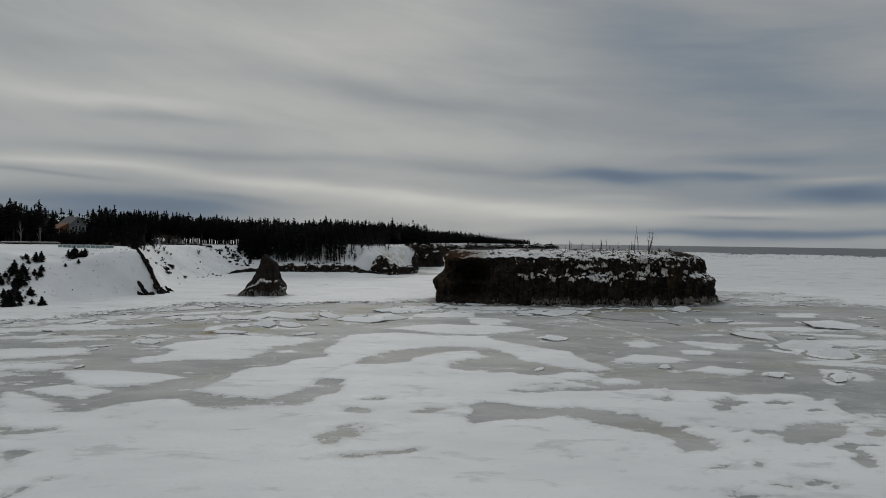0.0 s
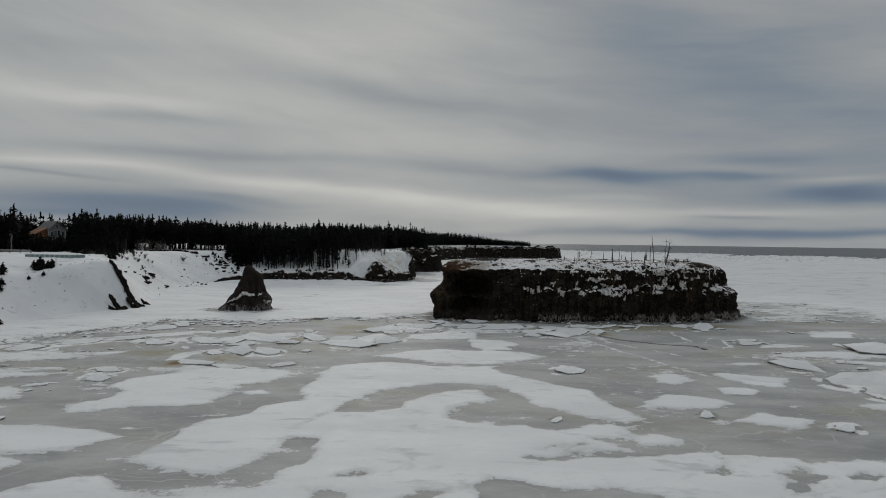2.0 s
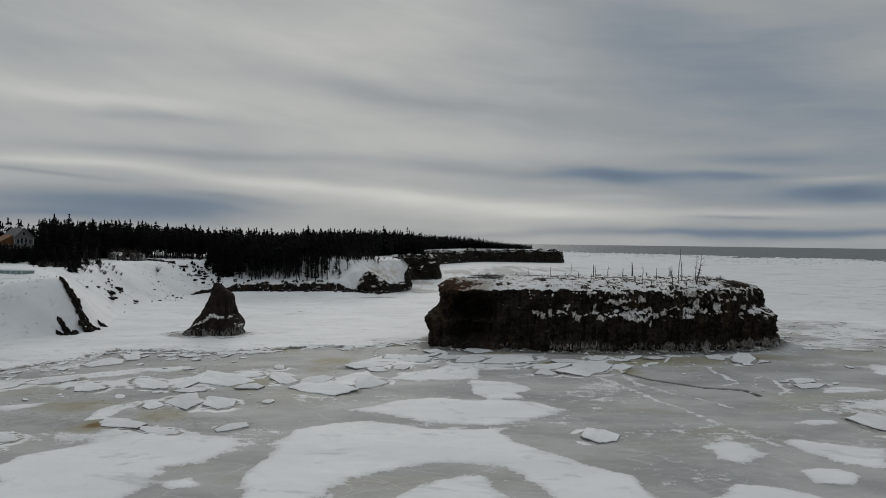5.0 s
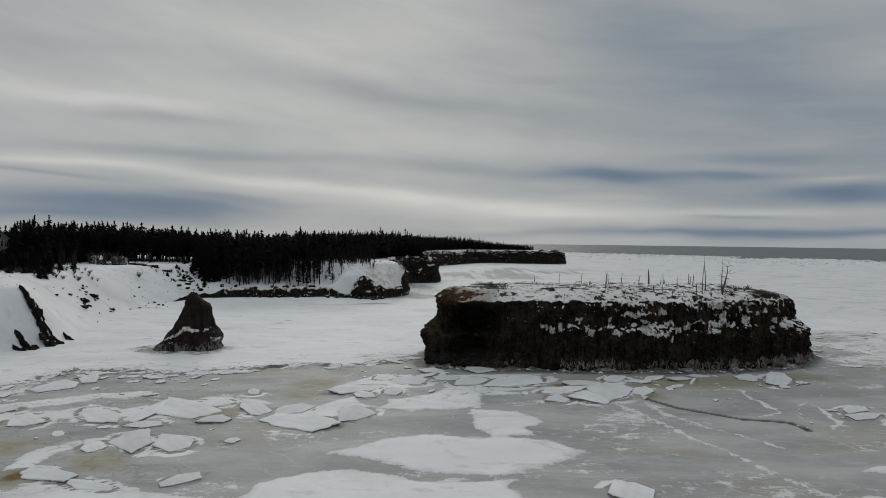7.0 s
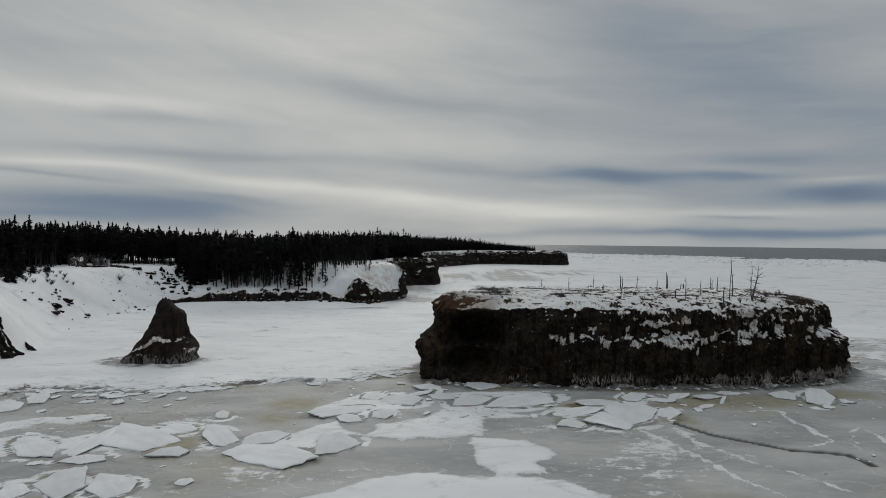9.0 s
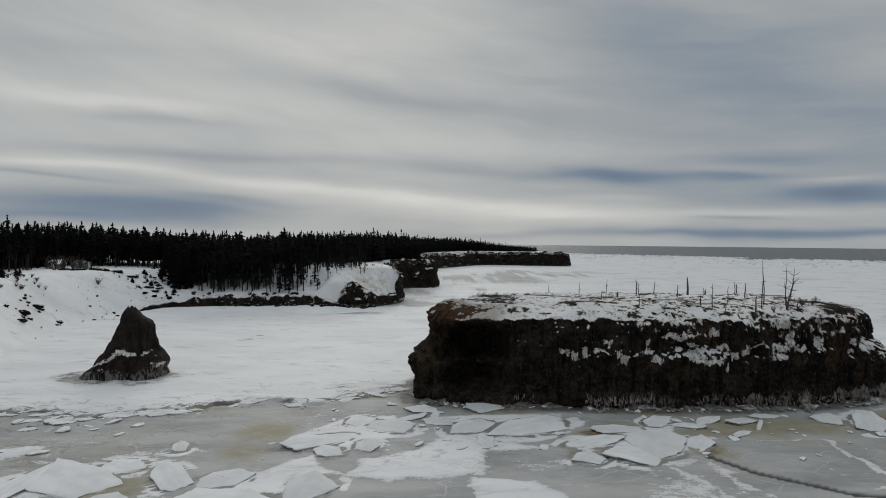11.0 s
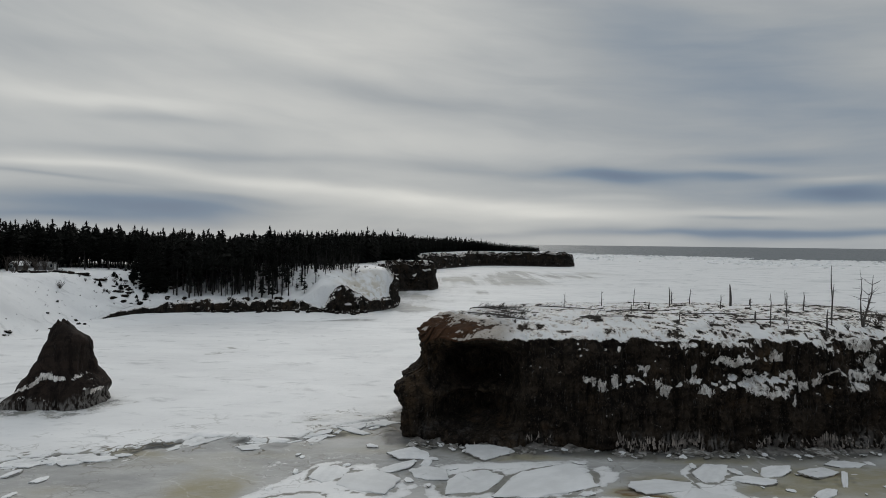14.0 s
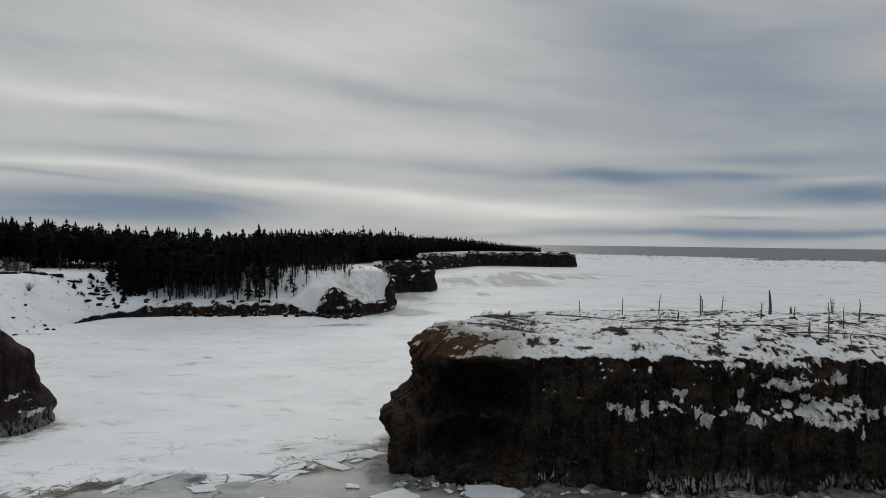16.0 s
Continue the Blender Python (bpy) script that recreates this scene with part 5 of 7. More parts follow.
# ribs of rock running down the promontory
RIB = "steep dark rib of bare rock on the snow slope"
rng = random.Random(19)
for x0, y0, x1, y1, count, w0, w1 in ((-78.6, 157.0, -71.4, 155.4, 40, 0.25, 1.25), (-77.0, 159.2, -70.9, 157.6, 24, 0.12, 0.45), (-75.9, 152.0, -72.3, 151.6, 24, 0.20, 0.80), (-75.0, 150.4, -73.0, 149.8, 14, 0.15, 0.55), (-73.8, 163.2, -71.6, 162.0, 9, 0.25, 0.45)):
    for k in range(count):
        t = (k + rng.uniform(-0.4, 0.4)) / (count - 1)
        if rng.random() < 0.16:
            continue
        w = w0 + (w1 - w0) * t
        rock(x0 + (x1 - x0) * t, y0 + (y1 - y0) * t + rng.uniform(-0.9, 0.9) * w, rng.uniform(0.5, 1.05), w * rng.uniform(0.5, 1.1), rng.uniform(0.25, 0.6), rng.uniform(-25, 40), k, RIB, rng.uniform(0.0, 0.25), 58)
rock(-89, 195, 1.3, 0.9, 0.7, 10, 0)
rock(-90.5, 202, 1.3, 1.0, 0.7, 40, 1)
rock(-86.5, 191, 0.9, 0.7, 0.5, 0, 3)
rock(-86, 203, 0.9, 0.7, 0.5, 0, 4)
for k, (x, y) in enumerate(((-96, 241), (-99, 243), (-93, 243), (-103, 240), (-89, 244), (-107, 241))):
    rock(x, y - 1.5, 1.8, 0.7, 0.5, 10 * k, k, "bare earth scarp under the snowy plateau rim", 0.1)
rng = random.Random(11)
for k in range(26):
    x = rng.uniform(-84, -70)
    y = 237 + (x + 84) * -0.05 + rng.uniform(0, 13)
    if land_z(x, y) > 0.4:
        rock(x, y, rng.uniform(0.4, 1.1), rng.uniform(0.4, 0.8), rng.uniform(0.3, 0.6), rng.uniform(0, 180), k)
for k in range(9):
    rock(rng.uniform(-94, -80), rng.uniform(186, 225), rng.uniform(0.3, 0.6), rng.uniform(0.3, 0.5), rng.uniform(0.2, 0.4), rng.uniform(0, 180), k)


rng = random.Random(29)
for cx, cy, count, spread in ((-90.5, 201, 9, 2.0), (-89.5, 194, 8, 1.4), (-83, 241, 12, 4.0)):
    for k in range(count):
        x, y = cx + rng.gauss(0, spread * 0.6), cy + rng.gauss(0, spread)
        if land_z(x, y) > 0.5:
            rock(x, y, rng.uniform(0.25, 0.7), rng.uniform(0.2, 0.5), rng.uniform(0.15, 0.4), rng.uniform(0, 180), k, lift=-0.05)


def spray_mound(x, y, sx, sy, sz, seed):
    """Frozen spray heaped against the rock."""
    me = rock_lump("spray_mound", seed, 30, 0.9)
    me.materials.clear()
    me.materials.append(FLOE_EDGE)
    ob = new("spray_mound", me)
    ob.matrix_basis = pose(x, y, 0.1, 0, 0, seed * 40 % 360) @ Matrix.Diagonal((sx, sy, sz, 1))
    tagged(ob, "grey-white mound of frozen spray against the rock", "ice", "frozen spray mounds")


for k, (x, y, sx, sy, sz) in enumerate(((68.8, 148.4, 0.6, 0.7, 0.9), (70.4, 151.0, 0.6, 0.9, 1.9), (67.2, 146.4, 0.6, 0.6, 0.5), (62, 142.4, 1.6, 0.8, 0.7), (51, 139.2, 1.8, 0.8, 0.8), (43, 138.2, 1.5, 0.7, 0.6), (30, 138.0, 1.3, 0.7, 0.5))):
    spray_mound(x, y, sx, sy, sz, 340 + k)


# ---- broken ice ----
def floe_mesh(name, seed, spin=0.0):
    """A broken slab of ice about 1 m in radius, with a straight-edged outline and drifted snow on top."""
    rng = random.Random(seed)
    count = (5, 6, 7, 6, 5, 7, 6, 5)[seed % 8]
    angles = sorted((k + rng.uniform(-0.3, 0.3)) * 2 * math.pi / count for k in range(count))
    p = np.array([(math.cos(a) * r, math.sin(a) * r) for a, r in ((a, rng.uniform(0.72, 1.25)) for a in angles)])
    q = np.roll(p, -1, 0)
    p = p * math.sqrt(math.pi / (0.5 * abs((p[:, 0] * q[:, 1] - p[:, 1] * q[:, 0]).sum())))
    c, q = math.cos(radians(spin)), math.sin(radians(spin))
    p = p @ np.array([[c, q], [-q, c]])
    rim = []
    for k in range(count):
        (ax, ay), (bx, by) = p[k], p[(k + 1) % count]
        for t in (0.0, 0.12, 0.3, 0.5, 0.7, 0.88):
            j = 0.045 if t else 0.02
            rim.append((ax + (bx - ax) * t + rng.uniform(-j, j), ay + (by - ay) * t + rng.uniform(-j, j)))
    n = len(rim)
    levels = ((0.97, -0.40), (1.0, 0.0), (1.01, 0.24), (0.985, 0.34), (0.93, 0.40), (0.72, 0.45), (0.40, 0.48), (0.0, 0.50))
    v = []
    for k, (scale, z) in enumerate(levels):
        for x, y in rim:
            j = 0.022 if 0 < k < 7 else 0.0
            v.append((x * scale + rng.uniform(-j, j), y * scale + rng.uniform(-j, j), z + rng.uniform(-j, j)))
    v = np.array(v)
    v[4 * n:, 2] += 0.16 * fbm(v[4 * n:, 0] * 1.7, v[4 * n:, 1] * 1.7, 0, 3, seed)
    quads = grid_quads(len(levels), n, True)
    slots = [0 if k < n or (k < 2 * n and rng.random() < 0.5) else 1 for k in range(len(quads))]
    return quad_mesh(name, v, quads, [FLOE_EDGE, FLOE_SNOW], slots=slots)


CRUMBS = [floe_mesh("ice_rubble", 400 + k) for k in range(16)]


SLABS = []


def floe(x, y, rx, ry, turn, shape, spin, lean=0.0, tip=0.0, lift=0.0, label=""):
    """A slab: centre, half length and width, direction, which outline and how it is turned, slopes, lift."""
    ob = new("ice_floe", floe_mesh("ice_floe", 400 + shape, spin))
    SLABS.append((x, y, rx, ry, radians(turn)))
    thick = min(0.44, 0.20 + 0.08 * min(rx, ry))
    ob.matrix_basis = pose(x, y, 0.6 * lift + 0.03, lean * 0.42, tip * 0.6, 0) @ pose(0, 0, 0, 0, 0, turn) @ Matrix.Diagonal((rx, ry, thick, 1))
    tagged(ob, label or (TILTED if lean > 4 else "flat slab of broken sea ice topped with snow"), "ice floe", "broken ice floes")


TILTED = "tilted slab of broken sea ice topped with snow"
# the belt of slabs before the shore ice and before the big stack, and lone pieces on the grey ice
floe(-37.9, 111.0, 3.9, 1.7, 139, 3, 60, 2, -2, 0), floe(-33.0, 112.6, 3.8, 1.3, 82, 7, 210, 7, -6, 0.2), floe(-28.9, 113.9, 4.7, 2.8, 142, 0, 285, 4, 3, 0.15)
floe(-26.2, 117.3, 2.1, 1.6, 149, 3, 150, 2, -1, 0), floe(-20.7, 114.8, 3.5, 1.5, 125, 3, 180, 6, 4, 0.2), floe(-15.8, 114.4, 2.5, 1.8, 35, 3, 150, 4, -2, 0.06)
floe(-13.8, 109.2, 4.6, 2.6, 158, 3, 75, 5, -3, 0.12), floe(-7.9, 112.7, 2.8, 2.0, 75, 0, 225, 6, 5, 0.15), floe(-23.3, 122.9, 1.6, 0.8, 109, 3, 165, 2, 2, 0)
floe(-31.0, 107.7, 2.0, 1.1, 4, 3, 150, 3, -1, 0.03), floe(-29.3, 101.8, 3.1, 1.9, 119, 0, 15, 8, -5, 0.25), floe(-25.0, 101.4, 2.4, 1.7, 129, 3, 315, 7, 5, 0.2)
floe(-19.3, 102.5, 0.8, 0.7, 66, 3, 180, 3, 0, 0.03), floe(-32.4, 100.1, 1.5, 1.1, 125, 3, 195, 4, 2, 0.06), floe(-32.4, 92.8, 3.1, 1.1, 162, 3, 15, 5, -4, 0.1)
floe(-27.4, 90.6, 2.5, 0.8, 161, 3, 30, 3, 1, 0.03), floe(13.8, 130.7, 4.9, 2.7, 32, 0, 240, 2, 1, 0.05), floe(7.0, 130.5, 3.1, 1.9, 43, 3, 135, 3, 1, 0.03)
floe(55.0, 133.4, 4.1, 1.8, 57, 3, 90, 12, 4, 0.35), floe(55.8, 116.9, 2.3, 1.1, 34, 0, 135, 4, 0, 0.06), floe(18.6, 90.2, 2.0, 1.8, 60, 3, 0, 7, 4, 0.2)
floe(54.8, 113.8, 2.7, 1.1, 22, 0, 60, 4, 1, 0.06), floe(12.6, 67.7, 1.0, 0.4, 57, 3, 90, 2, -2, 0), floe(28.1, 69.9, 1.2, 0.6, 62, 0, 195, 3, 0, 0.03)
floe(-41.7, 87.7, 1.7, 1.1, 152, 3, 135, 4, 2, 0.06), floe(-40.4, 83.2, 2.1, 1.2, 129, 3, 45, 2, -1, 0), floe(-20.2, 92.1, 1.8, 1.0, 44, 3, 255, 3, 1, 0.03)
floe(8.4, 125.1, 1.7, 0.9, 89, 0, 150, 4, -1, 0.06), floe(-51.7, 124.7, 3.2, 2.4, 81, 0, 330, 2, 1, 0), floe(-49.8, 129.8, 3.3, 1.2, 114, 0, 285, 3, -2, 0.03)
floe(-57.3, 131.8, 2.8, 1.5, 116, 0, 225, 4, 0, 0.06), floe(-45.2, 108.8, 2.8, 1.6, 137, 0, 165, 3, -1, 0.03), floe(-23.6, 109.6, 1.7, 1.1, 20, 4, 0, 10, 5, 0.3)
floe(-62.5, 102.5, 2.8, 2.0, 40, 6, 30, 5, -3), floe(-57.5, 108, 3.0, 1.8, 30, 2, 80, 4, 3), floe(-52, 112, 3.2, 1.6, 20, 9, 50, 3, -3)
floe(-5.5, 144.5, 1.7, 0.7, 160, 1, 0, 5, 6, 0.15), floe(-9.7, 143.6, 2.2, 0.9, 30, 5, 40, 3, -4, 0.12), floe(-2.6, 147.6, 1.7, 0.7, 10, 8, 70, 6, 5, 0.15)
floe(-6.4, 147.4, 2.4, 0.9, 35, 3, 0, 3, 5, 0.12), floe(-12.4, 146.2, 2.4, 0.8, 20, 6, 0, 2, 3, 0.15), floe(-8.5, 149.6, 2.2, 0.7, 30, 10, 0, 4, -4, 0.18)
floe(-4.6, 151.0, 2.0, 0.7, 25, 12, 0, 5, 4, 0.2), floe(-15.2, 143.6, 2.0, 0.6, 5, 14, 0, 3, -3, 0.12), floe(9.4, 138.3, 2.4, 1.0, 4, 6, 20, 7, -3, 0.15)
floe(43.6, 136.0, 2.0, 0.8, 4, 14, 60, 4, 2), floe(19.9, 125.2, 3.4, 1.3, 20, 2, 45, 9, -6, 0.10), floe(23.4, 129.6, 3.2, 1.3, 15, 3, 180, 5, 6, 0.22)
floe(29.5, 133.2, 2.7, 1.3, 49, 3, 285, 3, 3, 0.05), floe(26.4, 124.4, 3.5, 2.9, 64, 7, 30, 6, -4, 0.15), floe(30.8, 124.8, 2.5, 1.4, 52, 3, 240, 9, -6, 0.10)
floe(22.8, 121.3, 2.6, 2.0, 146, 4, 210, 5, 6, 0.22), floe(18.2, 120.5, 1.6, 1.5, 46, 0, 90, 3, 3, 0.05), floe(32.5, 131.3, 2.0, 0.8, 159, 13, 330, 6, -4, 0.15)
floe(35.6, 133.6, 2.0, 0.9, 23, 2, 60, 9, -6, 0.10), floe(39.5, 133.2, 1.9, 1.0, 23, 13, 90, 5, 6, 0.22), floe(37.2, 128.5, 1.7, 0.6, 42, 5, 225, 3, 3, 0.05)
floe(50.7, 134.5, 2.0, 1.5, 65, 0, 285, 6, -4, 0.15), floe(41.1, 131.9, 1.8, 0.3, 59, 13, 255, 9, -6, 0.10), floe(-9.6, 124.9, 4.4, 1.6, 29, 4, 45, 5, 6, 0.22)
floe(-6.1, 132.2, 2.0, 1.5, 74, 3, 0, 3, 3, 0.05), floe(-2.2, 130.2, 2.7, 2.2, 155, 3, 90, 6, -4, 0.15), floe(-4.1, 123.7, 1.7, 1.2, 97, 3, 60, 9, -6, 0.10)
floe(1.1, 137.2, 1.9, 1.5, 10, 0, 15, 5, 6, 0.22), floe(-7.9, 121.8, 1.7, 1.3, 131, 3, 150, 3, 3, 0.05), floe(0.1, 133.8, 1.9, 0.8, 36, 2, 345, 6, -4, 0.15)
floe(3.2, 132.3, 1.9, 1.3, 145, 3, 120, 9, -6, 0.10), floe(9.0, 138.2, 2.4, 1.8, 23, 0, 180, 5, 6, 0.22), floe(51.9, 95.9, 3.8, 2.8, 92, 4, 0, 3, 3, 0.05)
floe(54.4, 85.8, 4.8, 3.0, 37, 3, 165, 6, -4, 0.15), floe(54.2, 79.5, 3.6, 2.6, 45, 3, 135, 9, -6, 0.10), floe(74.2, 109.7, 7.3, 3.9, 36, 3, 345, 5, 6, 0.22)
floe(46.5, 65.5, 3.0, 0.8, 48, 7, 180, 3, 3, 0.05), floe(39.4, 65.8, 1.1, 0.8, 34, 2, 210, 6, -4, 0.15)

rng = random.Random(23)


RUBBLE = [[], [], [], 0]


def crumb(x, y, r, flat, lean, tip, lift, dirty=False):
    """A piece of rubble, joined with the rest."""
    me = CRUMBS[len(RUBBLE[0]) % 16]
    m = pose(x, y, lift, lean, tip, rng.uniform(0, 360)) @ Matrix.Diagonal((r, r * flat, min(0.36, 0.32 * r), 1))
    v = [m @ p.co for p in me.vertices]
    RUBBLE[0].append(np.array([tuple(p) for p in v]))
    RUBBLE[1].append(np.array([tuple(f.vertices) for f in me.polygons]) + RUBBLE[3])
    RUBBLE[2].append(np.array([0 if dirty else f.material_index for f in me.polygons]))
    RUBBLE[3] += len(v)


def scatter(count, x0, y0, x1, y1, small, large, flat=0.55):
    for _ in range(count):
        x, y, r = rng.uniform(x0, x1), rng.uniform(y0, y1), small * (large / small) ** (rng.random() ** 1.6)
        if inside(x, y, STACK_FOOT) or land_z(x, y) > -0.1:
            continue
        lean, tip = rng.uniform(-6, 8), rng.uniform(-6, 6)
        if r < 1.25:
            crumb(x, y, r, rng.uniform(flat * 0.8, flat * 1.4), lean, tip, rng.uniform(-0.05, 0.12))
        else:
            floe(x, y, r, r * rng.uniform(flat * 0.8, flat * 1.4), rng.uniform(0, 180), rng.randrange(16), rng.uniform(0, 360), lean * 0.6, tip * 0.6, rng.uniform(-0.05, 0.08), label="small broken slab of snow-topped sea ice")


scatter(26, -66, 98, -34, 122, 0.3, 1.2)
scatter(6, -34, 98, -8, 124, 0.15, 0.6)
scatter(24, -12, 123, 6, 140, 0.3, 1.0)
scatter(36, 8, 119, 36, 138, 0.2, 1.0)
scatter(26, 36, 128, 64, 138, 0.2, 0.9)
scatter(20, 38, 100, 60, 128, 0.15, 0.8)
scatter(30, 68, 118, 108, 186, 0.7, 2.6, 0.4)
scatter(30, 52, 70, 92, 120, 0.4, 2.0, 0.45)
scatter(22, 74, 146, 112, 186, 0.7, 3.2, 0.4)
scatter(10, -50, 54, -38, 92, 0.2, 0.9, 0.45)
scatter(24, -70, 76, -44, 104, 0.2, 1.4, 0.45)
# jumble along the broken rim of the shore ice
for k in range(110):
    s = rng.random() * 14.1 + 0.8
    i = int(s)
    (ax, ay), (bx, by) = SHORE_RIM[i], SHORE_RIM[i + 1]
    t = s - i
    x, y = ax + (bx - ax) * t + rng.uniform(-1.2, 1.2), ay + (by - ay) * t + rng.uniform(-1.8, 0.8)
    if inside(x, y, STACK_FOOT):
        continue
    r = rng.uniform(0.5, 1.8)
    floe(x, y, r, r * rng.uniform(0.35, 0.65), rng.uniform(-10, 60), rng.randrange(16), rng.uniform(0, 360), rng.uniform(-3, 4), rng.uniform(-3, 3), rng.uniform(-0.06, 0.12), label="cracked slab of ice at the rim of the shore ice")
for k in range(90):
    s = rng.random() * 6.2 + 0.9
    i = int(s)
    (ax, ay), (bx, by) = SHORE_RIM[i], SHORE_RIM[i + 1]
    crumb(ax + (bx - ax) * (s - i) + rng.gauss(0, 2.2), ay + (by - ay) * (s - i) - abs(rng.gauss(0, 3.0)), rng.uniform(0.25, 1.1), rng.uniform(0.35, 0.7), rng.uniform(-7, 9), rng.uniform(-7, 7), rng.uniform(-0.04, 0.10), rng.random() < 0.12)
# rubble at the foot of the big stack
foot_line = [p for p in STACK_FOOT[1:9]]
for k in range(240):
    s = rng.random() * 6.99
    i = int(s)
    (ax, ay), (bx, by) = foot_line[i], foot_line[i + 1]
    x, y = ax + (bx - ax) * (s - i) + rng.uniform(-0.5, 0.5), ay + (by - ay) * (s - i) - rng.uniform(0.2, 2.2)
    crumb(x, y, rng.uniform(0.12, 0.5), rng.uniform(0.5, 0.9), rng.uniform(-18, 20), rng.uniform(-18, 18), rng.uniform(0.05, 0.25), rng.random() < 0.75)
build_ice()
thing("ice_rubble", quad_mesh("ice_rubble", np.vstack(RUBBLE[0]), np.vstack(RUBBLE[1]), [FLOE_EDGE, FLOE_SNOW], slots=np.concatenate(RUBBLE[2])),
      "small rubble of broken sea ice", "ice", kind="stuff")


# ---- hummocks of pressed ice toward the open sea, and frozen spray at the stack's seaward corner ----
def hummock_mesh(count, seed):
    rng = np.random.RandomState(seed)
    (ax, ay), (bx, by) = ICE_EDGE
    way = np.array([bx - ax, by - ay]) / math.hypot(bx - ax, by - ay)
    along, back = rng.uniform(-60, 760, count), 8 + 330 * rng.uniform(0, 1, count) ** 1.7
    x, y = ax + way[0] * along + way[1] * back, ay + way[1] * along - way[0] * back
    keep = (fbm(x / 60, y / 60, 0, 3, 601) + 0.35 * rng.uniform(-1, 1, count) > -0.05) & ~inside(x, y, RING)
    x, y = x[keep], y[keep]
    verts, quads = [], []
    sides = 6
    for k in range(len(x)):
        r, h, start = rng.uniform(0.7, 2.6), rng.uniform(0.3, 1.3), len(verts)
        for level, (grow, z) in enumerate(((1.0, -0.2), (0.75, 0.55), (0.25, 1.0))):
            for s in range(sides):
                a = 2 * math.pi * s / sides
                q = r * grow * rng.uniform(0.7, 1.3)
                verts.append((x[k] + math.cos(a) * q * 1.8, y[k] + math.sin(a) * q, h * z * rng.uniform(0.8, 1.2)))
        for level in range(2):
            for s in range(sides):
                a, b = start + level * sides + s, start + level * sides + (s + 1) % sides
                quads.append((a, b, b + sides, a + sides))
        top = start + 2 * sides
        quads += [(top, top + 1, top + 2, top + 3), (top, top + 3, top + 4, top + 5)]
    return quad_mesh("pressed_ice", verts, quads, [SNOW])


thing("pressed_ice", hummock_mesh(2600, 9), "rough hummocks of pressed ice near the open sea", "ice", kind="stuff")


# ---- trees ----
def crown_soup(height, width, bare_share, whorls, arms, rng, ragged=0.25):
    """Drooping needle boughs in whorls round a stem."""
    soup = Soup()
    low = height * bare_share
    for w in range(whorls):
        t = min(0.985, max(0.0, w + rng.uniform(-0.5, 0.5)) / (whorls - 0.8))
        z = low + (height * 0.965 - low) * t
        gap = (height - low) / whorls
        reach = width * (1 - t) ** 0.62 * rng.uniform(1 - 1.2 * ragged, 1 + ragged) + 0.20
        for a in range(arms):
            if rng.random() < 0.10:
                continue
            ang = 2 * math.pi * (a + rng.uniform(-0.4, 0.4)) / arms + w * 1.3
            r = reach * rng.uniform(0.7, 1.15)
            c, s = math.cos(ang), math.sin(ang)
            drop = r * rng.uniform(0.25, 0.75)
            wide = r * rng.uniform(0.26, 0.42)
            z = z + rng.uniform(-0.5, 0.5) * gap
            p0 = Vector((c * 0.04, s * 0.04, z + 0.12 * r))
            p1 = Vector((c * r * 0.6 - s * wide, s * r * 0.6 + c * wide, z - drop * 0.65))
            p2 = Vector((c * r, s * r, z - drop + 0.06 * r))
            p3 = Vector((c * r * 0.6 + s * wide, s * r * 0.6 - c * wide, z - drop * 0.65 + rng.uniform(-0.1, 0.1)))
            soup.leaf(p0, p1, p2, p3)
            if whorls > 14:
                hang = Vector((0, 0, -0.35 * r - 0.1))
                soup.leaf(p0 * 0.5 + p2 * 0.5, p2, p2 + hang * 0.4, p0 * 0.6 + p2 * 0.4 + hang)
    for a in (0.0, 1.57):
        c, s = math.cos(a) * 0.24, math.sin(a) * 0.24
        soup.leaf(Vector((0, 0, height * 0.86)), Vector((c, s, height * 0.92)), Vector((0, 0, height * 0.995)), Vector((-c, -s, height * 0.92)))
    return soup


def stem_soup(height, radius, rng, snags=0):
    soup = Soup()
    bend = rng.uniform(-0.15, 0.15)
    soup.tube([(0, 0, -0.6), (bend * 0.3, 0, height * 0.33), (bend, 0, height * 0.66), (bend * 0.6, 0, height * 0.95)], [radius * 1.25, radius, radius * 0.6, 0.02], 6)
    for _ in range(snags):
        z, a, r = rng.uniform(0.08, 0.6) * height, rng.uniform(0, 6.28), rng.uniform(0.5, 1.5)
        soup.tube([(0, 0, z), (math.cos(a) * r, math.sin(a) * r, z - rng.uniform(0.0, 0.5))], [0.03, 0.008], 3)
    return soup


def spruce_model(height, width, bare_share, whorls, arms, seed, label, name="spruce_tree"):
    rng = random.Random(seed)
    tree = base(name, label, "tree", pose(0, 0, -500), "spruces of the wood edge")
    piece("trunk", stem_soup(height, 0.11 + height * 0.006, rng, int(26 * bare_share)).mesh("trunk", BARK), tree)
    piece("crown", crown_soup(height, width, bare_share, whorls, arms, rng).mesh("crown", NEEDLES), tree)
    return tree


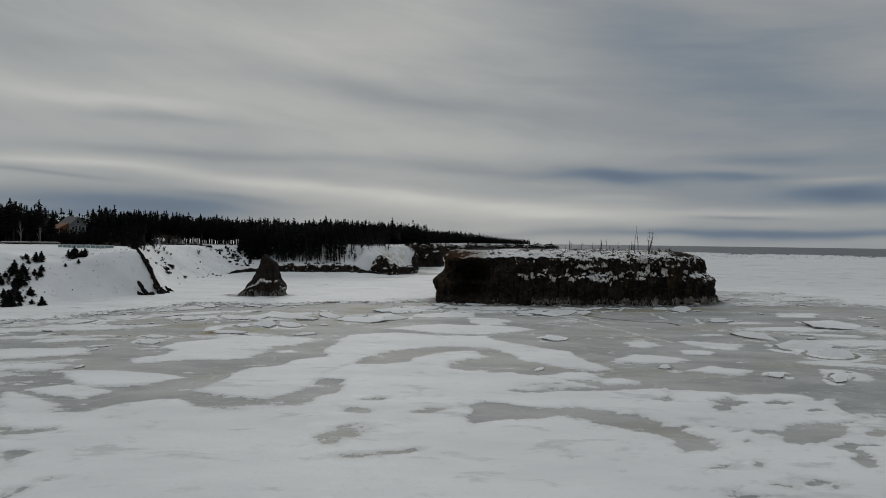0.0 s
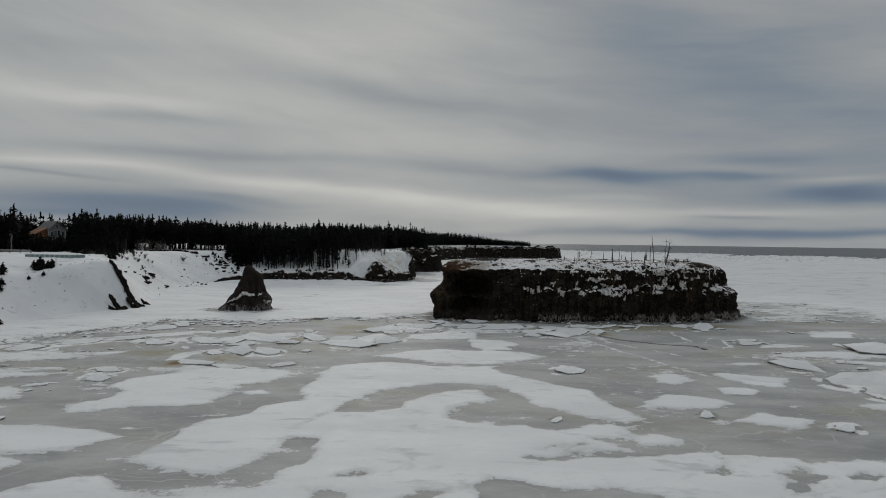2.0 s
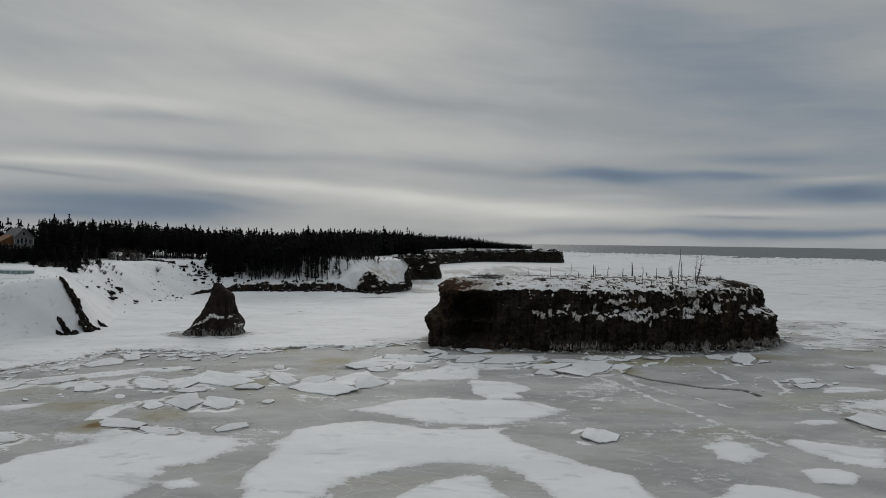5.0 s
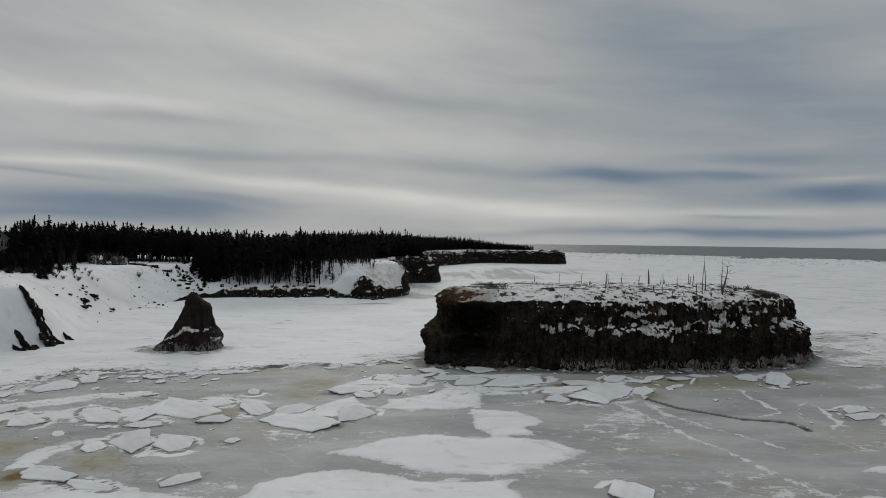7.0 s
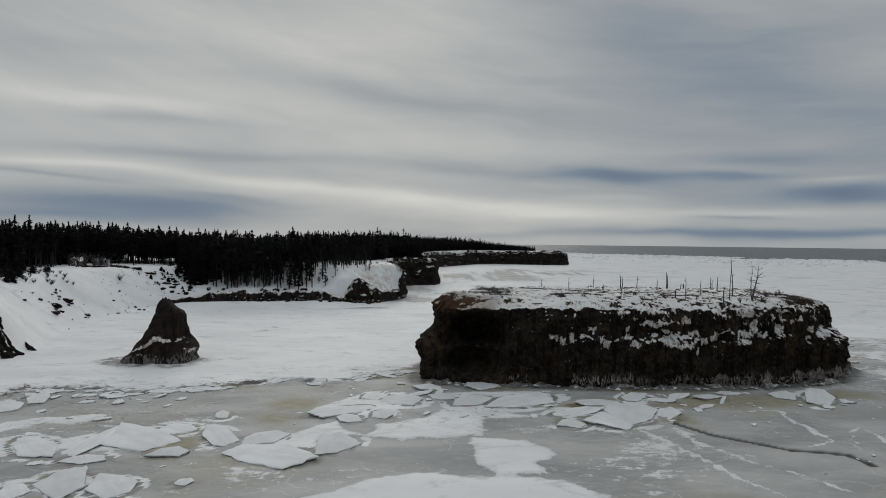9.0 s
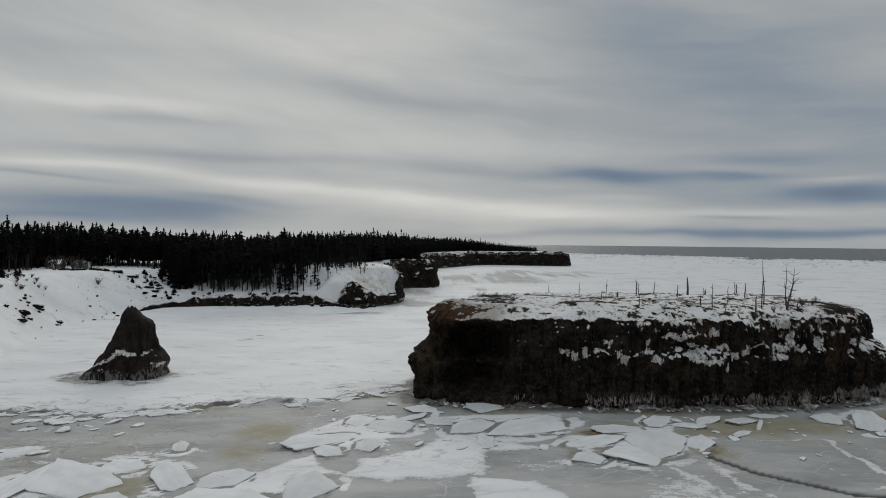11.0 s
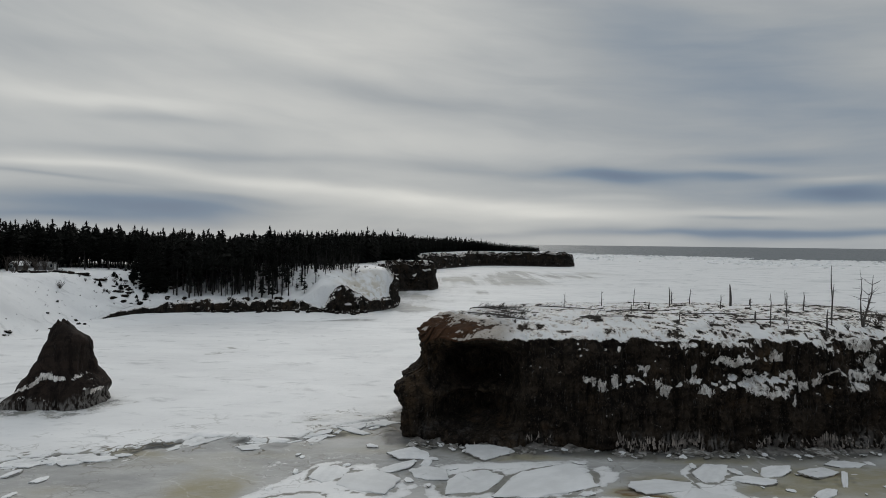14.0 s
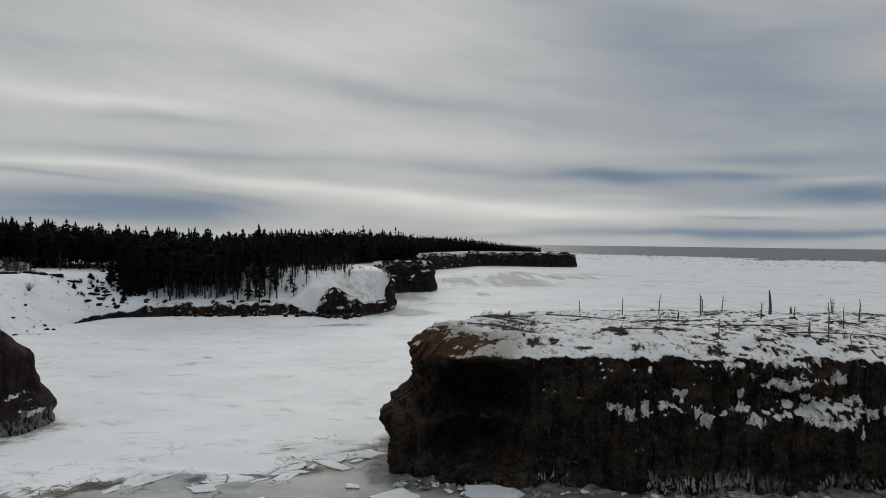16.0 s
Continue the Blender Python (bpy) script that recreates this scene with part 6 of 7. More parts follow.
FULL = "dark green spruce tree, boughs down to the snow"
TALL = "tall dark spruce with a bare lower trunk"
MODELS = [
    spruce_model(12.5, 2.5, 0.05, 27, 11, 1, FULL), spruce_model(11.0, 2.3, 0.06, 25, 11, 2, FULL), spruce_model(13.5, 2.1, 0.30, 24, 10, 3, TALL),
    spruce_model(12.8, 1.6, 0.46, 20, 9, 4, TALL), spruce_model(12.0, 1.8, 0.40, 20, 9, 5, TALL), spruce_model(14.0, 2.0, 0.28, 24, 10, 6, TALL),
]
POLE = "slender dark spruce, bare stem under a small crown"
POLES = [spruce_model(10.5, 1.2, 0.62, 13, 6, 7, POLE, "slender_spruce"), spruce_model(9.5, 1.15, 0.48, 13, 5, 8, POLE, "slender_spruce"), spruce_model(11.0, 1.0, 0.74, 11, 7, 9, POLE, "slender_spruce")]
SCRAGGY = [spruce_model(7.0, 1.5, 0.25, 7, 5, 13, "small thin spruce with gaps between its boughs", "slender_spruce"), spruce_model(8.5, 1.3, 0.45, 6, 6, 14, "small thin spruce with gaps between its boughs", "slender_spruce")]
BUSHY = [spruce_model(2.6, 1.45, 0.02, 14, 9, 11, "small young spruce half buried in the snow slope", "young_spruce"), spruce_model(1.8, 1.2, 0.02, 12, 9, 12, "small young spruce half buried in the snow slope", "young_spruce")]
for m in POLES + SCRAGGY:
    m["group"] = "slender spruces on the slope"
for m in BUSHY:
    m["group"] = "young spruces on the slope"
PLANTED = {}


def plant(models, k, x, y, size, rng, z=None):
    m = pose(x, y, land_z(x, y) if z is None else z, rng.uniform(-2, 2), rng.uniform(-2, 2), rng.uniform(0, 360)) @ Matrix.Diagonal((size, size, size * rng.uniform(0.92, 1.08), 1))
    source = models[k % len(models)]
    if source.name not in PLANTED:
        PLANTED[source.name] = True
        source.matrix_basis = m
        return source
    ob = copy_thing(source, Matrix())
    ob.matrix_basis = m
    return ob


# the front of the wood, from west to the cape
WOOD = [(-420, 215), (-330, 212), (-200, 206), (-126, 203), (-120, 214), (-124, 240), (-121, 263), (-100, 264), (-86, 261), (-83, 246), (-76, 241.5),
        (-62, 245.5), (-50, 248), (-47, 262), (-42, 274), (-34, 290), (-27, 302), (-24, 318), (-22, 338), (-12, 344), (-7, 354), (-20, 390), (-25, 444), (-14, 508), (-3, 550), (22, 619), (45, 628), (90, 624), (94, 640)]
WOOD_RING = WOOD + [(60, 720), (-60, 860), (-500, 900)]
HOUSE = (-155, 254)


def wood_spots():
    """Even scatter over a deep strip behind the wood's front: x, y, depth behind the front, z."""
    rng = np.random.RandomState(7)
    gx, gy = np.meshgrid(np.arange(-415, 96, 2.5), np.arange(200, 720, 2.5))
    x, y = (gx + rng.uniform(-1.3, 1.3, gx.shape)).ravel(), (gy + rng.uniform(-1.3, 1.3, gy.shape)).ravel()
    d, _ = to_line(x, y, WOOD)
    z, inland = land_form(x, y)
    ok = inside(x, y, WOOD_RING) & (d < 46) & (inland > 3.5)
    # the view to the house stays open, and its plot
    ax, ay = -95.0, 155.0
    t = np.clip(((x - ax) * (HOUSE[0] - ax) + (y - ay) * (HOUSE[1] - ay)) / ((HOUSE[0] - ax) ** 2 + (HOUSE[1] - ay) ** 2), 0, 1)
    clear = np.hypot(x - ax - t * (HOUSE[0] - ax), y - ay - t * (HOUSE[1] - ay))
    ok &= (np.hypot(x - HOUSE[0], y - HOUSE[1]) > 9) & ~((clear < 8.5) & (y < 204))
    low = clear < 8.5
    # thin where the snow slope shows between the stems
    thin = (x > -42) & (y < 268)
    ok &= ~(thin & (rng.uniform(0, 1, x.shape) < 0.55)) & ~((y > 300) & (d > 36))
    return x[ok], y[ok], d[ok], z[ok], np.where(low[ok], 0.5, (1.0 + 0.22 * ss(-x[ok], 70, 130)) * (1 - 0.55 * ss(x[ok], 10, 90) * ss(y[ok], 520, 580)))


def plant_wood():
    rng = random.Random(3)
    x, y, d, z, size = wood_spots()
    order = np.argsort(d + np.where((y > 300) | (x < -215), 1000, 0))
    front = set(order[:268].tolist())
    for i in sorted(front):
        slope = -84 < x[i] < -68
        k = rng.choice((0, 1, 2, 5)) if slope else rng.choice((2, 3, 4, 5))
        if -69 < x[i] < -38:
            plant(POLES, rng.randrange(3), x[i], y[i], rng.uniform(0.85, 1.15), rng, float(z[i]))
        else:
            plant(MODELS, k, x[i], y[i], rng.uniform(0.60, 0.84) * size[i], rng, float(z[i]))
    # slender stems down the slope over the rock band, thinning eastward
    for k in range(120):
        px = rng.uniform(-67, -41)
        front_y = float(np.interp(px, [-76, -62, -47, -40], [241.5, 245.5, 248.5, 252]))
        plant(POLES, rng.randrange(3), px, front_y + rng.uniform(-1.8, 12), rng.uniform(0.55, 0.95), rng)
    for k in range(64):
        px = rng.uniform(-50, -25)
        plant(POLES if rng.random() < 0.55 else SCRAGGY, rng.randrange(3), px, 249 + (px + 50) * 0.75 + rng.uniform(0, 34), rng.uniform(0.4, 0.9), rng)
    # the rest of the wood, too dense to count
    soup = Soup()
    samples = []
    for s in range(14):
        r = random.Random(50 + s)
        h = r.uniform(9.2, 11.4)
        bits = crown_soup(h, r.uniform(2.1, 2.9), r.uniform(0.06, 0.25) if s < 7 else r.uniform(0.50, 0.64), 13 if s < 7 else 9, 7, r, 0.35)
        bits.tube([(0, 0, -0.5), (0, 0, h * 0.9)], [0.13, 0.05], 3)
        samples.append((np.array([tuple(p) for p in bits.verts]), np.array(bits.quads)))
    verts, quads, count = [], [], 0
    for i in range(len(x)):
        if i in front:
            continue
        open_foot = y[i] < 300 and (-71 < x[i] < -30 or -128 < x[i] < -88)
        v, q = samples[rng.randrange(7, 14) if open_foot else rng.randrange(7)]
        a, s = rng.uniform(0, 6.28), rng.uniform(0.78, 1.12) * (1.18 if rng.random() < 0.06 else 1.0) * size[i]
        c, n = math.cos(a) * s, math.sin(a) * s
        verts.append(np.column_stack([v[:, 0] * c - v[:, 1] * n + x[i], v[:, 0] * n + v[:, 1] * c + y[i], v[:, 2] * s + z[i]]))
        quads.append(q + count)
        count += len(v)
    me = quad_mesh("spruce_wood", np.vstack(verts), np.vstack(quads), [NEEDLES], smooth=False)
    thing("spruce_wood", me, "dense dark spruce wood along the plateau", "forest", kind="stuff")


def twig_mesh(name, height, spread, stems, seed, mat, thick=0.035):
    """A leafless bush."""
    rng = random.Random(seed)
    soup = Soup()
    for _ in range(stems):
        a, lean = rng.uniform(0, 6.28), rng.uniform(0.1, 1.0) * spread
        h = height * rng.uniform(0.55, 1.0)
        p = [Vector((math.cos(a) * lean * t ** 1.3 + rng.uniform(-0.05, 0.05), math.sin(a) * lean * t ** 1.3 + rng.uniform(-0.05, 0.05), h * t - 0.1)) for t in (0, 0.35, 0.7, 1)]
        soup.tube(p, [thick, thick * 0.8, thick * 0.5, 0.006], 4)
        for _ in range(3):
            k = rng.randrange(1, 3)
            q = p[k].lerp(p[k + 1], rng.random())
            b = rng.uniform(0, 6.28)
            soup.tube([q, q + Vector((math.cos(b) * 0.35 * height * 0.4, math.sin(b) * 0.35 * height * 0.4, rng.uniform(0.1, 0.4) * height * 0.5))], [thick * 0.5, 0.005], 3)
    return soup.mesh(name, mat)


BUSHES = [twig_mesh("shrub", 1.0, 0.7, 16, 70 + k, TWIGS) for k in range(4)]


def shrub(x, y, size, k, z=None, label="leafless dark shrub poking through the snow", tall=1.0):
    ob = new("shrub", BUSHES[k % 4])
    ob.matrix_basis = pose(x, y, land_z(x, y) if z is None else z, 0, 0, 47 * k) @ Matrix.Diagonal((size, size, size * tall, 1))
    tagged(ob, label, "shrub", "shrubs")


SCRUB = [[], []]


def scrub(x, y, size, k, tall=1.0):
    """A bush of the scrub that nobody could count, joined with the rest."""
    me = BUSHES[k % 4]
    m = pose(x, y, land_z(x, y), 0, 0, 61 * k) @ Matrix.Diagonal((size, size, size * tall, 1))
    start = sum(len(v) for v in SCRUB[0])
    SCRUB[0].append(np.array([tuple(m @ v.co) for v in me.vertices]))
    SCRUB[1] += [tuple(i + start for i in f.vertices) for f in me.polygons]


def birch(x, y, height, seed):
    rng = random.Random(seed)
    tree = base("birch_tree", "leafless pale birch before the dark spruces", "tree", pose(x, y, land_z(x, y)))
    trunk = Soup().tube([(0, 0, -0.3), (0.2, 0, height * 0.4), (0.0, 0.1, height * 0.75), (0.2, 0, height)], [0.16, 0.12, 0.07, 0.015], 6)
    piece("trunk", trunk.mesh("trunk", PALE_BARK), tree)
    for k in range(9):
        t, a = rng.uniform(0.3, 0.85), rng.uniform(0, 6.28)
        z, r = t * height, rng.uniform(0.8, 1.6) * (1.2 - t)
        limb = Soup().tube([(0.1, 0, z), (math.cos(a) * r * 0.5, math.sin(a) * r * 0.5, z + 1.0), (math.cos(a) * r, math.sin(a) * r, z + 2.2)], [0.06, 0.04, 0.01], 4)
        piece("limb", limb.mesh("limb", PALE_BARK), tree)


plant_wood()
rng = random.Random(31)
# young spruces and shrubs on the western slope
for k, (x, y, s) in enumerate(((-83, 125, 1.0), (-86.5, 127, 0.7), (-88, 122, 1.5), (-91, 128, 1.3), (-93, 133, 1.2), (-89.5, 131, 0.9), (-96, 135, 1.1), (-93, 140, 0.7), (-97, 146, 0.8),
                               (-90.7, 151.7, 0.62), (-92.3, 152.5, 0.7), (-89.3, 151.2, 0.5), (-94.0, 152.0, 0.6), (-95, 143, 0.6), (-88.5, 147, 0.35), (-90.5, 145, 0.4))):
    plant(BUSHY, k, x, y, s, rng)
for cx, cy, count, spread in ((-93.0, 136.5, 9, 2.2), (-94.0, 131.5, 10, 2.4), (-91.0, 127.5, 8, 2.0), (-83.5, 125.5, 5, 1.0), (-91.0, 152.0, 9, 1.8), (-88.0, 122.5, 6, 1.6), (-97, 141, 5, 2.0)):
    for k in range(count):
        plant(BUSHY, k, cx + rng.uniform(-spread, spread), cy + rng.uniform(-spread, spread) * 0.8, rng.uniform(0.35, 0.95), rng)
        shrub(cx + rng.uniform(-spread, spread) * 1.2, cy + rng.uniform(-spread, spread), rng.uniform(0.5, 1.2), k)
for k in range(10):
    shrub(rng.uniform(-98, -80), rng.uniform(128, 152), rng.uniform(0.25, 0.5), k)
# thicket at the corner of the plateau, over the bay
for k in range(22):
    x, y = rng.uniform(-107, -97), rng.uniform(188, 212)
    if k % 3:
        plant(BUSHY, k, x - 2, y, rng.uniform(0.5, 1.15), rng)
    else:
        shrub(x, y, rng.uniform(0.9, 1.8), k)
for k in range(56):
    x, y = rng.uniform(-88, -74), rng.uniform(236, 256)
    if k % 3 == 0:
        plant(BUSHY, k, x, y, rng.uniform(0.3, 0.6), rng)
    else:
        scrub(x, y, rng.uniform(0.4, 0.9), k, 0.8)
for k in range(16):
    shrub(rng.uniform(-94, -80), rng.uniform(186, 236), rng.uniform(0.3, 0.7), k)
for x, y, s in ((-104, 239, 1.3), (-102, 242, 1.0), (-98, 240, 1.5), (-86, 244.5, 1.6), (-88, 243.5, 1.2)):
    shrub(x, y, s, int(-x), label="leafless brush overhanging the plateau rim")
shrub(-92, 230, 2.0, 2, label="lone leafless branching shrub on the snow slope", tall=1.1)
birch(-136, 195, 7.5, 3)
birch(-131, 197, 5.5, 5)
# bare trees before the cottages
for k, (x, y) in enumerate(((-113, 244.5), (-111.5, 245.5), (-109, 246.5), (-107.5, 248), (-112, 247), (-116.5, 245.5))):
    shrub(x, y, 2.6, k, label="slender leafless tree before the cottage", tall=1.9)
# single spruces round the yard
for k, (x, y, s) in enumerate(((-119, 226, 0.95), (-122, 232, 1.0), (-116, 222, 0.8), (-125, 222, 0.9), (-106, 251, 0.85), (-101, 256, 0.9), (-95, 258, 0.8), (-119, 253, 0.9), (-123, 247, 1.0),
                               (-139, 208, 1.1), (-137.5, 213, 1.0), (-146, 204, 1.12), (-150, 208, 1.05), (-143, 202, 0.95), (-154, 201, 0.9), (-92, 259, 0.8))):
    plant(MODELS, (2, 3, 4, 5)[k % 4], x, y, s, rng)
# scrub and thin spruces on the headland slope, rocks along its foot
for k in range(26):
    px = rng.uniform(-43, -22)
    plant(SCRAGGY, rng.randrange(2), px, 252 + (px + 43) * 0.5 + rng.uniform(0, 14), rng.uniform(0.35, 0.75), rng)
for k in range(60):
    px = rng.uniform(-44, -15)
    scrub(px, 251 + (px + 43) * 0.45 + rng.uniform(0, 20), rng.uniform(0.3, 0.8), k)
for k in range(60):
    t = rng.random()
    px, py = -70 + 52 * t, 237.5 + 11 * t ** 1.6 + rng.uniform(-0.5, 5.0)
    rock(px, py, rng.uniform(0.5, 1.6), rng.uniform(0.4, 0.9), rng.uniform(0.4, 0.9), rng.uniform(0, 180), k, "snow-capped boulder at the foot of the low cliff")
for k in range(60):
    x, y = rng.uniform(-106, -94), rng.uniform(187, 212)
    scrub(x, y, rng.uniform(0.7, 1.5), k)
for k in range(60):
    x, y = rng.uniform(-98, -78), rng.uniform(180, 238)
    if land_z(x, y) > 0.8:
        scrub(x, y, rng.uniform(0.2, 0.5), k, 0.7)
for k in range(70):
    x, y = rng.uniform(-100, -76), rng.uniform(124, 160)
    if land_z(x, y) > 1.0:
        scrub(x, y, rng.uniform(0.2, 0.5), k, 0.7)
thing("scrub", quad_mesh("scrub", np.vstack(SCRUB[0]), SCRUB[1], [TWIGS], smooth=False), "leafless scrub and dry tufts on the snow slopes", "scrub", kind="stuff")
for k in range(44):
    px = rng.uniform(-42, -23)
    plant(POLES, rng.randrange(3), px, 256 + (px + 42) * 0.7 + rng.uniform(0, 16), rng.uniform(0.5, 0.85), rng)
# spruces standing free on the slope by the headland
for k, (x, y, s) in enumerate(((-43, 246, 0.9), (-39.5, 250, 0.85), (-35.5, 252, 0.62), (-33.0, 256, 0.6), (-37.5, 257, 0.7), (-31.5, 260, 0.5), (-46, 246, 0.95), (-30, 264, 0.45), (-41.5, 255, 0.8))):
    plant(SCRAGGY, k % 2, x, y, 1.25 * s, rng)

# the spruce clump at the corner of the plateau, stems before the cottages, brush along the rim
for k in range(18):
    plant(MODELS, rng.randrange(2), rng.uniform(-114, -104), rng.uniform(198, 210), rng.uniform(0.34, 0.5), rng)
for k in range(14):
    plant(BUSHY, k, rng.uniform(-101, -95), rng.uniform(189, 198), rng.uniform(0.5, 0.9), rng)
for k in range(16):
    plant(POLES, rng.randrange(3), rng.uniform(-127, -116), rng.uniform(228, 243), rng.uniform(0.7, 0.95), rng)
for k in range(16):
    x = rng.uniform(-110, -84)
    shrub(x, 238 + rng.uniform(-1, 3), rng.uniform(0.5, 1.3), k, label="leafless brush overhanging the plateau rim")


# ---- dead wood on the big stack ----
def top_at(x, y):
    return float(stack_top(np.array([x], float), np.array([y], float))[0])


def dead_trunk(x, y, height, thick=0.12, lean=0.0, seed=0, snags=3):
    rng = random.Random(900 + seed)
    tree = base("dead_tree", "broken leafless dead trunk standing in the snow", "dead tree", pose(x, y, top_at(x, y), rng.uniform(-4, 4), lean, rng.uniform(0, 360)), "dead trunks on the rock")
    j = lambda: rng.uniform(-0.06, 0.06) * height * 0.4  # noqa: E731
    points = [(0, 0, -0.4), (j(), j(), height * 0.35), (j(), j(), height * 0.7), (j() * 1.5, j() * 1.5, height)]
    piece("trunk", Soup().tube(points, [thick * 1.2, thick, thick * 0.8, thick * 0.35], 4).mesh("trunk", DEAD_WOOD), tree)
    for _ in range(snags):
        z, a, r = rng.uniform(0.15, 0.9) * height, rng.uniform(0, 6.28), rng.uniform(0.25, 0.7)
        piece("snag", Soup().tube([(0, 0, z), (math.cos(a) * r, math.sin(a) * r, z + rng.uniform(-0.1, 0.4))], [0.03, 0.008], 4).mesh("snag", DEAD_WOOD), tree)


for k, (x, y, h, w) in enumerate(((30.1, 159, 2.5, 0.06), (35.0, 159, 2.5, 0.09), (35.7, 160, 2.0, 0.07), (38.9, 162, 2.2, 0.07), (31.3, 146, 1.6, 0.06), (40.3, 155.5, 1.9, 0.07), (43.7, 160, 2.9, 0.17),
                                  (47.9, 163, 0.9, 0.12), (45.3, 157.7, 1.3, 0.05), (39.7, 145.5, 1.1, 0.13), (40.9, 144.5, 3.6, 0.07), (52.9, 163, 2.0, 0.08), (53.4, 163.4, 1.7, 0.08))):
    dead_trunk(x, y, h, w, seed=k)
for k, (x, y, h, w) in enumerate(((44.9, 148.5, 2.4, 0.07), (49.7, 153.2, 2.4, 0.08), (42.0, 143.0, 1.2, 0.06), (47.8, 144.6, 4.7, 0.08), (45.7, 142.2, 2.5, 0.09), (30.7, 154.7, 0.8, 0.1), (25.5, 158, 2.0, 0.05), (27, 150, 1.2, 0.05), (21, 160, 1.5, 0.05))):
    dead_trunk(x, y, h, w, seed=20 + k)


def limb_points(start, way, length, rng, count=5, curl=0.25):
    p, w, out = Vector(start), Vector(way).normalized(), [Vector(start)]
    for _ in range(count):
        w = (w + Vector((rng.uniform(-curl, curl), rng.uniform(-curl, curl), rng.uniform(-curl * 0.3, curl * 0.7)))).normalized()
        p = p + w * length / count
        out.append(p.copy())
    return out


def dead_tree(x, y):
    """The tall many-stemmed dead tree."""
    rng = random.Random(77)
    tree = base("dead_tree", "tall leafless dead tree with forked grey stems", "dead tree", pose(x, y, top_at(x, y)))
    stems = (((-0.05, 0, 1), 6.2, 0.17), ((-0.20, 0.05, 1), 6.9, 0.11), ((0.06, 0.1, 1), 4.8, 0.10), ((0.9, 0.2, 0.55), 3.0, 0.09))
    for way, length, thick in stems:
        p = limb_points((0, 0, -0.3), way, length, rng, 6, 0.16)
        piece("stem", Soup().tube(p, [thick * (1 - 0.15 * k) for k in range(7)], 5).mesh("stem", DEAD_WOOD), tree)
        for _ in range(14):
            k = rng.randrange(1, 6)
            b = limb_points(p[k], (rng.uniform(-1, 1), rng.uniform(-1, 1), rng.uniform(-0.2, 0.5)), rng.uniform(0.6, 1.8), rng, 4, 0.3)
            piece("branch", Soup().tube(b, [0.035, 0.03, 0.022, 0.015, 0.006], 4).mesh("branch", DEAD_WOOD), tree)


dead_tree(51.3, 144.6)
# the leaning stem beside it
dead_trunk(49.6, 147.5, 6.4, 0.09, lean=-14, seed=60, snags=6)


def fallen_tree(x, y, length, turn, seed, whiskers=26):
    """A fallen trunk whose bare side twigs stand up."""
    rng = random.Random(600 + seed)
    tree = base("fallen_tree", "fallen dead tree with bare side branches in snow", "dead tree", pose(x, y, top_at(x, y) + 0.12, 0, 0, turn), "fallen trees on the rock")
    piece("trunk", Soup().tube([(0, 0, 0.05), (length * 0.4, 0.35, 0.16), (length * 0.75, -0.3, 0.30), (length, 0, 0.22)], [0.08, 0.07, 0.045, 0.015], 6).mesh("trunk", DEAD_WOOD), tree)
    for _ in range(whiskers):
        t, a, r = rng.uniform(0.1, 0.98), rng.uniform(0.2, 2.94), rng.uniform(0.35, 1.0)
        s = Vector((t * length, float(np.interp(t, [0, 0.4, 0.75, 1], [0, 0.35, -0.3, 0])), 0.2))
        piece("branch", Soup().tube([s, s + Vector((0.25, math.cos(a) * r * 0.6, math.sin(a) * r * 0.6)), s + Vector((0.35, math.cos(a) * r, math.sin(a) * r * 0.8))], [0.025, 0.018, 0.006], 3).mesh("branch", DEAD_WOOD), tree)


fallen_tree(7.4, 151.0, 8.2, -52, 1, 30)
fallen_tree(9.3, 157.5, 6.0, -22, 2, 16)
fallen_tree(16.5, 157.0, 10.5, -42, 3, 30)
fallen_tree(20.0, 146.5, 6.5, -8, 4, 14)
fallen_tree(33.0, 149.0, 8.0, -12, 5, 12)
fallen_tree(37.5, 145.6, 7.0, -20, 6, 10)
fallen_tree(24.0, 150.0, 5.0, 12, 7, 10)
fallen_tree(9.8, 149.5, 7.5, -66, 8, 46)
fallen_tree(8.2, 157.0, 6.5, -20, 9, 40)
fallen_tree(10.5, 147.0, 5.0, -50, 10, 30)
fallen_tree(9.0, 157.6, 10.0, -62, 11, 60)
fallen_tree(11.0, 155.5, 7.0, -58, 12, 50)
rng = random.Random(41)
for k in range(22):
    t = k / 21
    x, y = 10.2 + 4.4 * t + rng.uniform(-0.7, 0.7), 157 - 8.5 * t + rng.uniform(-0.6, 0.6)
    shrub(x, y, rng.uniform(0.5, 0.95), k, top_at(x, y) - 0.15, "dense bare brush on the rock top", 0.6)
for k in range(26):
    x, y = rng.uniform(6.5, 14), rng.uniform(144, 152)
    shrub(x, y, rng.uniform(0.4, 0.8), k, top_at(x, y) - 0.1, "bare brush and dead grass on the snowy rock top", 0.7)
for k in range(80):
    x, y = rng.uniform(12, 62), rng.uniform(143.5, 163)
    shrub(x, y, rng.uniform(0.25, 0.8), k, top_at(x, y) - 0.12, "bare brush and dead grass on the snowy rock top", rng.uniform(0.35, 0.75))
for k, (x, y, s) in enumerate(((6.6, 150.5, 0.9), (12.5, 145.5, 0.8), (13.6, 144.6, 0.9), (14.8, 144.0, 0.8), (54.5, 146.5, 1.5), (56.5, 147.5, 1.3), (53, 145, 1.2), (58, 149, 1.3), (34, 143.8, 1.1), (49, 143.6, 1.2))):
    shrub(x, y, s, k, top_at(x, y), "dense bare brush on the rock top", 0.8)


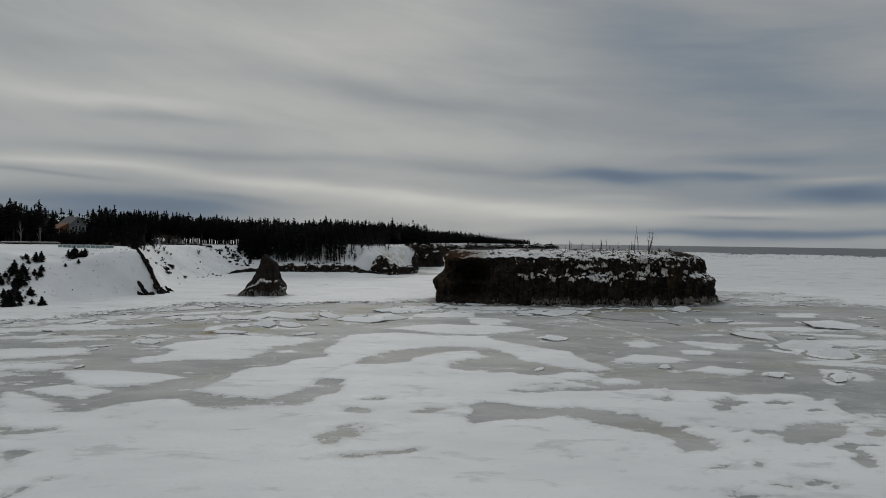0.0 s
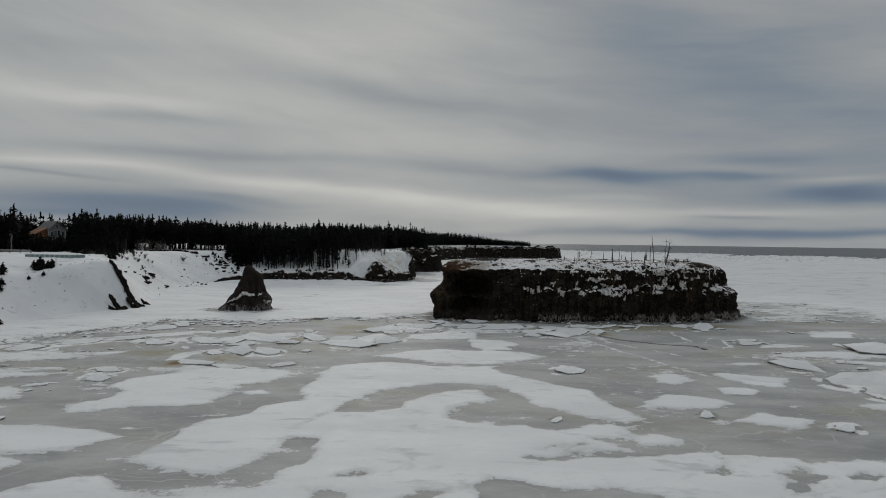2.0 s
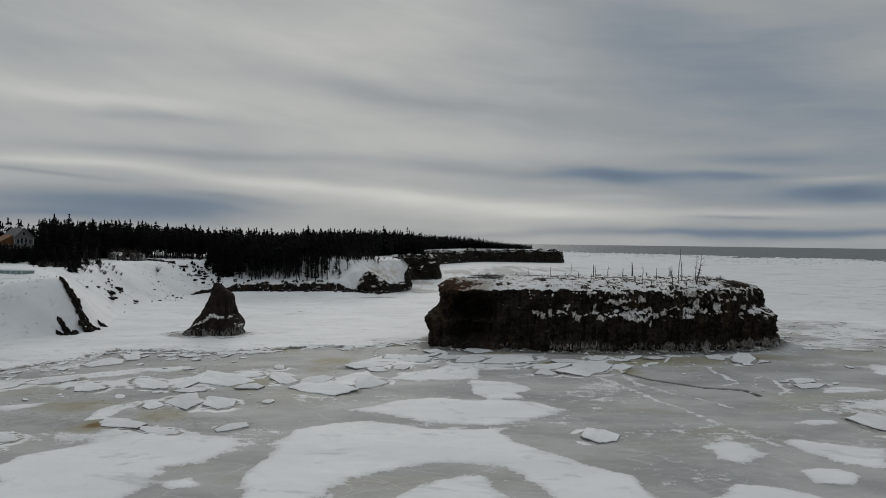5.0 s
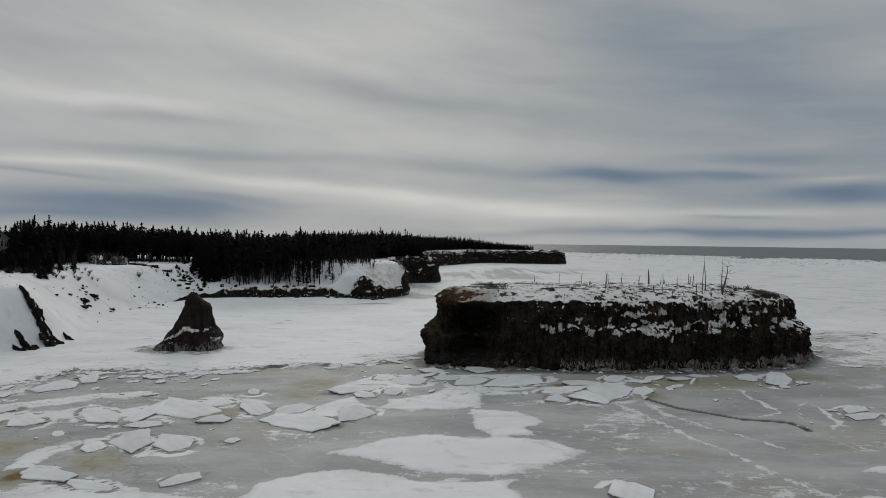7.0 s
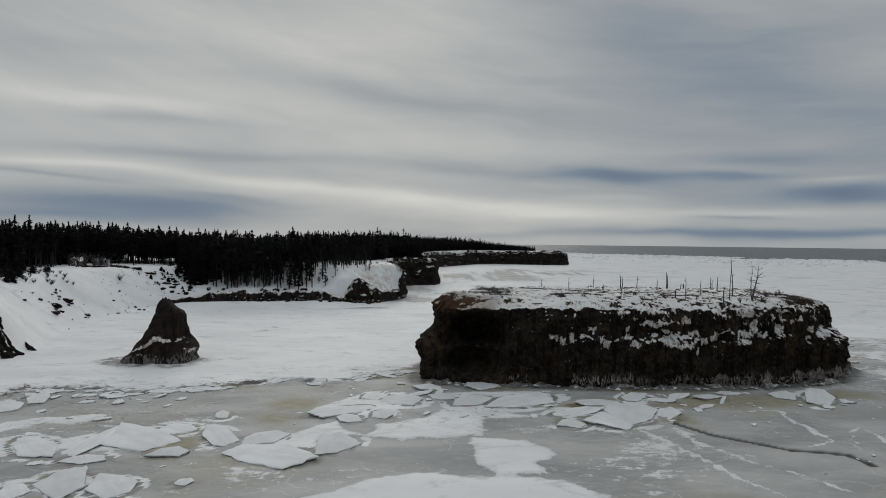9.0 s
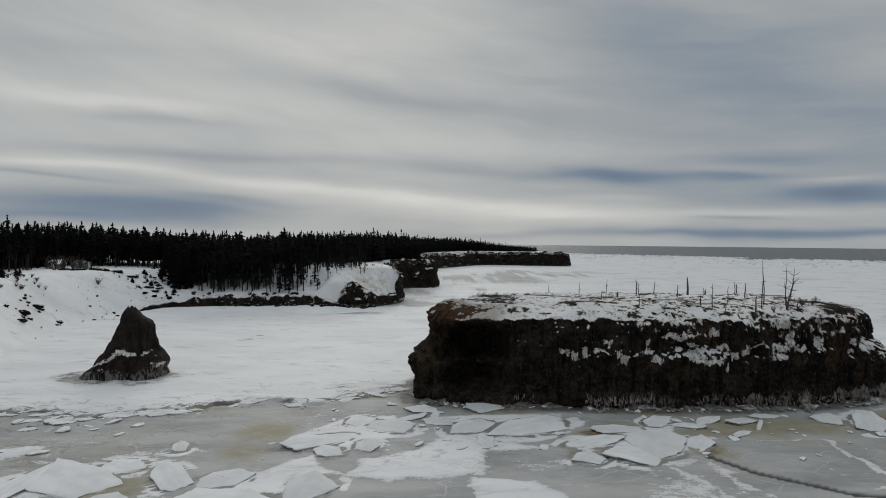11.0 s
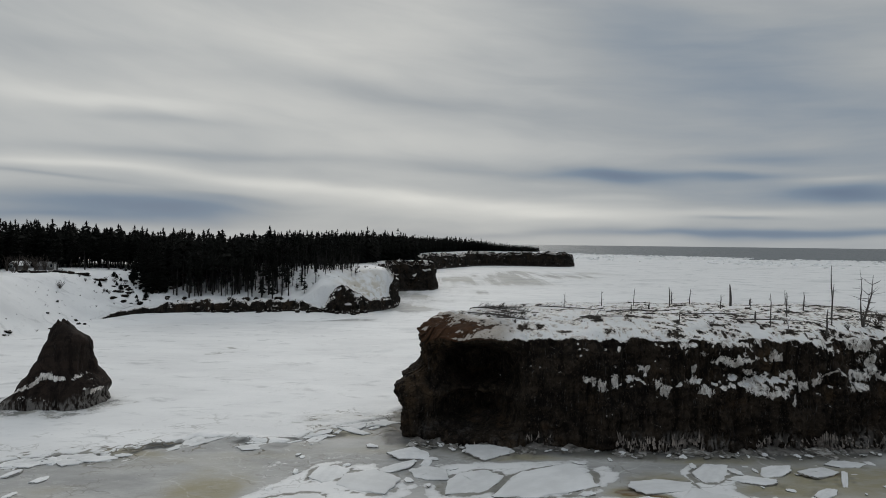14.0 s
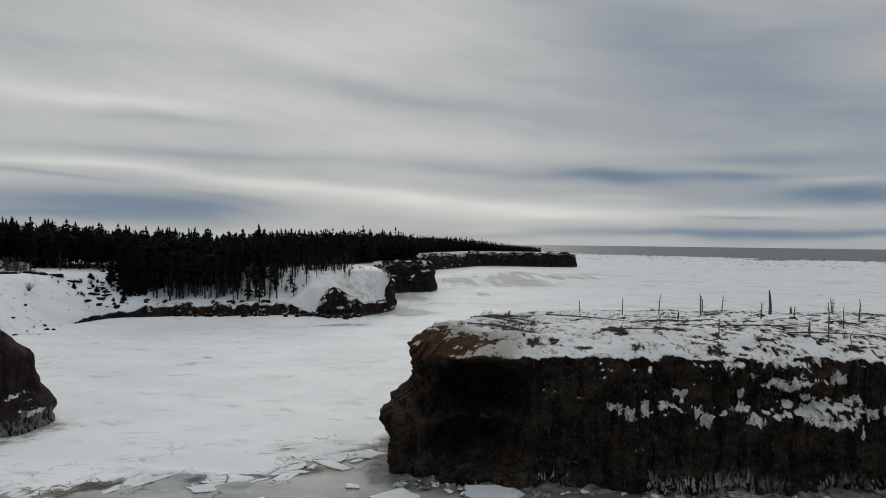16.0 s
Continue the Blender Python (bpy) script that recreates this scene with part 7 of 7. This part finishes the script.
# ---- buildings on the plateau ----
def window(parent, cx, z0, w, h, y):
    win = part("window", box(cx - w / 2, y - 0.05, z0, cx + w / 2, y + 0.08, z0 + h), TRIM, parent, "white-framed window")
    part("pane", box(cx - w / 2 + 0.09, y - 0.075, z0 + 0.09, cx - 0.03, y - 0.054, z0 + h - 0.09), GLASS, win)
    part("pane", box(cx + 0.03, y - 0.075, z0 + 0.09, cx + w / 2 - 0.09, y - 0.054, z0 + h - 0.09), GLASS, win)


def build_house():
    """Two storeys, the gable end to the sea, a cedar lean-to along its side."""
    x, y = HOUSE
    g = land_z(x, y) + 0.9
    house = base("house", "grey two-storey gabled house with an orange cedar wing", "house", pose(x, y, g, 0, 0, 60))
    w, l, eave, ridge = 3.3, 4.3, 6.6, 9.9
    part("wall", prism([(-w, -1.2), (w, -1.2), (w, eave), (0, ridge), (-w, eave)], -l, l), SIDING, house)
    for sx in (-1, 1):
        slab = [(0, ridge + 0.06), (sx * (w + 0.5), eave - 0.42), (sx * (w + 0.5), eave - 0.18), (0, ridge + 0.34)]
        part("roof", prism(slab, -l - 0.45, l + 0.45), ROOFING, house)
    for cx, z0, h in ((-2.1, 4.2, 1.9), (-0.7, 4.2, 2.3), (0.7, 4.2, 2.3), (2.1, 4.2, 1.9), (-2.2, 1.0, 1.6), (2.2, 1.0, 1.6), (0.0, 7.4, 1.4)):
        window(house, cx, z0, 1.0, h, -l)
    part("corner_board", box(-w - 0.03, -l - 0.06, 0, -w + 0.17, -l - 0.003, eave), TRIM, house)
    part("corner_board", box(w - 0.17, -l - 0.06, 0, w + 0.03, -l - 0.003, eave), TRIM, house)
    wing = part("wing", prism([(-w - 4.2, -1.2), (-w - 0.01, -1.2), (-w - 0.01, 7.3), (-w - 4.2, 5.0)], -l + 0.8, l - 1.5), CEDAR, house, "orange cedar-clad lean-to wing")
    part("wing_roof", prism([(-w - 4.6, 4.85), (-w - 0.01, 7.32), (-w - 0.01, 7.58), (-w - 4.6, 5.1)], -l + 0.4, l - 1.1), CEDAR, wing, "orange-brown sloping roof")
    window(house, -w - 1.6, 2.6, 1.2, 1.6, -l + 0.8)
    window(house, -w - 3.6, 2.2, 1.2, 1.5, -l + 0.8)
    part("chimney", box(0.6, 1.2, ridge - 1.0, 1.3, 1.9, ridge + 1.1, 0.03), ROOFING, house)


def build_deck():
    """A viewing deck with glass railing at the brow of the slope."""
    turn = 166
    x, y = -89.5, 160.5
    z = max(land_z(-93, 161), land_z(-89, 160)) - 0.35
    deck = base("viewing_deck", "raised wooden viewing deck with pale glass railing", "deck", pose(x, y, z, 0, 0, turn))
    length, depth = 15.5, 3.2
    part("platform", box(0, -depth, -0.22, length, 0, 0, 0.02), DECK_WOOD, deck)
    for k in range(5):
        part("leg", box(0.3 + k * 3.6, -0.3, -3.0, 0.48 + k * 3.6, -0.12, -0.223), DECK_WOOD, deck)
        part("leg", box(0.3 + k * 3.6, -depth + 0.12, -3.0, 0.48 + k * 3.6, -depth + 0.3, -0.223), DECK_WOOD, deck)
    for row in (-depth + 0.06, -0.06):
        for k in range(11):
            px = 0.08 + k * (length - 0.16) / 10
            part("post", box(px - 0.04, row - 0.04, 0.003, px + 0.04, row + 0.04, 1.12), TRIM, deck)
            if k < 10:
                part("glass_panel", box(px + 0.06, row - 0.012, 0.12, px + (length - 0.16) / 10 - 0.06, row + 0.012, 1.05), RAIL_GLASS, deck, "clear greenish glass panel")
        part("handrail", box(0, row - 0.05, 1.123, length, row + 0.05, 1.19), TRIM, deck)
    for px in (0.06, length - 0.06):
        part("glass_panel", box(px - 0.012, -depth + 0.16, 0.12, px + 0.012, -0.16, 1.05), RAIL_GLASS, deck, "clear greenish glass panel")
        part("handrail", box(px - 0.05, -depth + 0.112, 1.123, px + 0.05, -0.112, 1.19), TRIM, deck)


def build_shed(x, y, turn, w, l, eave, ridge, label, cap=True):
    shed = base("cottage", label, "cottage", pose(x, y, land_z(x, y) - 0.3, 0, 0, turn))
    part("wall", prism([(-w, 0), (w, 0), (w, eave), (0, ridge), (-w, eave)], -l, l), SHED_WOOD, shed)
    for sx in (-1, 1):
        part("roof", prism([(0, ridge + 0.04), (sx * (w + 0.35), eave - 0.2), (sx * (w + 0.35), eave - 0.08), (0, ridge + 0.18)], -l - 0.3, l + 0.3), ROOFING, shed)
        if cap:
            part("roof_snow", prism([(0, ridge + 0.185), (sx * (w + 0.36), eave - 0.075), (sx * (w + 0.33), eave + 0.12), (0, ridge + 0.42)], -l - 0.28, l + 0.28), SNOW, shed, "thick snow on the roof")
    window(shed, -w * 0.45, 1.1, 0.9, 1.0, -l)
    door = part("door", box(w * 0.25, -l - 0.05, 0.3, w * 0.25 + 0.9, -l + 0.05, 2.3), TRIM, shed, "pale plank door")
    part("handle", box(w * 0.25 + 0.72, -l - 0.11, 1.25, w * 0.25 + 0.8, -l - 0.053, 1.33), ROOFING, door)


def build_barrier(x, y, length, turn):
    """A low rail of timber along the brow, capped with snow."""
    rail = base("timber_barrier", "low timber barrier capped with snow on the plateau", "fence", pose(x, y, land_z(x, y), 0, 0, turn))
    n = int(length / 3)
    for k in range(n + 1):
        part("post", box(k * 3 - 0.1, -0.1, -0.6, k * 3 + 0.1, 0.1, 0.7), DECK_WOOD, rail)
    for k in range(n):
        part("rail", box(k * 3 + 0.103, -0.09, 0.28, k * 3 + 2.897, 0.09, 0.6, 0.03), DECK_WOOD, rail)
        part("snow_cap", box(k * 3 + 0.11, -0.1, 0.604, k * 3 + 2.89, 0.1, 0.74, 0.04), SNOW, rail, "ridge of snow")


build_house()
build_deck()
build_shed(-115.5, 249, -10, 1.35, 1.8, 1.8, 2.6, "small weathered grey cottage with snow on its roof")
build_shed(-110.5, 253.5, 78, 1.5, 2.0, 1.7, 2.5, "second weathered grey cottage among bare trees", False)
build_shed(-121, 258, 20, 1.6, 2.0, 2.0, 2.9, "small snow-roofed hut at the wood edge")
build_barrier(-139, 186, 21, 2)
